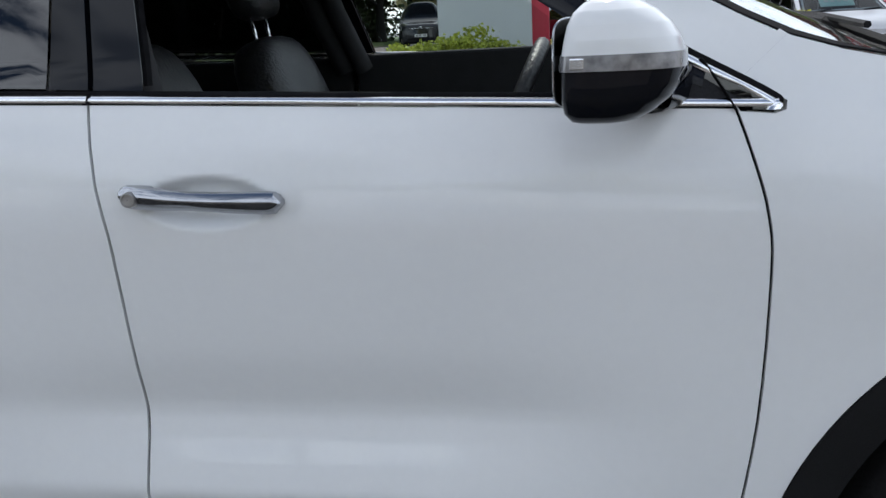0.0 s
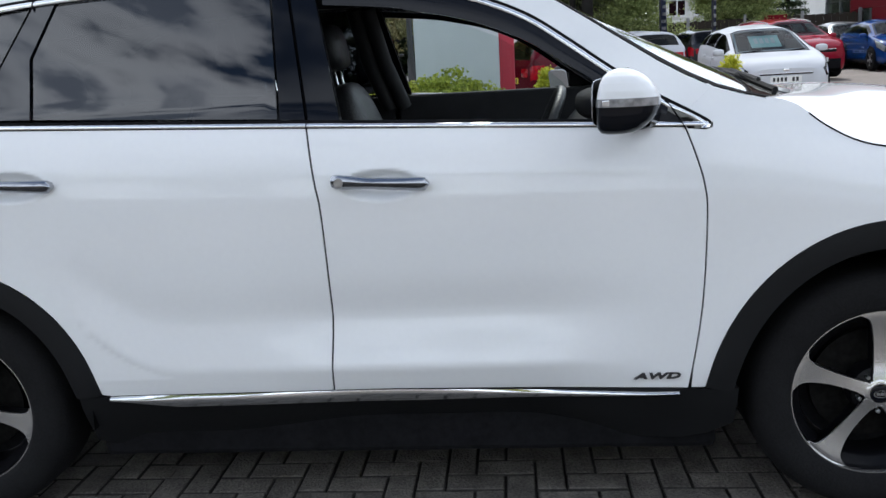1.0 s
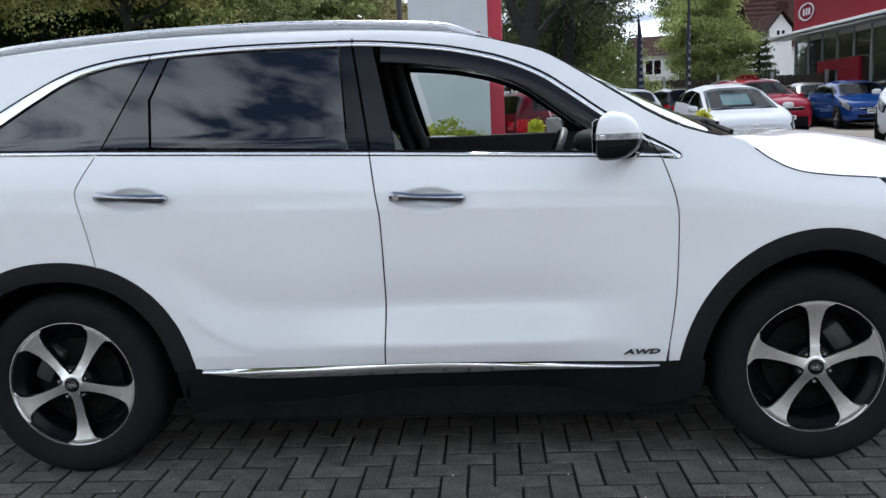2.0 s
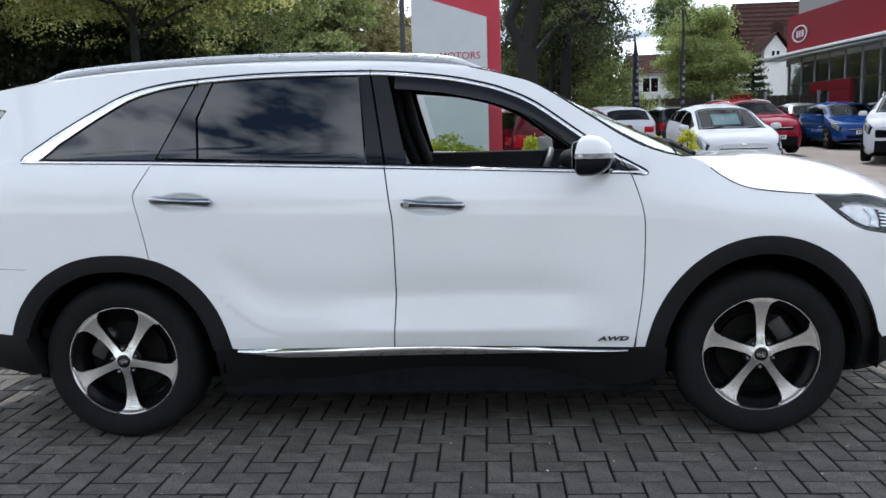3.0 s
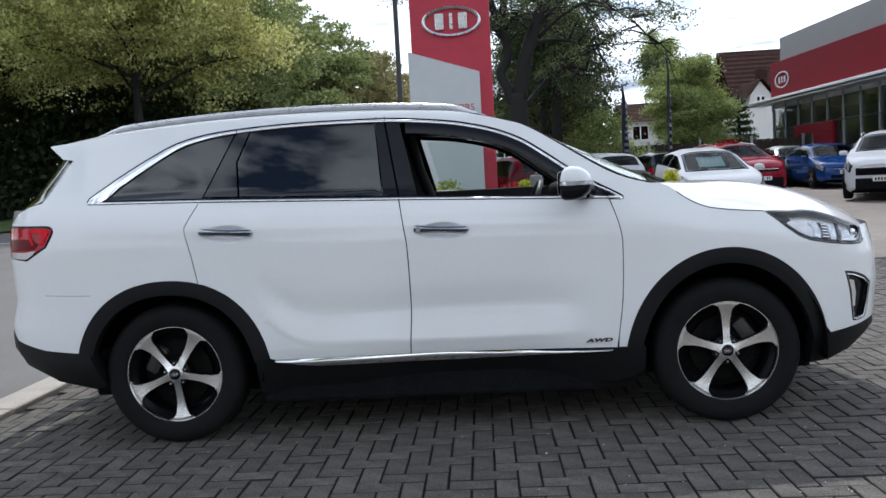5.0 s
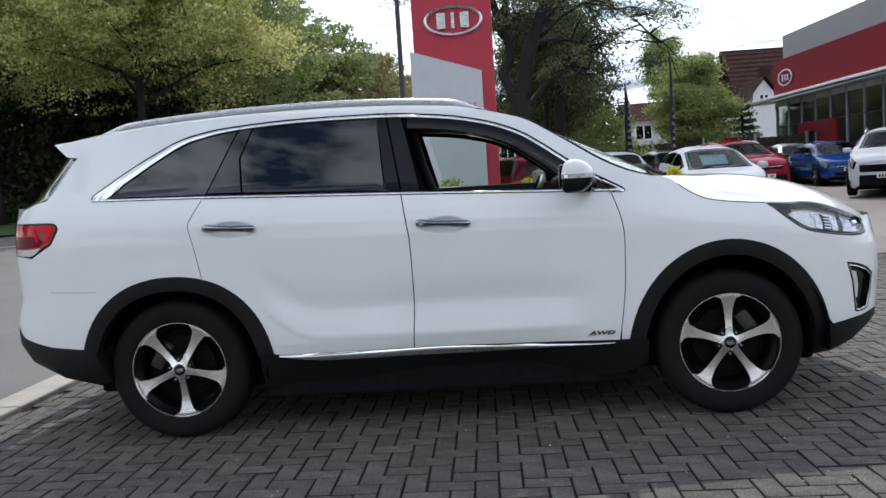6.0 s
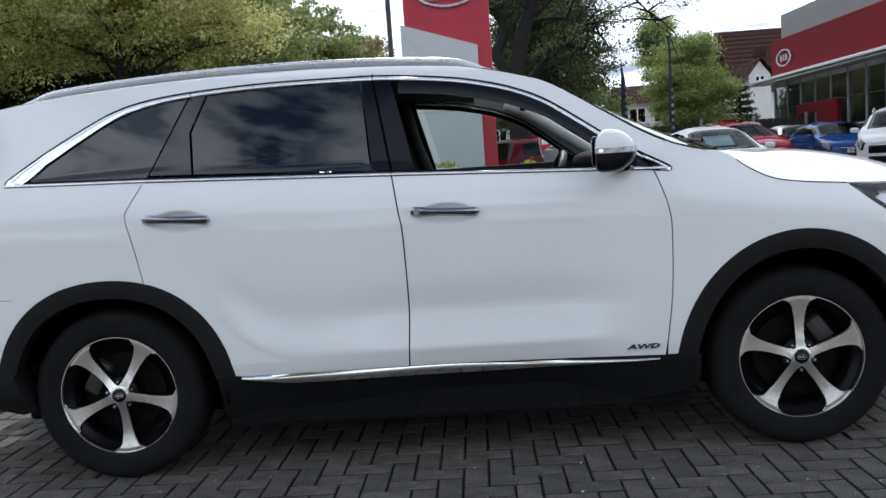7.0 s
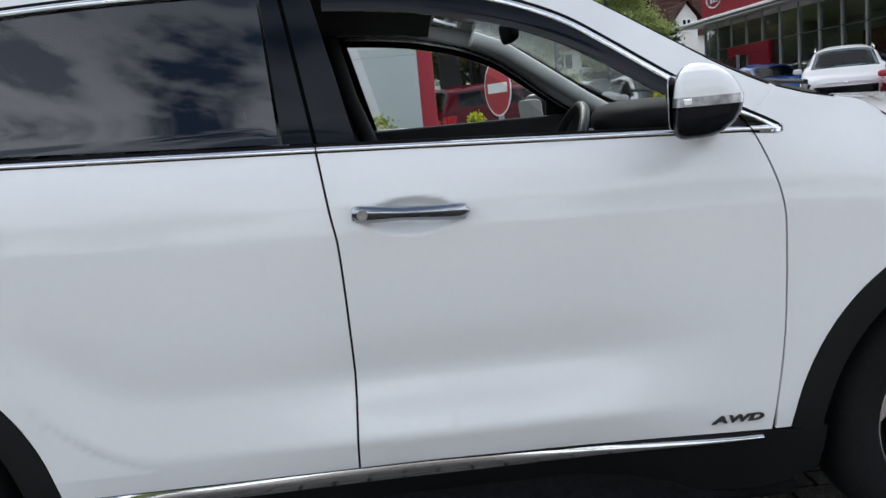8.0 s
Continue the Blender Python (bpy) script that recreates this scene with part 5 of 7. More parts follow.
# ---------- lamp post and road sign ----------
post = thing("lamp_post", pose(-1.3, 12, rise(12)), "slim dark steel lamp post", "lamp post")
bm = bmesh.new()
tube(bm, [(0, 0, -0.1), (0, 0, 1.2), (0, 0, 1.25), (0, 0, 7.5)], [0.07, 0.07, 0.05, 0.042], 12)
part("shaft", bm, M_DARKMETAL, post, smooth=True, angle=40)
part("base_plate", boxed(-0.14, 0.14, -0.14, 0.14, -0.02, 0.02, 0.004), M_DARKMETAL, post)
part("lantern", boxed(-0.12, 0.12, -0.55, 0.05, 7.45, 7.55, 0.03), M_DARKMETAL, post)

sign = thing("no_entry_sign", pose(1.045, 6.8, rise(6.8)), "round red no entry sign with a white bar", "road sign")
turn = pose(0, 0, 1.475 - rise(6.8), 0, 0, -69) @ Matrix.Diagonal((1.31, 1, 1.31, 1))
bm = revolve([(0.001, -0.004), (0.213, -0.004), (0.215, 0.0), (0.001, 0.0)], 40)
d = part("disc", bm, M_SIGNRED, sign, smooth=True, angle=40)
d.matrix_basis = turn
bm = revolve([(0.213, -0.0045), (0.225, -0.0045), (0.225, 0.002), (0.213, 0.002)], 40, closed=True)
part("white_rim", bm, M_SIGNWHITE, d, smooth=True, angle=40)
part("white_bar", boxed(-0.165, 0.165, -0.007, -0.003, -0.038, 0.038, 0.001), M_SIGNWHITE, d)
bm = bmesh.new()
tube(bm, [(0.02, 0.03, -0.1), (0.02, 0.03, 1.62)], 0.03, 12)
part("post", bm, M_MULLION, sign, smooth=True, angle=40)


# ---------- plants ----------
def leaf_mesh(name, centres, size, rng, flat=0.25, long=1.6):
    """Small leaves, one quad folded along its middle, at many places."""
    n = len(centres)
    c = np.asarray(centres)
    a = rng.normal(size=(n, 3))
    a /= np.linalg.norm(a, axis=1)[:, None]
    b = rng.normal(size=(n, 3))
    b -= a * (a * b).sum(1)[:, None]
    b /= np.linalg.norm(b, axis=1)[:, None]
    u = np.cross(a, b)
    s = size * rng.uniform(0.6, 1.3, n)[:, None]
    v = np.stack([c - a * s * long * 0.5, c + b * s * 0.5 + u * s * flat, c + a * s * long * 0.5, c - b * s * 0.5 + u * s * flat], 1).reshape(-1, 3)
    me = bpy.data.meshes.new(name)
    me.vertices.add(len(v))
    me.vertices.foreach_set("co", v.ravel())
    me.loops.add(6 * n)
    idx = np.arange(n)[:, None] * 4
    me.loops.foreach_set("vertex_index", (idx + np.array([0, 1, 2, 0, 2, 3])).ravel())
    me.polygons.add(2 * n)
    me.polygons.foreach_set("loop_start", np.arange(2 * n) * 3)
    me.update(calc_edges=True)
    me.validate()
    return me


def crown_points(rng, lumps, count, clump=0.32):
    """Places of leaves: clumps near the surfaces of many lumps, leaving gaps."""
    pts = []
    per = 48
    vol = np.array([l[3] ** 2 for l in lumps])
    pick = rng.choice(len(lumps), count // per, p=vol / vol.sum())
    for i in pick:
        x, y, z, r, fl = lumps[i]
        d = rng.normal(size=3)
        d /= np.linalg.norm(d)
        d[2] = abs(d[2]) if rng.random() < 0.72 else d[2]
        k = r * (0.62 + 0.46 * rng.random() ** 0.6)
        c = np.array([x, y, z]) + d * k * np.array([1, 1, fl])
        pts.append(c + rng.normal(size=(per, 3)) * clump * (0.75 + 0.6 * rng.random()) * np.array([1, 1, 0.42]))
    return np.concatenate(pts)


def tree(name, m, label, height, trunk_r, spread, leaf, count, size, seed, clear=0.25, lean=(0, 0), limbs=9, lumps_n=16, clump=0.32, flat=0.75, top=1.0, droop=0.0):
    """A tree: tapered trunk, forked limbs, a crown of leaf clumps with gaps."""
    rng = np.random.default_rng(seed)
    e = thing(name, m, label, "tree")
    bm = bmesh.new()
    tp = []
    for k in range(9):
        t = k / 8
        tp.append((lean[0] * t + 0.12 * math.sin(3 * t + seed), lean[1] * t + 0.1 * math.sin(4 * t + seed * 2), -0.2 + t * height * 0.82))
    tube(bm, tp, [trunk_r * (1.25 if k == 0 else 1) * (1 - 0.86 * (k / 8) ** 0.9) for k in range(9)], 10)
    lumps = []
    for i in range(limbs):
        t = clear + (0.95 - clear) * (i + 0.4 * rng.random()) / limbs
        k = t * 8
        j = min(7, int(k))
        base = Vector(tp[j]).lerp(Vector(tp[j + 1]), k - j)
        ang = i * 2.4 + rng.random()
        reach = spread * (0.95 - 0.55 * max(0, t - 0.45) / 0.55) * (0.75 + 0.4 * rng.random())
        up = height * 0.82 * (0.10 + 0.12 * rng.random())
        tip = base + Vector((math.cos(ang) * reach, math.sin(ang) * reach, up))
        mid = base.lerp(tip, 0.5) + Vector((rng.normal() * 0.2, rng.normal() * 0.2, up * 0.25))
        r0 = trunk_r * (1 - 0.8 * t) * (0.5 if trunk_r < 0.4 else 0.36)
        tube(bm, curve2([tuple(base), tuple(mid), tuple(tip)], 4), [r0 * (1 - 0.85 * q / 8) for q in range(9)], 6)
        for s in range(3):
            q = base.lerp(tip, 0.45 + 0.25 * s) + Vector((0, 0, up * 0.2))
            w = q + Vector((rng.normal() * 0.35 * spread * 0.6, rng.normal() * 0.35 * spread * 0.6, abs(rng.normal()) * 0.3 * spread * 0.6))
            tube(bm, [tuple(q), tuple(q.lerp(w, 0.5) + Vector((0, 0, 0.1))), tuple(w)], [r0 * 0.35, r0 * 0.22, r0 * 0.08], 5)
            lumps.append((*w, spread * 0.28 * (0.7 + 0.6 * rng.random()), flat))
        lumps.append((*tip, spread * 0.33 * (0.7 + 0.6 * rng.random()), flat))
        if droop:
            lumps += [(*(base.lerp(tip, f) - Vector((0, 0, droop * spread * (0.7 + 0.6 * rng.random())))), spread * 0.24, flat) for f in (0.65, 1.0)]
    lumps.append((tp[-1][0], tp[-1][1], tp[-1][2] + height * 0.03, spread * 0.4, top))
    part("trunk", bm, M_BARK, e, smooth=True)
    me = leaf_mesh("crown", crown_points(rng, lumps, count, clump), size, rng)
    me.materials.append(leaf)
    ob = new("crown", me)
    ob.parent = e
    return e


def bush(name, m, label, rx, ry, h, leaf, count, size, seed, clump=0.07, cat="shrub"):
    rng = np.random.default_rng(seed)
    e = thing(name, m, label, cat)
    bm = bmesh.new()
    lumps = []
    for i in range(12):
        a = rng.random() * 6.28
        q = math.sqrt(rng.random())
        tip = (rx * q * math.cos(a), ry * q * math.sin(a), h * (0.35 + 0.5 * rng.random()))
        tube(bm, [(tip[0] * 0.2, tip[1] * 0.2, -0.05), (tip[0] * 0.5, tip[1] * 0.5, tip[2] * 0.5), tip], [0.012, 0.009, 0.004], 5)
        lumps.append((*tip, h * 0.24, 0.9))
    part("stems", bm, M_BARK, e)
    me = leaf_mesh("leaves", crown_points(rng, lumps, count, clump), size, rng, 0.2, 1.4)
    me.materials.append(leaf)
    ob = new("leaves", me)
    ob.parent = e
    return e


# the wood beside the road
def put(name, x, y, *a, turn=0, **k):
    return tree(name, pose(x, y, rise(y), 0, 0, turn), *a, **k)


oak = put("oak_tree", -13.7, 29.0, "broad oak with fresh yellow-green spring leaves at the wood's edge", 13.5, 0.27, 4.9, M_LEAF_A, 125000, 0.088, 3, clear=0.44, limbs=22, clump=0.30, droop=0.15)
copy_thing(oak, pose(-21.5, 31.0, rise(31), 0, 0, 130))
copy_thing(oak, pose(-30.0, 30.0, rise(30), 0, 0, 250))
green = put("woodland_tree", -13.2, 37.0, "tall mid-green woodland tree beside the road", 14.0, 0.28, 4.1, M_LEAF_B, 80000, 0.098, 8, clear=0.2, limbs=15, droop=0.18)
copy_thing(green, pose(-17.0, 40.0, rise(40), 0, 0, 75))
copy_thing(green, pose(-28.0, 38.0, rise(38), 0, 0, 200))
far_tree = put("woodland_tree", -13.4, 46.0, "distant green woodland tree with a rounded crown", 11.8, 0.35, 4.2, M_LEAF_B, 30000, 0.16, 14, clear=0.2, limbs=14)
copy_thing(far_tree, pose(-11.2, 52.0, rise(52), 0, 0, 60))
brown = put("woodland_tree", -8.9, 56.0, "distant tree in brownish new leaf", 11.0, 0.35, 3.9, M_LEAF_E, 26000, 0.17, 21, clear=0.2, limbs=14)
copy_thing(brown, pose(-7.6, 66.0, rise(66), 0, 0, 120))
copy_thing(far_tree, pose(-21, 50, rise(50), 0, 0, 160))
# undergrowth: near-black leaves, the shade below the trees put into their colour
rng = np.random.default_rng(5)
pts = []
for k in range(2300):
    x = rng.uniform(-40, -10.5)
    y = 33.0 + 5.0 * rng.random() + max(0, x + 14) * 1.5
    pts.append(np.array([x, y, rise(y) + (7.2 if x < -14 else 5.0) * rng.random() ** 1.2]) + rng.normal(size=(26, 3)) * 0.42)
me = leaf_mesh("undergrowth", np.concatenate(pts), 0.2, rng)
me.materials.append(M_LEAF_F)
tagged(new("undergrowth", me), "near-black undergrowth below the trees, with their shade put into its colour", "undergrowth", kind="stuff")

# leaf mass added to fill gaps behind the trees, coloured dark as shade
pts = []
for k in range(2700):
    x = rng.uniform(-60, -2.5)
    y = 54 + 6.0 * rng.random() + 10 * (x > -12)
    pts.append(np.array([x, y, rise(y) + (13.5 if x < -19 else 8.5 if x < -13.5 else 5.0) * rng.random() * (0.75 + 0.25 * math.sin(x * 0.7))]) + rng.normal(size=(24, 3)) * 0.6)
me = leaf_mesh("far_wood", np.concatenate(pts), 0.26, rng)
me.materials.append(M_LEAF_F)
tagged(new("far_wood", me), "near-black leaf filler behind the roadside trees, deep shade put into its colour", "wood", kind="stuff")

# trees behind the pylon
old = thing("park_tree", pose(1.58, 22.0, rise(22)), "old tree with thick dark forked trunk and spreading limbs, thinly leaved", "tree")
rng = np.random.default_rng(33)
bm = bmesh.new()
limbs = (
    (((0.05, 0, -0.3), (-0.02, 0, 1.0), (-0.08, 0, 2.2), (-0.12, 0, 3.1), (-0.1, 0, 3.5)), (0.52, 0.36, 0.30, 0.29, 0.27)),
    (((-0.18, 0, 3.1), (-0.45, 0.05, 3.75), (-0.62, 0.1, 4.2), (-0.36, 0.12, 4.8), (-0.58, 0.1, 5.7), (-0.83, 0.1, 6.4), (-1.1, 0, 8.2), (-0.9, 0, 10.5)), (0.20, 0.17, 0.16, 0.15, 0.14, 0.12, 0.08, 0.02)),
    (((-0.08, 0, 3.3), (0.05, -0.05, 4.1), (0.16, -0.1, 4.6), (0.55, -0.1, 5.7), (0.78, -0.1, 6.4), (1.05, 0, 8.3), (0.9, 0.1, 10.5)), (0.25, 0.23, 0.22, 0.19, 0.16, 0.10, 0.02)),
    (((0.6, -0.1, 5.2), (1.3, -0.4, 5.75), (2.25, -0.6, 6.1), (3.3, -0.5, 5.55), (4.2, -0.3, 4.75)), (0.07, 0.045, 0.03, 0.018, 0.006)),
    (((0.62, -0.2, 5.6), (1.7, 0.5, 6.6), (2.8, 0.9, 7.2), (4.1, 1.1, 6.6)), (0.07, 0.045, 0.03, 0.008)),
    (((-0.5, 0.15, 5.3), (-1.3, -0.3, 6.3), (-2.3, -0.6, 7.0), (-3.2, -0.5, 7.2)), (0.10, 0.07, 0.05, 0.02)),
    (((0.0, 0, 3.0), (0.7, 0.6, 3.8), (1.4, 1.0, 4.4), (2.2, 1.2, 4.3)), (0.09, 0.07, 0.04, 0.02)),
    (((0.3, -0.1, 5.0), (1.0, 0.5, 5.2), (1.9, 0.7, 5.1), (2.6, 0.6, 4.6)), (0.08, 0.06, 0.04, 0.01)),
    (((-0.5, 0.2, 6.0), (-0.2, 0.8, 7.5), (0.3, 1.3, 9.0)), (0.13, 0.08, 0.03)),
)
lumps = []
for path, radii in limbs:
    pts = curve2(path, 3)
    tube(bm, pts, [float(np.interp(i, np.arange(len(radii)) * 3, radii)) for i in range(len(pts))], 10)
    if radii[0] > 0.5:
        continue
    for i in range(len(pts) // 2 - (len(pts) > 12), len(pts)):
        for k in range(3):
            d = rng.normal(size=3) * np.array([1, 1, 0.6]) + np.array([0.25, 0, 0.05])
            d *= (0.55 + 0.6 * rng.random()) / np.linalg.norm(d)
            q = np.array(pts[i])
            tip = q + d * 1.3
            tube(bm, [tuple(q), tuple(q + d * 0.6 + np.array([0, 0, 0.08])), tuple(tip)], [0.035, 0.022, 0.006], 5)
            for s in range(2):
                w = tip + rng.normal(size=3) * 0.4 - np.array([0, 0, 0.15])
                tube(bm, [tuple(q + d * 0.7), tuple(w)], [0.016, 0.004], 4)
            lumps.append((*tip, 0.42 * (0.6 + 0.7 * rng.random()), 0.8))
part("trunk", bm, M_BARK, old, smooth=True)
me = leaf_mesh("crown", crown_points(rng, lumps, 13000, 0.24), 0.05, rng)
me.materials.append(M_LEAF_G)
new("crown", me).parent = old
tall = thing("park_tree", pose(3.05, 26.0, rise(26)), "slim dark-stemmed tree covered in ivy", "tree")
bm = bmesh.new()
tube(bm, [(0, 0, -0.2), (-0.05, 0, 2.5), (0.1, 0, 5.0), (0.15, 0.1, 8.5)], [0.22, 0.19, 0.17, 0.05], 10)
tube(bm, [(-0.45, 0.4, -0.2), (-0.5, 0.4, 3.0), (-0.3, 0.3, 6.5)], [0.12, 0.10, 0.03], 8)
part("trunk", bm, M_BARK, tall, smooth=True)
lumps = [(rng.normal() * 0.9 - 0.1, rng.normal() * 0.5, 3.4 + 4.2 * rng.random(), 0.55, 0.8) for k in range(26)]
me = leaf_mesh("crown", crown_points(rng, lumps, 14000, 0.22), 0.075, rng)
me.materials.append(M_LEAF_D)
new("crown", me).parent = tall
put("park_tree", 3.1, 28.5, "green tree behind the parked cars", 8.0, 0.2, 2.2, M_LEAF_G, 30000, 0.085, 41, clear=0.2, limbs=15, clump=0.3)
put("park_tree", 3.3, 33.0, "dark evergreen tree behind the parked cars", 7.6, 0.2, 2.2, M_LEAF_D, 30000, 0.09, 47, clear=0.15, limbs=13, clump=0.3)
put("birch_tree", 9.3, 32.0, "slender bright green birch in front of houses", 5.6, 0.12, 1.5, M_LEAF_C, 110000, 0.055, 52, clear=0.12, limbs=26, clump=0.2)
put("birch_tree", 11.6, 47.0, "tall pale green tree behind the birch", 9.4, 0.2, 1.3, M_LEAF_C, 22000, 0.08, 58, clear=0.5, limbs=14, clump=0.25)
bush("hedge_shrub", pose(11.7, 32.6, rise(32.6)), "dark evergreen hedge behind the fence", 1.5, 0.6, 1.95, M_LEAF_F, 14000, 0.07, 64, clump=0.2)
bush("hedge_shrub", pose(4.75, 27.5, rise(27.5)), "large yellow-green shrub by the fence", 0.95, 0.8, 3.0, M_LEAF_C, 11000, 0.06, 61, clump=0.2)
# unseen trees added behind the viewer and far left, to close off low sky
copy_thing(green, pose(-9, -27, 0, 0, 0, 40))
copy_thing(oak, pose(1, -30, 0, 0, 0, 10))
copy_thing(green, pose(11, -28, 0, 0, 0, 140))
copy_thing(oak, pose(-19, -29, 0, 0, 0, 300))
copy_thing(oak, pose(21, -29, 0, 0, 0, 220))
copy_thing(green, pose(-31, 17, rise(17), 0, 0, 20))
copy_thing(green, pose(-33, 6, 0, 0, 0, 170))

# conifer with level tiers
con = thing("conifer", pose(12.3, 35.0, rise(35)), "dark blue-green conifer with level branch tiers", "tree")
bm = bmesh.new()
tube(bm, [(0, 0, -0.1), (0.05, 0, 2.2), (0, 0, 4.1)], [0.14, 0.09, 0.02], 8)
rng = np.random.default_rng(9)
pts = []
for k in range(11):
    z = 0.6 + k * 0.31
    rad = 1.35 * (1 - k / 11.5)
    for j in range(9):
        a = j * 0.7 + k * 0.37
        tip = (rad * math.cos(a), rad * math.sin(a), z - 0.12 * rad)
        tube(bm, [(0, 0, z), tip], [0.025, 0.006], 4)
        for s in (0.35, 0.55, 0.75, 0.92):
            pts.append(np.array(tip) * np.array([s, s, 1]) + rng.normal(size=(22, 3)) * np.array([0.13, 0.13, 0.05]))
part("trunk", bm, M_BARK, con)
me = leaf_mesh("needles", np.concatenate(pts), 0.07, rng)
me.materials.append(M_LEAF_D)
new("needles", me).parent = con

# golden shrubs round the pylon's foot
for i, (x, y, rx, h, s) in enumerate(((-0.30, 6.8, 0.15, 1.12, 71), (-0.02, 7.0, 0.15, 1.0, 72), (-0.62, 6.75, 0.28, 1.02, 79), (-0.95, 6.7, 0.34, 1.0, 73), (-1.4, 6.6, 0.36, 0.98, 78))):
    tagged(bush("golden_shrub", pose(x, y, rise(y)), "golden-green evergreen shrub planted at the pylon's foot", rx, rx * 0.8, h, M_LEAF_H, 7000, 0.03, s, clump=0.055), group="planting bed shrubs")
for x, y, r, h, s in ((0.76, 6.4, 0.09, 1.16, 74), (2.13, 5.9, 0.11, 1.14, 75), (2.46, 5.9, 0.10, 1.20, 76), (1.35, 6.2, 0.10, 0.95, 77)):
    # slim column of small golden leaves
    rng = np.random.default_rng(s)
    e = thing("golden_shrub", pose(x, y, rise(y)), "small columnar yellow-leaved shrub in the planting bed", "shrub", "planting bed shrubs")
    bm = bmesh.new()
    tube(bm, [(0, 0, -0.05), (0.01, 0, h * 0.6), (0, 0.01, h * 0.95)], [0.014, 0.01, 0.003], 6)
    part("stems", bm, M_BARK, e)
    zz = h * (0.12 + 0.86 * rng.random(190))
    rad = r * np.clip((1.02 - zz / h) / 0.22, 0.1, 1) ** 0.6 * (0.75 + 0.35 * rng.random(190))
    ang = rng.random(190) * 6.283
    cen = np.stack([rad * np.cos(ang), rad * np.sin(ang), zz], 1)
    me = leaf_mesh("leaves", (cen[:, None] + rng.normal(size=(190, 22, 3)) * 0.02).reshape(-1, 3), 0.024, rng, 0.2, 1.5)
    me.materials.append(M_LEAF_Y)
    new("leaves", me).parent = e
bed = boxed(-2.1, 2.9, 5.2, 7.4, -0.1, 0.06, 0.02)
ob = part("planting_bed", bed, M_JOINT, None)
ob.matrix_basis = pose(0, 0, rise(5.6))
tagged(ob, "raised soil planting bed by the pylon", "flower bed", kind="structure")

# ---------- flags ----------
for x, y, top, turn in ((5.38, 26.0, 4.5, 62), (6.12, 22.0, 4.75, 72)):
    e = thing("feather_flag", pose(x, y, rise(y)), "tall dark blue feather flag with white lettering, nearly edge-on", "flag", "forecourt flags")
    h = top - rise(y)
    bm = bmesh.new()
    tube(bm, [(0, 0, 0), (0, 0, h * 0.8), (0.02, 0, h * 0.94), (0.1, 0, h)], [0.022, 0.018, 0.012, 0.008], 8)
    part("pole", bm, M_DARKMETAL, e)
    rows = []
    for k in range(13):
        t = k / 12
        z = 1.0 + (h - 1.0) * t
        w = 0.62 * (1 if t < 0.75 else math.cos((t - 0.75) / 0.25 * 1.4))
        rows.append([(0.015 + w * u, 0.05 * math.sin(4 * t + 5 * u), z) for u in (0, 0.33, 0.66, 1)])
    bm = loft(rows)
    bmesh.ops.solidify(bm, geom=bm.faces[:], thickness=0.004)
    fl = part("cloth", bm, M_BANNER, e)
    fl.matrix_basis = pose(0, 0, 0, 0, 0, turn)
    for k in range(9):
        z = 1.3 + k * 0.23
        bm = boxed(0.20 + 0.03 * (k % 2), 0.42, -0.056, 0.056, z, z + 0.10, 0.0)
        part("lettering_bar", bm, M_MULLION, fl)
    part("foot", boxed(-0.25, 0.25, -0.25, 0.25, 0, 0.06, 0.02), M_DARKMETAL, e)

# ---------- fence ----------
fence = tagged(new("fence"), "dark weathered wooden board fence behind the car park", "fence", kind="structure")
fence.matrix_basis = pose(0, 30.5, rise(30.5))
bm0 = boxed(-0.07, 0.07, -0.012, 0.012, 0, 1.8, 0.004)
plank = part("board", bm0, M_WOOD, fence)
plank.matrix_basis = pose(3.0, 0, 0)
for k in range(1, 74):
    share(plank, pose(3.0 + 0.145 * k, 0.015 * (k % 2), 0.02 * math.sin(k * 3.3)), fence)
bm0 = boxed(-0.05, 0.05, -0.05, 0.05, 0, 1.95, 0.006)
fp = part("post", bm0, M_MULLION, fence)
fp.matrix_basis = pose(3.0, -0.07, 0)
for k in range(1, 6):
    share(fp, pose(3.0 + 2.1 * k, -0.07, 0), fence)


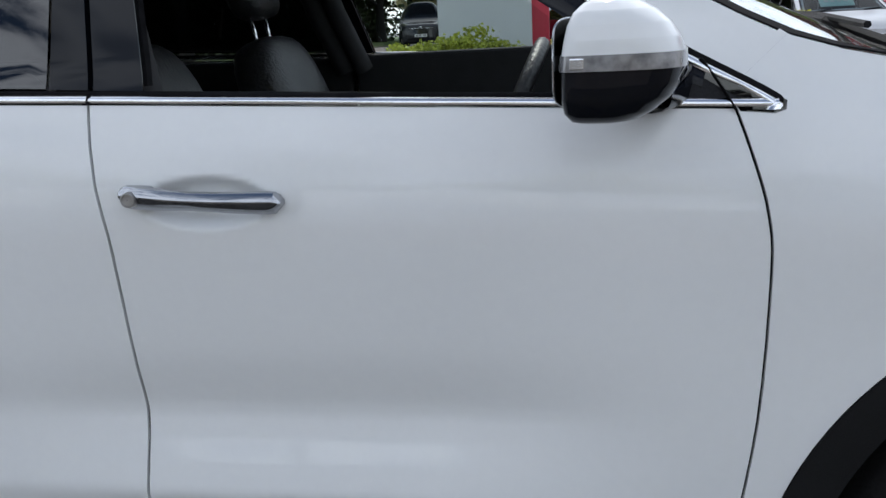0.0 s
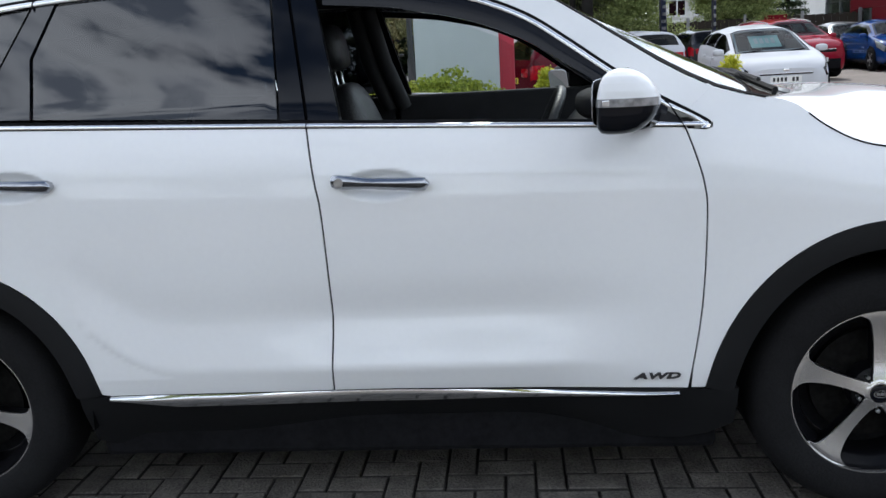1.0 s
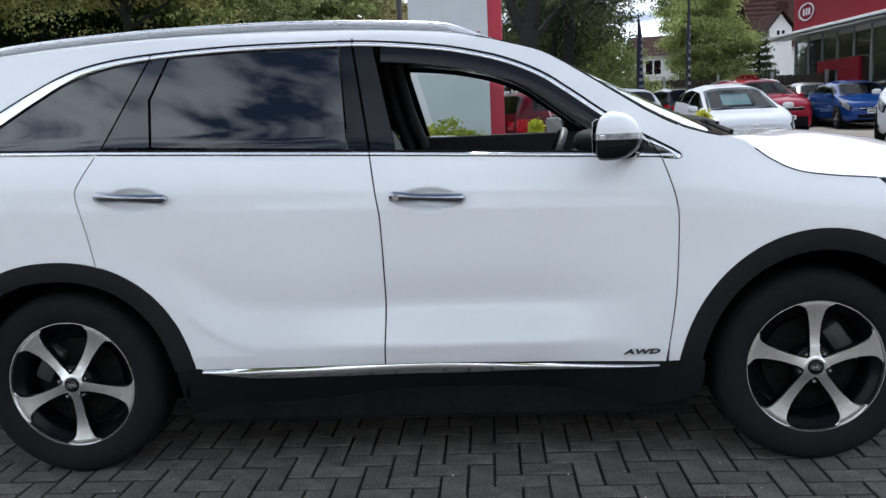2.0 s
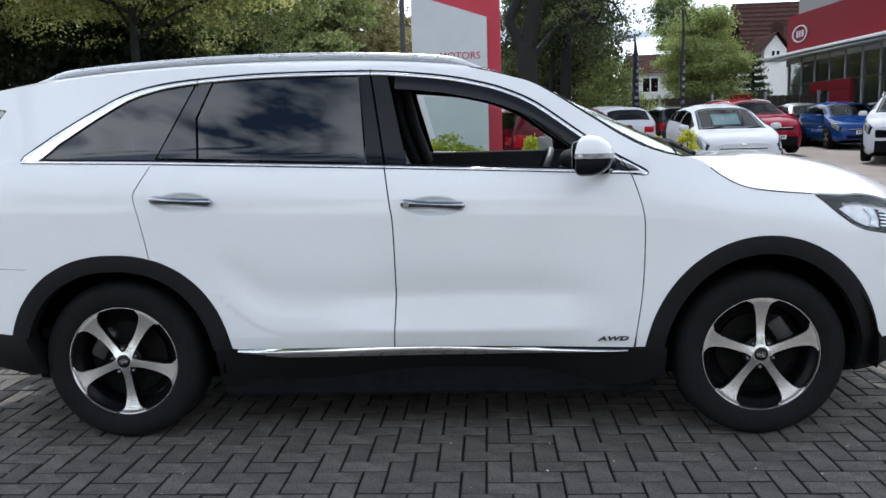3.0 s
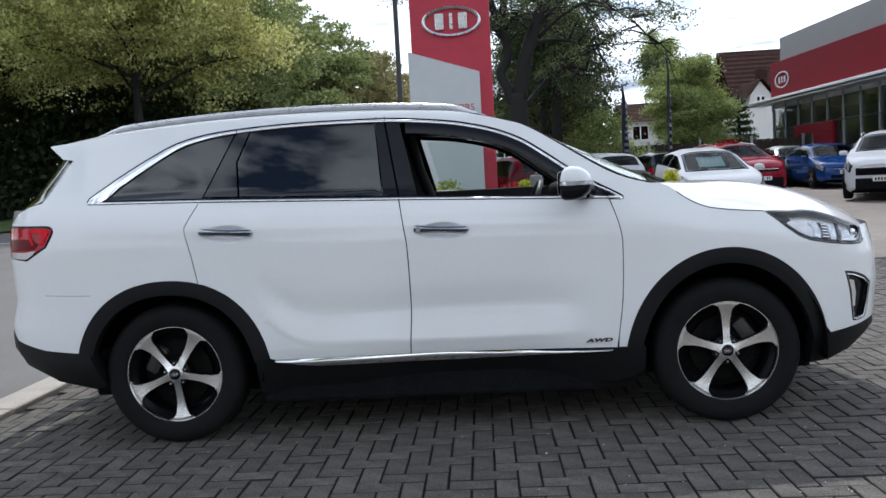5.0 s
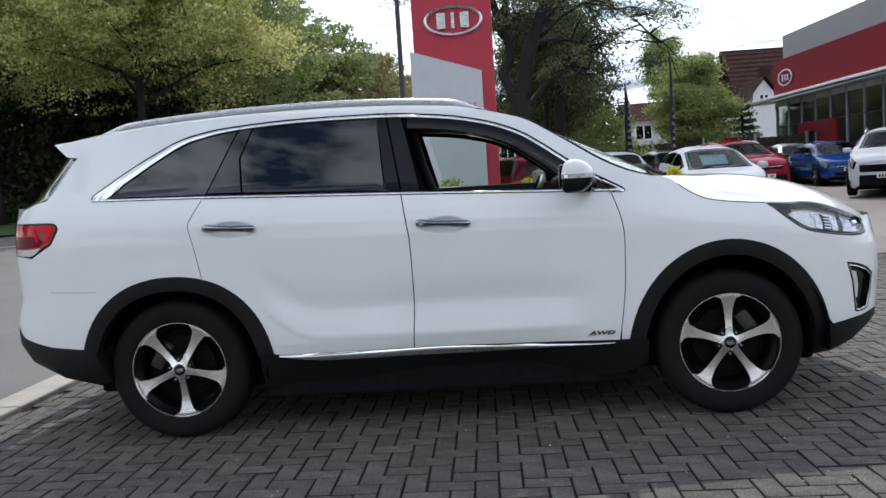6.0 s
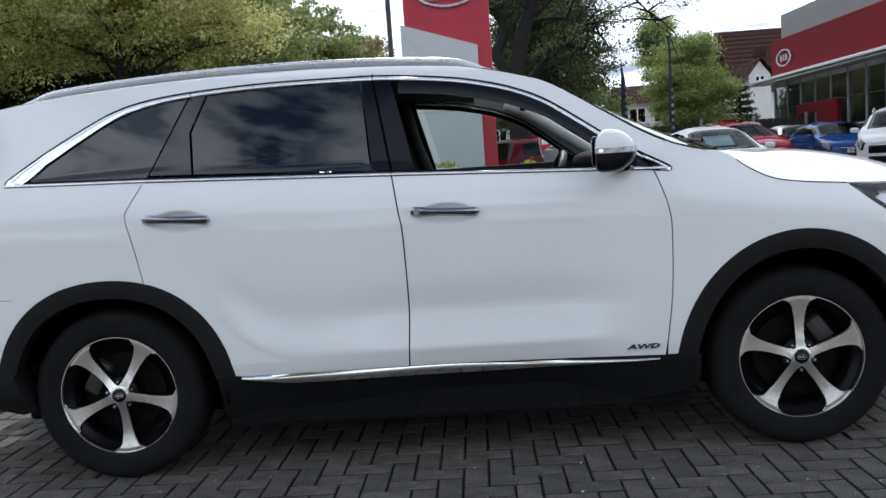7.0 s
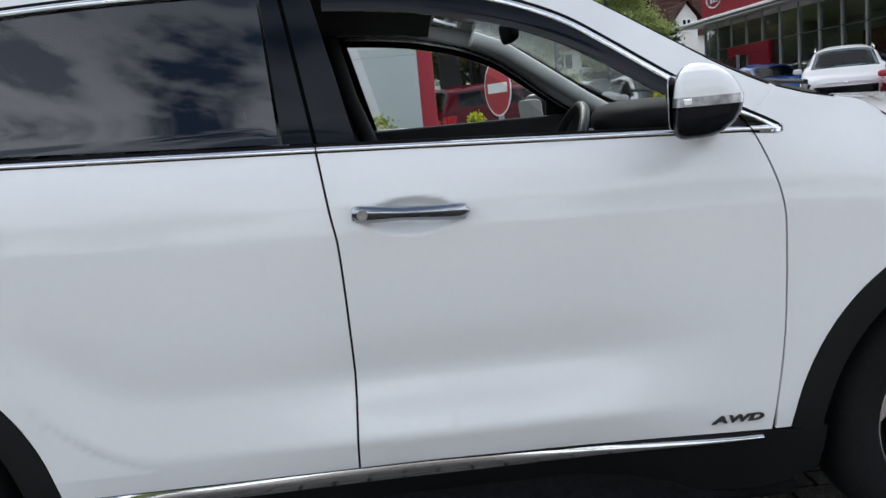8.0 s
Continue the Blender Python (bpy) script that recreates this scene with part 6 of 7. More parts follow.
# ---------- houses ----------
def house(m, w, d, eave, ridge, gable_front, label, chimney=True):
    e = thing("house", m, label, "house")
    part("wall", boxed(-w / 2, w / 2, 0, d, -0.3, eave, 0.0), M_RENDERWALL, e)
    if gable_front:
        tri = [(-w / 2, eave), (w / 2, eave), (0, ridge)]
        bm = bmesh.new()
        f = bm.faces.new([bm.verts.new((x, 0.0, z)) for x, z in tri])
        r = bmesh.ops.extrude_face_region(bm, geom=[f])
        bmesh.ops.translate(bm, vec=(0, d, 0), verts=[v for v in r["geom"] if isinstance(v, bmesh.types.BMVert)])
        bmesh.ops.recalc_face_normals(bm, faces=bm.faces)
        part("gable", bm, M_RENDERWALL, e)
        slopes = ((Vector((-w / 2 - 0.3, -0.3, eave - 0.2)), Vector((0, -0.3, ridge + 0.12)), Vector((0, d + 0.6, 0))), (Vector((w / 2 + 0.3, -0.3, eave - 0.2)), Vector((0, -0.3, ridge + 0.12)), Vector((0, d + 0.6, 0))))
    else:
        slopes = ((Vector((-w / 2 - 0.3, -0.35, eave - 0.2)), Vector((-w / 2 - 0.3, d / 2, ridge)), Vector((w + 0.6, 0, 0))), (Vector((-w / 2 - 0.3, d + 0.35, eave - 0.2)), Vector((-w / 2 - 0.3, d / 2, ridge)), Vector((w + 0.6, 0, 0))))
    for a, b, run in slopes:
        bm = bmesh.new()
        n = 14
        for k in range(n):
            p, q = a.lerp(b, k / n), a.lerp(b, (k + 1.15) / n)
            nn = run.cross(b - a).normalized()
            nn = nn if nn.z > 0 else -nn
            low, up = (bm.verts.new(p + nn * 0.05), bm.verts.new(p + run + nn * 0.05)), (bm.verts.new(q + run + nn * 0.01), bm.verts.new(q + nn * 0.01))
            bm.faces.new((*low, *up))
            if k:
                bm.faces.new((last[1], last[0], low[1], low[0]))
            last = up
        part("roof_slope", bm, M_TILE, e)
    def win(x, z, ww, hh):
        f = part("window", boxed(x - ww / 2, x + ww / 2, -0.03, 0.05, z, z + hh, 0.0), M_SIGNWHITE, e)
        for s in (-1, 1):
            part("pane", boxed(x + s * ww / 4 - ww / 4 + 0.05, x + s * ww / 4 + ww / 4 - 0.05, -0.04, -0.02, z + 0.06, z + hh - 0.06), M_BLACKGLOSS, f)
        part("sill", boxed(x - ww / 2 - 0.05, x + ww / 2 + 0.05, -0.1, 0.0, z - 0.06, z), M_SIGNWHITE, f)
    if gable_front:
        win(0, eave - 0.75, min(1.1, 0.42 * w), min(1.2, 0.55 * w))
        win(-w / 4, 1.0, min(1.3, 0.4 * w), 1.1)
    else:
        for k in range(3):
            win(-w / 2 + w * (k + 0.5) / 3, eave - 1.5, 1.2, 1.1)
    if chimney:
        part("chimney", boxed(w / 4, w / 4 + 0.6, d / 2 - 0.3, d / 2 + 0.3, eave, ridge + 0.9, 0.02), M_TILE, e)
    return e


house(pose(17.4, 47, rise(47), 0, 0, 0), 1.3, 3.4, 4.9, 5.75, True, "white rendered house with a steep gable")
house(pose(20.5, 50.6, rise(50)), 6.4, 8.0, 4.2, 8.6, False, "white house under a tall brown tiled roof", False)
house(pose(14.0, 58, rise(58)), 5.4, 7.0, 4.5, 6.0, False, "low white house under a brown tiled roof beyond the fence")
house(pose(5.0, 66, rise(66)), 8.5, 7.0, 4.0, 6.0, False, "white house half hidden by trees")

# ---------- showroom ----------
zb = rise(32)
show = thing("showroom_building", pose(13.66, 34.2, zb, 0, 0, 3.5), "car showroom with a red fascia, pale canopy and tall glass front", "building")
y0, y1 = -19.0, 0.0
ze = 4.06 - zb
part("rear_wall", boxed(6.0, 6.3, y0, y1, -0.4, ze + 1.9), M_INSIDE, show)
part("end_wall", boxed(0.12, 6.0, y1 - 0.2, y1, -0.4, ze), M_INSIDE, show)
part("side_wall", boxed(0.0, 6.0, y0, y0 + 0.2, -0.4, ze), M_INSIDE, show)
part("floor_slab", boxed(-0.1, 6.3, y0, y1, -0.5, 0.02), M_KERB, show)
part("ceiling_slab", boxed(0.0, 6.3, y0, y1, ze - 0.25, ze), M_INSIDE, show)
part("fascia", boxed(-0.08, 6.3, y0, y1 + 0.1, ze + 0.12, ze + 1.80, 0.01), M_FASCIA, show, "red fascia band")
part("parapet", boxed(0.25, 6.3, y0, y1 - 0.2, ze + 1.804, ze + 2.9, 0.01), M_PARAPET, show)
cano = part("canopy", boxed(-0.95, 0.0, y0, y1 + 0.9, ze + 0.02, ze + 0.08, 0.01), M_PALE, show, "pale metal canopy")
part("canopy_edge", boxed(-1.0, -0.95, y0, y1 + 0.9, ze + 0.0, ze + 0.11, 0.02), M_SIGNWHITE, cano)
for k in range(3):
    part("louvre", boxed(-0.85 + 0.28 * k, -0.76 + 0.28 * k, y0, y1 + 0.8, ze - 0.10, ze - 0.03), M_PALE, cano)
ny = 15
for k in range(ny + 1):
    y = y0 + (y1 - y0) * k / ny
    part("mullion", boxed(-0.05, 0.1, y - 0.03, y + 0.03, 0, ze), M_MULLION, show)
for z in (1.05, 2.3):
    part("transom", boxed(-0.04, 0.07, y0, y1, z - 0.02, z + 0.02), M_DARKMETAL, show)
for k in range(ny):
    ya, yb = y0 + (y1 - y0) * k / ny + 0.04, y0 + (y1 - y0) * (k + 1) / ny - 0.04
    for a, b in ((0.03, 1.02), (1.08, 2.27), (2.33, ze - 0.26)):
        part("pane", boxed(0.0, 0.012, ya, yb, a, b), M_SHOPGLASS, show)
for k in range(5):
    part("desk", boxed(1.6, 2.6, -3.2 - 3.4 * k, -1.8 - 3.4 * k, 0.02, 1.05, 0.03), M_PALE, show)
    part("display_wall", boxed(4.2, 4.35, -3.6 - 3.4 * k, -1.4 - 3.4 * k, 0.02, 2.4, 0.01), (M_FASCIA if k % 2 else M_SIGNWHITE), show)
portal = part("entrance_portal", boxed(-0.14, 0.0, -2.75, -2.35, 0, 1.9, 0.02), M_FASCIA, show, "red entrance portal")
part("portal_leg", boxed(-0.14, 0.0, -5.7, -4.1, 0, 1.9, 0.02), M_FASCIA, portal)
part("portal_head", boxed(-0.14, 0.0, -5.7, -2.35, 1.903, 2.3, 0.02), M_FASCIA, portal)
ob = part("emblem_ring", loft([[(0.0 if j in (0, 4) else -0.05, 0.72 * f * math.cos(2 * math.pi * k / 32), 0.36 * f * math.sin(2 * math.pi * k / 32)) for j, f in enumerate((1, 1, 0.93, 0.86, 0.86))] for k in range(33)]), M_SATIN, show, "silver oval emblem")
ob.matrix_basis = pose(-0.085, -1.2, ze + 0.95)
for dy in (-0.26, 0, 0.26):
    part("emblem_bar", boxed(-0.04, 0.0, dy - 0.06, dy + 0.06, -0.14, 0.14), M_SATIN, ob)
board = thing("notice_board", pose(10.3, 30.0, rise(30)), "small red notice board by the fence", "sign")
part("panel", boxed(-0.4, 0.4, -0.03, 0.03, 1.1, 1.85, 0.01), M_FASCIA, board)
for x in (-0.35, 0.35):
    part("leg", boxed(x - 0.03, x + 0.03, -0.03, 0.03, 0, 1.1), M_MULLION, board)


# ---------- parked cars ----------
def small_wheel(parent, x, y, r, side, rim):
    e = new("wheel")
    e.parent = parent
    e.matrix_basis = pose(x, y, r) @ (Matrix.Identity(4) if side < 0 else pose(0, 0, 0, 0, 0, 180))
    part("tyre", revolve([(r * 0.64, 0.19), (r * 0.9, 0.21), (r, 0.18), (r, 0.03), (r * 0.95, 0.004), (r * 0.8, -0.004), (r * 0.66, 0.004), (r * 0.64, 0.02)], 28, closed=True), M_TYRE, e, smooth=True, angle=50)
    part("rim", revolve([(0.001, 0.06), (r * 0.55, 0.07), (r * 0.62, 0.015), (r * 0.66, 0.008), (r * 0.66, 0.05)], 28), M_RIMBLACK, e, smooth=True, angle=40)
    for k in range(5):
        a = 90 + 72 * k
        bm = loft([[(rr * r, 0.012, -w * r), (rr * r, 0.006, 0), (rr * r, 0.012, w * r)] for rr, w in ((0.05, 0.09), (0.3, 0.07), (0.62, 0.13))])
        bmesh.ops.transform(bm, matrix=pose(0, 0, 0, 0, a, 0), verts=bm.verts)
        bmesh.ops.solidify(bm, geom=bm.faces[:], thickness=0.01)
        part("spoke", bm, rim, e)
    return e


M_CARLAMP = mat("headlamp_glass", (0.34, 0.36, 0.38), 0.12, 0.4, vary=0.5, scale=18, coat=1.0)


def parked_car(m, label, L, W, H, paint, hood=0.78, cowl_z=0.98, belt=(0.93, 1.0), ws=(0.14, 0.50), rw=(-0.95, -0.72), tail_z=0.98, wheel_r=0.32, rails=False, dark_low=0.12, category="car", splits=(-0.08, -0.50), side_end=-0.80, wheels_at=(0.64, -0.60), grille=0.06, grille_w=0.27, chrome=True):
    """A parked car from its sizes; places along it are shares of half its length."""
    e = thing("car", m, label, category, "parked cars")
    h2 = L / 2
    fine = np.linspace(-1, 1, 801)

    def smoothed(px, pz, blur):
        v = np.interp(fine, px, pz)
        k = np.exp(-0.5 * (np.arange(-40, 41) / blur) ** 2)
        return np.convolve(np.pad(v, 40, mode="edge"), k / k.sum(), mode="valid")
    mid = (rw[1] + ws[0]) / 2
    t_top = smoothed((-1.0, -0.985, rw[0], rw[1], mid, ws[0], ws[1], 0.80, 0.92, 0.98, 1.0), (tail_z * 0.88, tail_z * 0.98, tail_z + 0.03, H - 0.05, H + 0.01, H - 0.06, cowl_z, hood + 0.05, hood - 0.01, hood - 0.08, hood - 0.16), 9)
    t_belt = smoothed((-1, -0.7, ws[1], 0.85, 1), (belt[1], belt[1], belt[0], hood - 0.07, hood - 0.25), 14)
    t_low = smoothed((-1, -0.9, 0.9, 1), (0.34, 0.21, 0.19, 0.27), 6)

    def surf(s, u, side, proud=0.0):
        t, b, low = (float(np.interp(s, fine, v)) for v in (t_top, t_belt, t_low))
        b = min(b, t - 0.02)
        a = abs(s)
        pl = 1 - (0.20 if s > 0 else 0.12) * max(0, (a - 0.55) / 0.45) ** 2.6 - 0.10 * max(0, (a - 0.94) / 0.06) ** 2
        full = W / 2 * pl
        side_y = np.interp((0, 0.06, 0.15, 0.36, 0.62, 0.80, 1.0), (0, 0.06, 0.15, 0.36, 0.62, 0.80, 1.0), (0.88, 0.95, 0.98, 1.0, 0.99, 0.992, 0.955))
        if u <= 1:
            y, z = full * float(np.interp(u, (0, 0.06, 0.15, 0.36, 0.62, 0.80, 1.0), side_y)), low + (b - low) * u
            ny, nz = 1.0, 0.0
        else:
            f = math.radians(90 * (u - 1))
            e1 = 0.52
            z = b + (t - b) * math.sin(f) ** e1
            y = max(0.0, math.cos(f)) ** e1 * (full * 0.955 - 0.40 * (z - b))
            ny, nz = math.cos(f), math.sin(f)
        return (s * h2, side * (y + proud * ny), z + proud * nz)

    def patch(name, s0, s1, u0, u1, side, material, proud=0.004, n=(8, 6), parent=None, ring=0.0, both=False, slope=(0.0, 0.0)):
        """A piece laid on the body between two places along it and two up its section; ring keeps only the border."""
        fs = [0.0, ring, *np.linspace(ring, 1 - ring, n[0])[1:-1], 1 - ring, 1.0] if ring else list(np.linspace(0, 1, n[0]))
        fu = [0.0, ring, *np.linspace(ring, 1 - ring, n[1])[1:-1], 1 - ring, 1.0] if ring else list(np.linspace(0, 1, n[1]))
        us = [(u0 + (u1 - u0) * f, side, f) for f in fu]
        if both:
            us = [(u0 + (2 - u0) * f, -1, f) for f in np.linspace(0, 1, n[1])] + [(u0 + (2 - u0) * f, 1, f) for f in np.linspace(1, 0, n[1])[1:]]
            if ring:
                us = [(u0, -1, 0), (u0 + 0.05, -1, 0.1)] + us[1:-1] + [(u0 + 0.05, 1, 0.1), (u0, 1, 0)]
        rows = [[surf(s0 + slope[0] * fv + (s1 + slope[1] * fv - s0 - slope[0] * fv) * f, u, sd, proud) for u, sd, fv in us] for f in fs]
        if ring:
            inner = loft([r[1:-1] for r in rows[1:-1]])
            outer = loft(rows)
            ni, nj = len(rows) - 1, len(rows[0]) - 1
            outer.faces.ensure_lookup_table()
            bmesh.ops.delete(outer, geom=[outer.faces[i * nj + j] for i in range(1, ni - 1) for j in range(1, nj - 1)], context="FACES")
            pieces = ((inner, name, material), (outer, "window_seal", M_BLACKGLOSS))
        else:
            pieces = ((loft(rows), name, material),)
        first = None
        for bm, nm, mm in pieces:
            bmesh.ops.recalc_face_normals(bm, faces=bm.faces)
            if sum(f.normal.dot(f.calc_center_median() - Vector((f.calc_center_median().x * 0.8, 0, 0.6))) for f in bm.faces) < 0:
                bmesh.ops.reverse_faces(bm, faces=bm.faces)
            ob = part(nm, bm, mm, first or parent or e, smooth=True, angle=40)
            first = first or ob
        return first

    # windows: (s0, s1, u0, u1) on each side, windscreen and rear window across
    edges = [ws[1] - 0.10, *splits, side_end]
    sides = [(edges[k + 1] + (0.012 if k + 1 < len(edges) - 1 else 0), edges[k] - (0.012 if k else 0)) for k in range(len(edges) - 1)]
    W_U0, W_U1, S_U = 1.03, 1.40, 1.52
    holes = [(a + 0.02, b - 0.02, W_U0 + 0.04, W_U1 - 0.06) for a, b in sides] + [(ws[0] + 0.045, ws[1] - 0.05, S_U + 0.08, 2.0), (rw[0] + 0.04, rw[1] - 0.03, S_U + 0.08, 2.0)]
    ss = np.unique(np.round(np.concatenate([np.linspace(-1, -0.88, 9), np.linspace(-0.88, 0.88, 70), np.linspace(0.88, 1, 10)]), 4))
    half_u = [0, 0.03, 0.06, 0.15, 0.25, 0.36, 0.5, 0.62, 0.72, 0.80, 0.9, 1.0, 1.01, 1.03, 1.07, 1.14, 1.22, 1.3, 1.37, 1.43, 1.5, 1.56, 1.62, 1.7, 1.8, 1.9, 2.0]
    ring_u = [(u, -1) for u in half_u] + [(u, 1) for u in half_u[::-1][1:]]
    verts = [surf(float(s), u, sd) for s in ss for u, sd in ring_u]
    n = len(ring_u)
    faces = []
    for i in range(len(ss) - 1):
        sm = (ss[i] + ss[i + 1]) / 2
        for j in range(n - 1):
            um = (ring_u[j][0] + ring_u[j + 1][0]) / 2
            if not any(a < sm < b and c < um < d for a, b, c, d in holes):
                faces.append((i * n + j, i * n + j + 1, (i + 1) * n + j + 1, (i + 1) * n + j))
    faces += [tuple(range(n)), tuple(range((len(ss) - 1) * n, len(ss) * n))]
    bm = bmesh.new()
    bv = [bm.verts.new(v) for v in verts]
    for f in faces:
        bm.faces.new([bv[k] for k in f])
    bmesh.ops.remove_doubles(bm, verts=bm.verts, dist=1e-5)
    bmesh.ops.recalc_face_normals(bm, faces=bm.faces)
    body = part("body", bm, paint, e, smooth=True, angle=42)
    for side in (-1, 1):
        for k, (a, b) in enumerate(sides):
            patch("side_window", a, b, W_U0, W_U1, side, M_DARKGLASS, ring=0.07, n=(6, 6), slope=(0.03 if k == len(sides) - 1 else 0, -0.02 if k == 0 else 0))
        patch("lower_trim", -0.93, 0.90, 0.0, dark_low, side, M_CLAD, n=(24, 4))
        patch("headlamp", 0.80, 0.975, 0.80, 1.14, side, M_CARLAMP, proud=0.006, slope=(-0.15, 0.0), ring=0.09)
        part("rear_lamp", boxed(-h2 - 0.012, -h2 + 0.10, min(side * 0.22 * W, side * 0.39 * W), max(side * 0.22 * W, side * 0.39 * W), tail_z - 0.25, tail_z - 0.07, 0.04), M_REDLENS, e, smooth=True, angle=40)
        patch("tail_lamp", -0.985, -0.90, 0.58, 0.93, side, M_REDLENS, proud=0.006, slope=(0, 0.05))
        for x in (ws[1] - 0.03, splits[0], splits[1]):
            patch("door_gap", x - 0.002, x + 0.002, dark_low, 1.02, side, M_UNDER, proud=0.001, n=(2, 8))
        for x in wheels_at:
            ang = [(x * h2 + (wheel_r + 0.05) * math.cos(t), (wheel_r + 0.05) * math.sin(t)) for t in np.linspace(-0.4, math.pi + 0.4, 24)]
            bm = bmesh.new()
            ym = abs(surf(x, 0.36, 1)[1])
            f = bm.faces.new([bm.verts.new((a, side * (ym + 0.002), wheel_r + b)) for a, b in ang])
            r = bmesh.ops.extrude_face_region(bm, geom=[f])
            bmesh.ops.translate(bm, vec=(0, -side * 0.14, 0), verts=[v for v in r["geom"] if isinstance(v, bmesh.types.BMVert)])
            bmesh.ops.recalc_face_normals(bm, faces=bm.faces)
            part("wheel_arch", bm, M_UNDER, e)
            small_wheel(e, x * h2, side * (ym + 0.010), wheel_r, side, M_SATIN)
        bm = superegg(0.075, 0.10, 0.062, 0.7, 0.7)
        q = surf(ws[1] - 0.12, 1.0, side)
        bmesh.ops.transform(bm, matrix=pose(q[0], q[1] + side * 0.10, q[2] + 0.06), verts=bm.verts)
        box(bm, q[0] - 0.03, q[0] + 0.03, q[1] - 0.05, q[1] + 0.05, q[2], q[2] + 0.03)
        part("door_mirror", bm, paint, e, smooth=True, angle=50)
        for x in (splits[0] + 0.07, splits[1] + 0.09):
            q = surf(x, 0.86, side)
            part("door_handle", boxed(q[0] - 0.09, q[0] + 0.09, q[1] - 0.018, q[1] + 0.018, q[2] - 0.013, q[2] + 0.013, 0.006), paint, e)
        if rails:
            bm = bmesh.new()
            tube(bm, [(x * h2, side * 0.335 * W, float(np.interp(x, fine, t_top)) + d) for x, d in ((rw[1] + 0.06, -0.07), (rw[1] + 0.16, -0.035), (mid, -0.02), (ws[0] - 0.16, -0.035), (ws[0] - 0.06, -0.07))], 0.016, 8)
            part("roof_rail", bm, M_SATIN, e, smooth=True)
        part("fog_lamp", boxed(0.93 * h2, 0.985 * h2, min(side * 0.30 * W, side * 0.36 * W), max(side * 0.30 * W, side * 0.36 * W), 0.36, 0.43, 0.015), M_CLEARLENS, e)
    patch("windscreen", ws[0] + 0.015, ws[1] - 0.015, S_U, 2.0, 1, M_CARSCREEN, ring=0.05, both=True, n=(8, 7))
    patch("rear_window", rw[0] + 0.015, rw[1] - 0.01, S_U, 2.0, 1, M_DARKGLASS, ring=0.06, both=True, n=(6, 7))
    for side, a in ((-1, 0.62), (1, 0.30)):
        bm = bmesh.new()
        p0, p1 = surf(ws[1] - 0.02, 1.9 if side > 0 else 1.72, side, 0.012), surf(ws[1] - 0.05, 1.62 if side > 0 else 1.97, side, 0.012)
        tube(bm, [p0, p1], [0.010, 0.006], 5)
        part("wiper", bm, M_UNDER, e)
        patch("bonnet_gap", ws[1] + 0.01, 0.86, 1.20, 1.215, side, M_UNDER, proud=0.001, n=(12, 2))
    nose, back = h2, -h2
    part("badge", boxed(nose - 0.01, nose + 0.012, -0.05, 0.05, hood - 0.175, hood - 0.135, 0.01), M_CHROME, e)
    gz = hood - 0.20
    gr = part("grille", boxed(nose - 0.03, nose + 0.008, -grille_w * W, grille_w * W, gz - grille, gz, 0.03), M_BLACKGLOSS, e)
    if chrome:
        part("grille_trim", boxed(nose + 0.004, nose + 0.014, -0.26 * W, 0.26 * W, gz - 0.016, gz - 0.004, 0.004), M_CHROME, gr)
    part("lower_grille", boxed(nose - 0.03, nose + 0.006, -(0.34 if dark_low > 0.2 else 0.30) * W, (0.34 if dark_low > 0.2 else 0.30) * W, 0.25 if dark_low > 0.2 else 0.29, 0.52 if dark_low > 0.2 else 0.41, 0.02), M_UNDER, e)
    pl = part("number_plate", boxed(nose, nose + 0.014, -0.26, 0.26, 0.44, 0.55, 0.003), M_PLATE_W, e)
    pr = part("number_plate", boxed(back - 0.014, back, -0.26, 0.26, 0.62, 0.73, 0.003), M_PLATE_Y, e)
    for k in (0, 1, 2, 3, 5, 6):
        y = -0.22 + 0.064 * k
        part("plate_bar", boxed(nose + 0.013, nose + 0.016, y, y + 0.04, 0.46, 0.53), M_INK, pl)
        part("plate_bar", boxed(back - 0.016, back - 0.013, y, y + 0.04, 0.64, 0.71), M_INK, pr)
    part("underside", boxed(-0.88 * h2, 0.88 * h2, -0.40 * W, 0.40 * W, 0.16, 0.45), M_UNDER, e)
    # dark cabin with dashboard and seats
    part("cabin", boxed(rw[0] * h2 + 0.15, (ws[1] - 0.1) * h2, -0.40 * W, 0.40 * W, 0.45, belt[0] - 0.10), M_LINERDARK, e)
    part("dashboard", boxed((ws[1] - 0.26) * h2, (ws[1] - 0.06) * h2, -0.40 * W, 0.40 * W, 0.6, belt[0] + 0.0, 0.03), M_LINERDARK, e)
    for x in (-0.06, -0.50):
        for s in (-1, 1):
            bm = superegg(0.09, 0.22, 0.36, 0.5, 0.5)
            bmesh.ops.transform(bm, matrix=pose(x * h2, s * 0.2 * W, 0.90, 0, -14), verts=bm.verts)
            part("seat", bm, M_LEATHER, e, smooth=True)
    return e


M_DARKGLASS = glass("car_glass", (0.06, 0.07, 0.075), -0.1, 0.5)
M_CARSCREEN = glass("car_windscreen", (0.40, 0.46, 0.48), 0.0, 0.42)
P_WHITE = mat("car_white", (0.50, 0.515, 0.54), 0.5, vary=0.02, coat=0.5, spec=0.0)
P_RED = mat("car_red", (0.25, 0.009, 0.025), 0.5, vary=0.05, coat=0.6, spec=0.0)
P_MAROON = mat("car_crimson", (0.30, 0.012, 0.03), 0.5, vary=0.05, coat=1.0, spec=0.0)
P_DEEPRED = mat("car_deep_red", (0.075, 0.003, 0.008), 0.5, vary=0.05, coat=0.35, spec=0.0)
P_BLUE = mat("car_blue", (0.008, 0.045, 0.19), 0.5, vary=0.05, coat=1.0, spec=0.0)
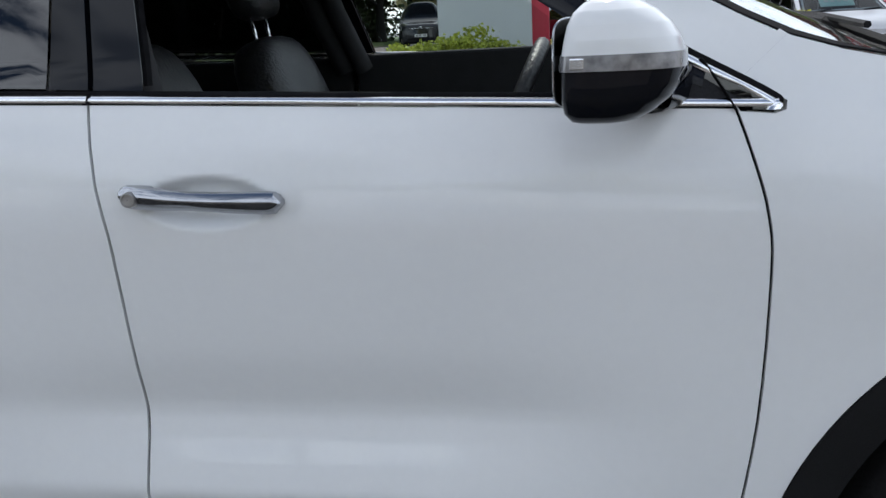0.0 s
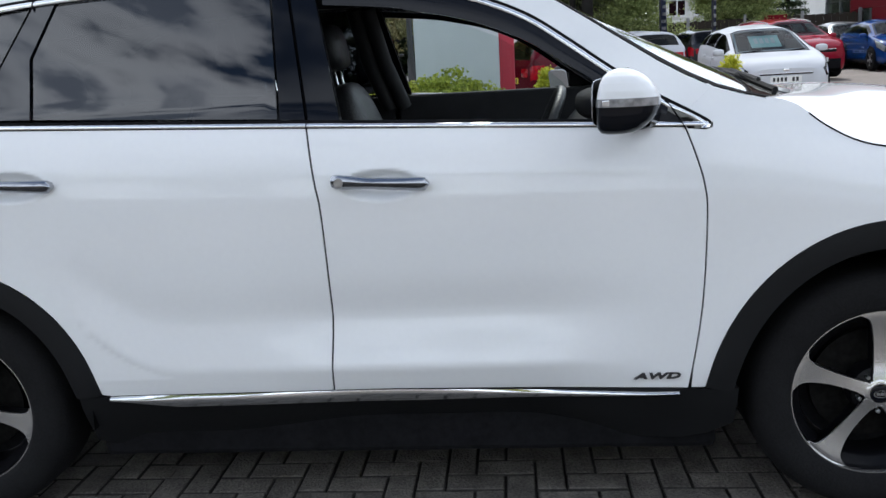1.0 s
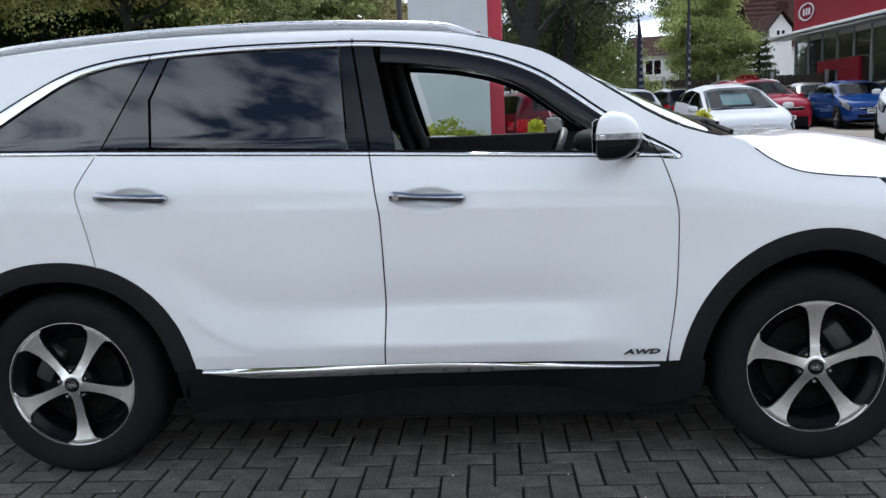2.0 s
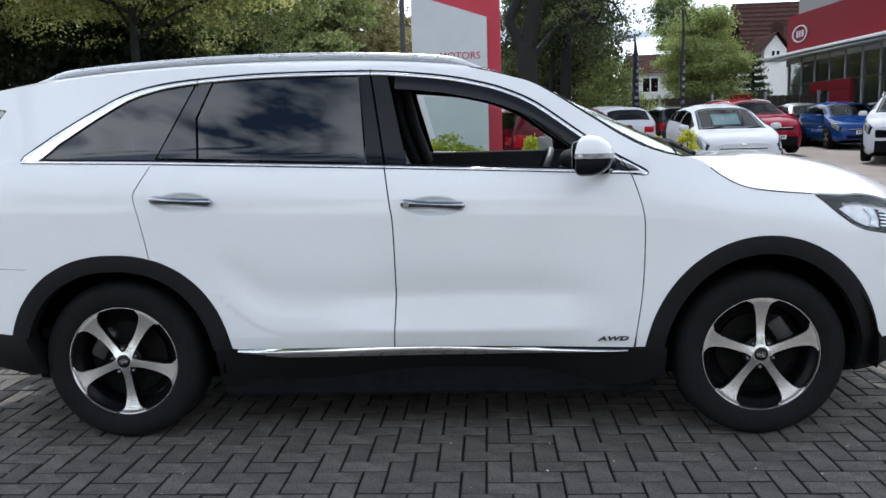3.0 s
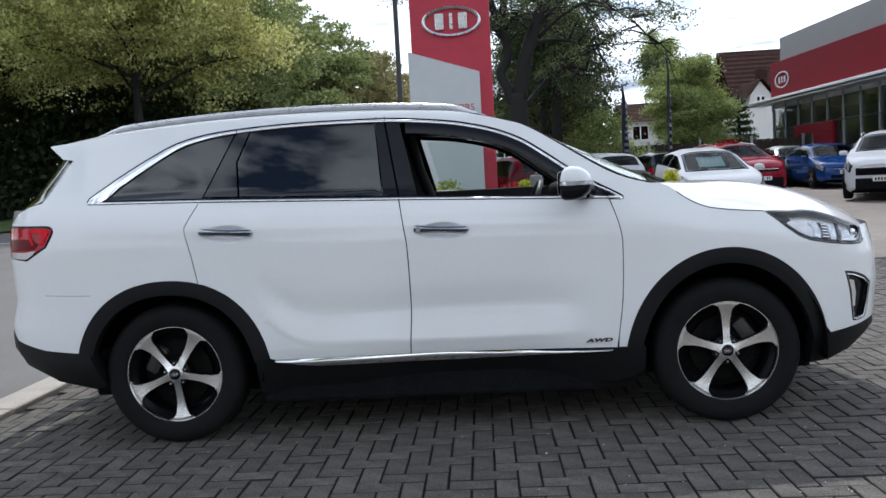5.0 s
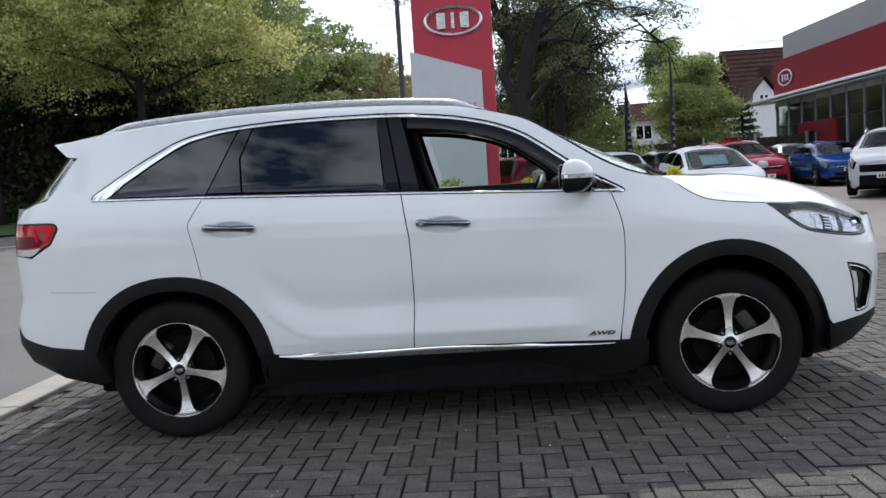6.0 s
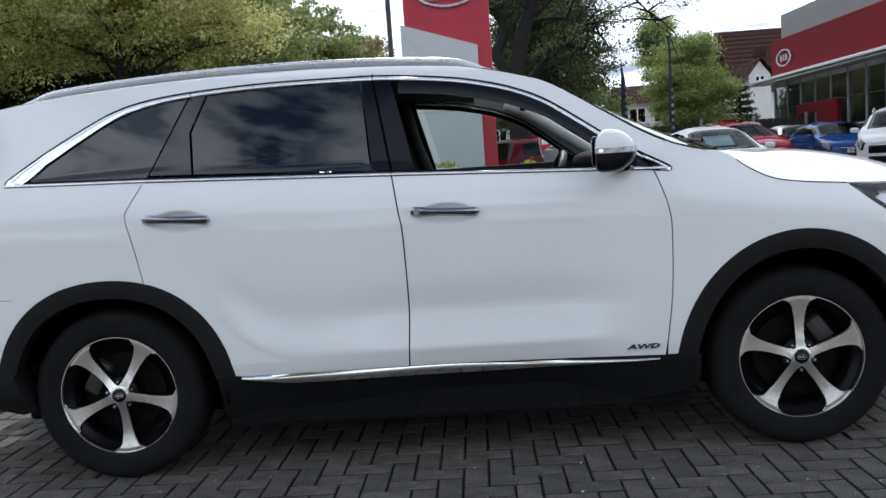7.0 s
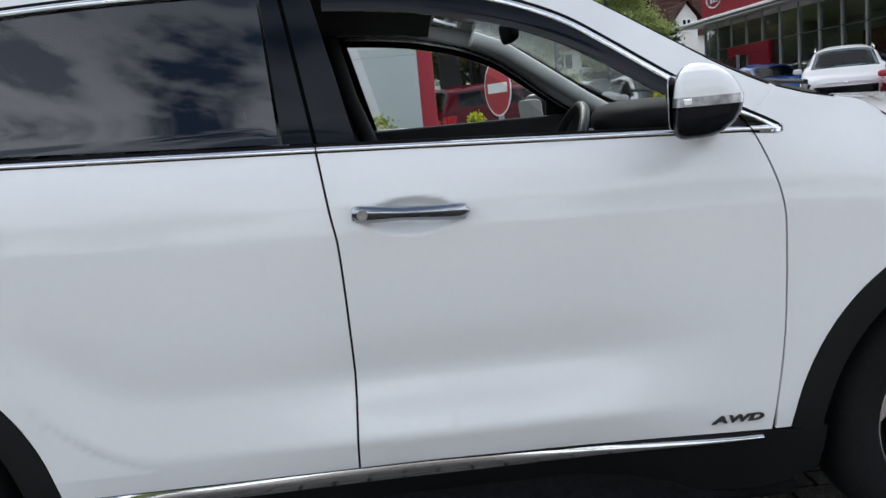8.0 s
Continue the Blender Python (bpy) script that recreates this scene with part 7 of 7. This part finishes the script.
P_DARK = mat("car_black", (0.02, 0.021, 0.024), 0.5, vary=0.1, coat=1.0, spec=0.0)
P_SILVER = mat("car_silver", (0.42, 0.43, 0.45), 0.3, 0.6, vary=0.05, coat=1.0)


def stand(x, y, heading):
    """On the sloping yard, nose turned by heading from the x axis."""
    return pose(x, y, rise(y) + 0.005) @ pose(0, 0, 0, math.degrees(math.atan2(rise(y + 1) - rise(y - 1), 2)), 0, 0) @ pose(0, 0, 0, 0, 0, heading)


hatch = parked_car(stand(5.18, 14.5, -92), "small white hatchback with a price card behind the windscreen", 3.95, 1.70, 1.43, P_WHITE, hood=0.81, cowl_z=0.925, ws=(0.06, 0.56), rw=(-0.96, -0.74), belt=(0.90, 1.02), wheel_r=0.30, grille=0.05)
c = part("price_card", boxed(-0.004, 0.004, -0.30, 0.24, -0.24, 0.20, 0.0, None), M_PRICE, hatch, "pale green price card")
c.matrix_basis = pose(0.44, 0.04, 1.13, 0, -62)
for k in range(4):
    part("price_bar", boxed(0.004, 0.008, -0.22 + 0.1 * k, -0.15 + 0.1 * k, -0.10, 0.10), M_SIGNWHITE, c)
parked_car(stand(8.02, 22.0, -82), "red compact crossover with black lower trim and roof rails", 4.10, 1.80, 1.60, P_RED, hood=0.97, cowl_z=1.10, belt=(1.02, 1.06), ws=(0.24, 0.56), rails=True, dark_low=0.34, wheel_r=0.34, rw=(-0.96, -0.84), grille=0.10)
parked_car(stand(11.95, 24.5, -95), "bright blue hatchback, nose towards the yard", 4.31, 1.80, 1.45, P_BLUE, hood=0.80, rw=(-0.96, -0.66), wheel_r=0.32)
parked_car(stand(10.55, 17.3, -118), "white mid-size SUV with black grille and lower trim", 4.48, 1.85, 1.64, P_WHITE, hood=0.97, cowl_z=1.12, belt=(1.05, 1.12), rails=True, dark_low=0.3, wheel_r=0.35, rw=(-0.95, -0.74), grille=0.20, grille_w=0.34)
parked_car(stand(10.1, 13.2, -118), "crimson hatchback at the end of the row", 4.2, 1.78, 1.5, P_MAROON, hood=0.82)
parked_car(stand(3.45, 20.8, 105), "white estate car seen from its tail", 4.4, 1.77, 1.48, P_WHITE, rw=(-0.97, -0.88), side_end=-0.86, splits=(-0.02, -0.42), tail_z=1.0)
parked_car(stand(6.4, 25.6, 97), "black hatchback in the second row", 4.1, 1.75, 1.46, P_DARK, rw=(-0.96, -0.74))
parked_car(stand(10.3, 27.6, -80), "dark saloon in the back row", 4.5, 1.8, 1.44, P_DARK, rw=(-0.72, -0.45), side_end=-0.6)
parked_car(stand(12.1, 28.2, -95), "silver hatchback in front of the showroom", 4.2, 1.78, 1.46, P_SILVER)
parked_car(stand(2.12, 14.4, 25), "dark red hatchback parked slantwise behind the pylon", 3.75, 1.70, 1.49, P_DEEPRED, rw=(-0.975, -0.84), side_end=-0.80)
van = parked_car(stand(-5.6, 36.0, -84), "dark van with a pale bonnet on the far road", 4.9, 1.95, 1.95, P_DARK, hood=1.0, cowl_z=1.2, belt=(1.15, 1.15), ws=(0.42, 0.68), rw=(-0.985, -0.93), side_end=-0.85, tail_z=1.15, wheel_r=0.34, category="van")
part("bonnet_panel", boxed(1.70, 2.2, -0.75, 0.75, 1.11, 1.14, 0.01, pose(0, 0, 0.0, 0, 6)), P_WHITE, van, "pale bonnet")


# ---------- paving blocks (last: many small pieces) ----------
paving = tagged(new("block_paving"), "grey-brown concrete paving blocks laid in herringbone", "paving", kind="structure")
W_B, GAP, X_OFF, Y_OFF = 0.098, 0.0026, -0.076, 0.024


def block_mesh(w, d):
    """A block with worn arrises and dark lower sides: its faces, and which of them are dark."""
    verts, faces, dark_faces = [], [], []
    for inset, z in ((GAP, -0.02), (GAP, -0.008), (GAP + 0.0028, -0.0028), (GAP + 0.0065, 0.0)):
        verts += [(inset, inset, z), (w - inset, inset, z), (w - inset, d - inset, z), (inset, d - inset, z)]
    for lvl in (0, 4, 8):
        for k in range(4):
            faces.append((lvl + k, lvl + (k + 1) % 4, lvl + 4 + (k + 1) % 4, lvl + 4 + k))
            dark_faces.append(1 if lvl < 8 else 0)
    return verts, faces + [(12, 13, 14, 15)], dark_faces + [0]


kinds = {}
for key, (w, d) in {"h": (2 * W_B, W_B), "v": (W_B, 2 * W_B)}.items():
    v, f, face_tone = block_mesh(w, d)
    me = bpy.data.meshes.new("paving_block_" + key)
    me.from_pydata(v, [], f)
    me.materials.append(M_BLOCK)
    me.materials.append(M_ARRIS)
    me.polygons.foreach_set("material_index", face_tone)
    kinds[key] = (np.array(v), f, me, face_tone)
rng = np.random.default_rng(12)
all_v, all_f, all_d, base, made = [], [], [], 0, 0
i0, i1, j0, j1 = int((X_KERB + 0.14) / W_B), int(6.8 / W_B), int(-2.5 / W_B), int(6.0 / W_B)
for i in range(i0, i1):
    for j in range(j0, j1):
        k = (i - j) % 4
        if k not in (0, 2):
            continue
        key = "h" if k == 0 else "v"
        x, y = i * W_B + X_OFF, (j if k == 0 else j - 1) * W_B + Y_OFF
        z = rise(y + 0.05) + rng.normal() * 0.0012
        near = -1.75 < x < 2.05 and -1.28 < y < 0.12 and made < 300
        if near:
            ob = new("paving_block", kinds[key][2])
            ob.parent = paving
            ob.matrix_basis = pose(x, y, z, rng.normal() * 0.35, rng.normal() * 0.35, rng.normal() * 0.25)
            made += 1
        else:
            v, f, _, face_tone = kinds[key]
            tilt = rng.normal(size=2) * 0.006
            q = v + np.array([x, y, z])
            q[:, 2] += (v[:, 0] - 0.08) * tilt[0] + (v[:, 1] - 0.08) * tilt[1]
            all_v.append(q)
            all_f += [tuple(base + t for t in g) for g in f]
            all_d += face_tone
            base += len(v)
# a straight course closes the herringbone
for i in range(i0, i1):
    v, f, _, face_tone = kinds["v"]
    all_v.append(v + np.array([i * W_B + X_OFF, -2.69, rng.normal() * 0.001]))
    all_f += [tuple(base + t for t in g) for g in f]
    all_d += face_tone
    base += len(v)
me = bpy.data.meshes.new("paving_field")
me.from_pydata(np.concatenate(all_v).tolist(), [], all_f)
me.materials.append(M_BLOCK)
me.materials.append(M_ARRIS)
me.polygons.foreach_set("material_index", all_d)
ob = new("paving_field", me)
ob.parent = paving
tagged(ob, kind="stuff")

# grit and crumbs lying on the blocks
rng = np.random.default_rng(77)
verts, faces = [], []
for k in range(150):
    x, y = rng.uniform(-2.4, 3.2), rng.uniform(-0.95, 0.15)
    r = rng.uniform(0.0015, 0.0045) * (1.6 if rng.random() < 0.08 else 1)
    z = rise(y) + r * 0.5
    b = len(verts)
    for a in range(5):
        q = r * rng.uniform(0.7, 1.25)
        verts.append((x + q * math.cos(a * 1.257), y + q * math.sin(a * 1.257), z - r * 0.5))
    verts.append((x + 0.2 * r, y - 0.1 * r, z + r * rng.uniform(0.3, 0.8)))
    faces += [(b + a, b + (a + 1) % 5, b + 5) for a in range(5)]
me = bpy.data.meshes.new("grit")
me.from_pydata(verts, [], faces)
me.materials.append(M_GRIT)
tagged(new("grit", me), "pale grit and crumbs scattered on the paving", "grit", kind="stuff")
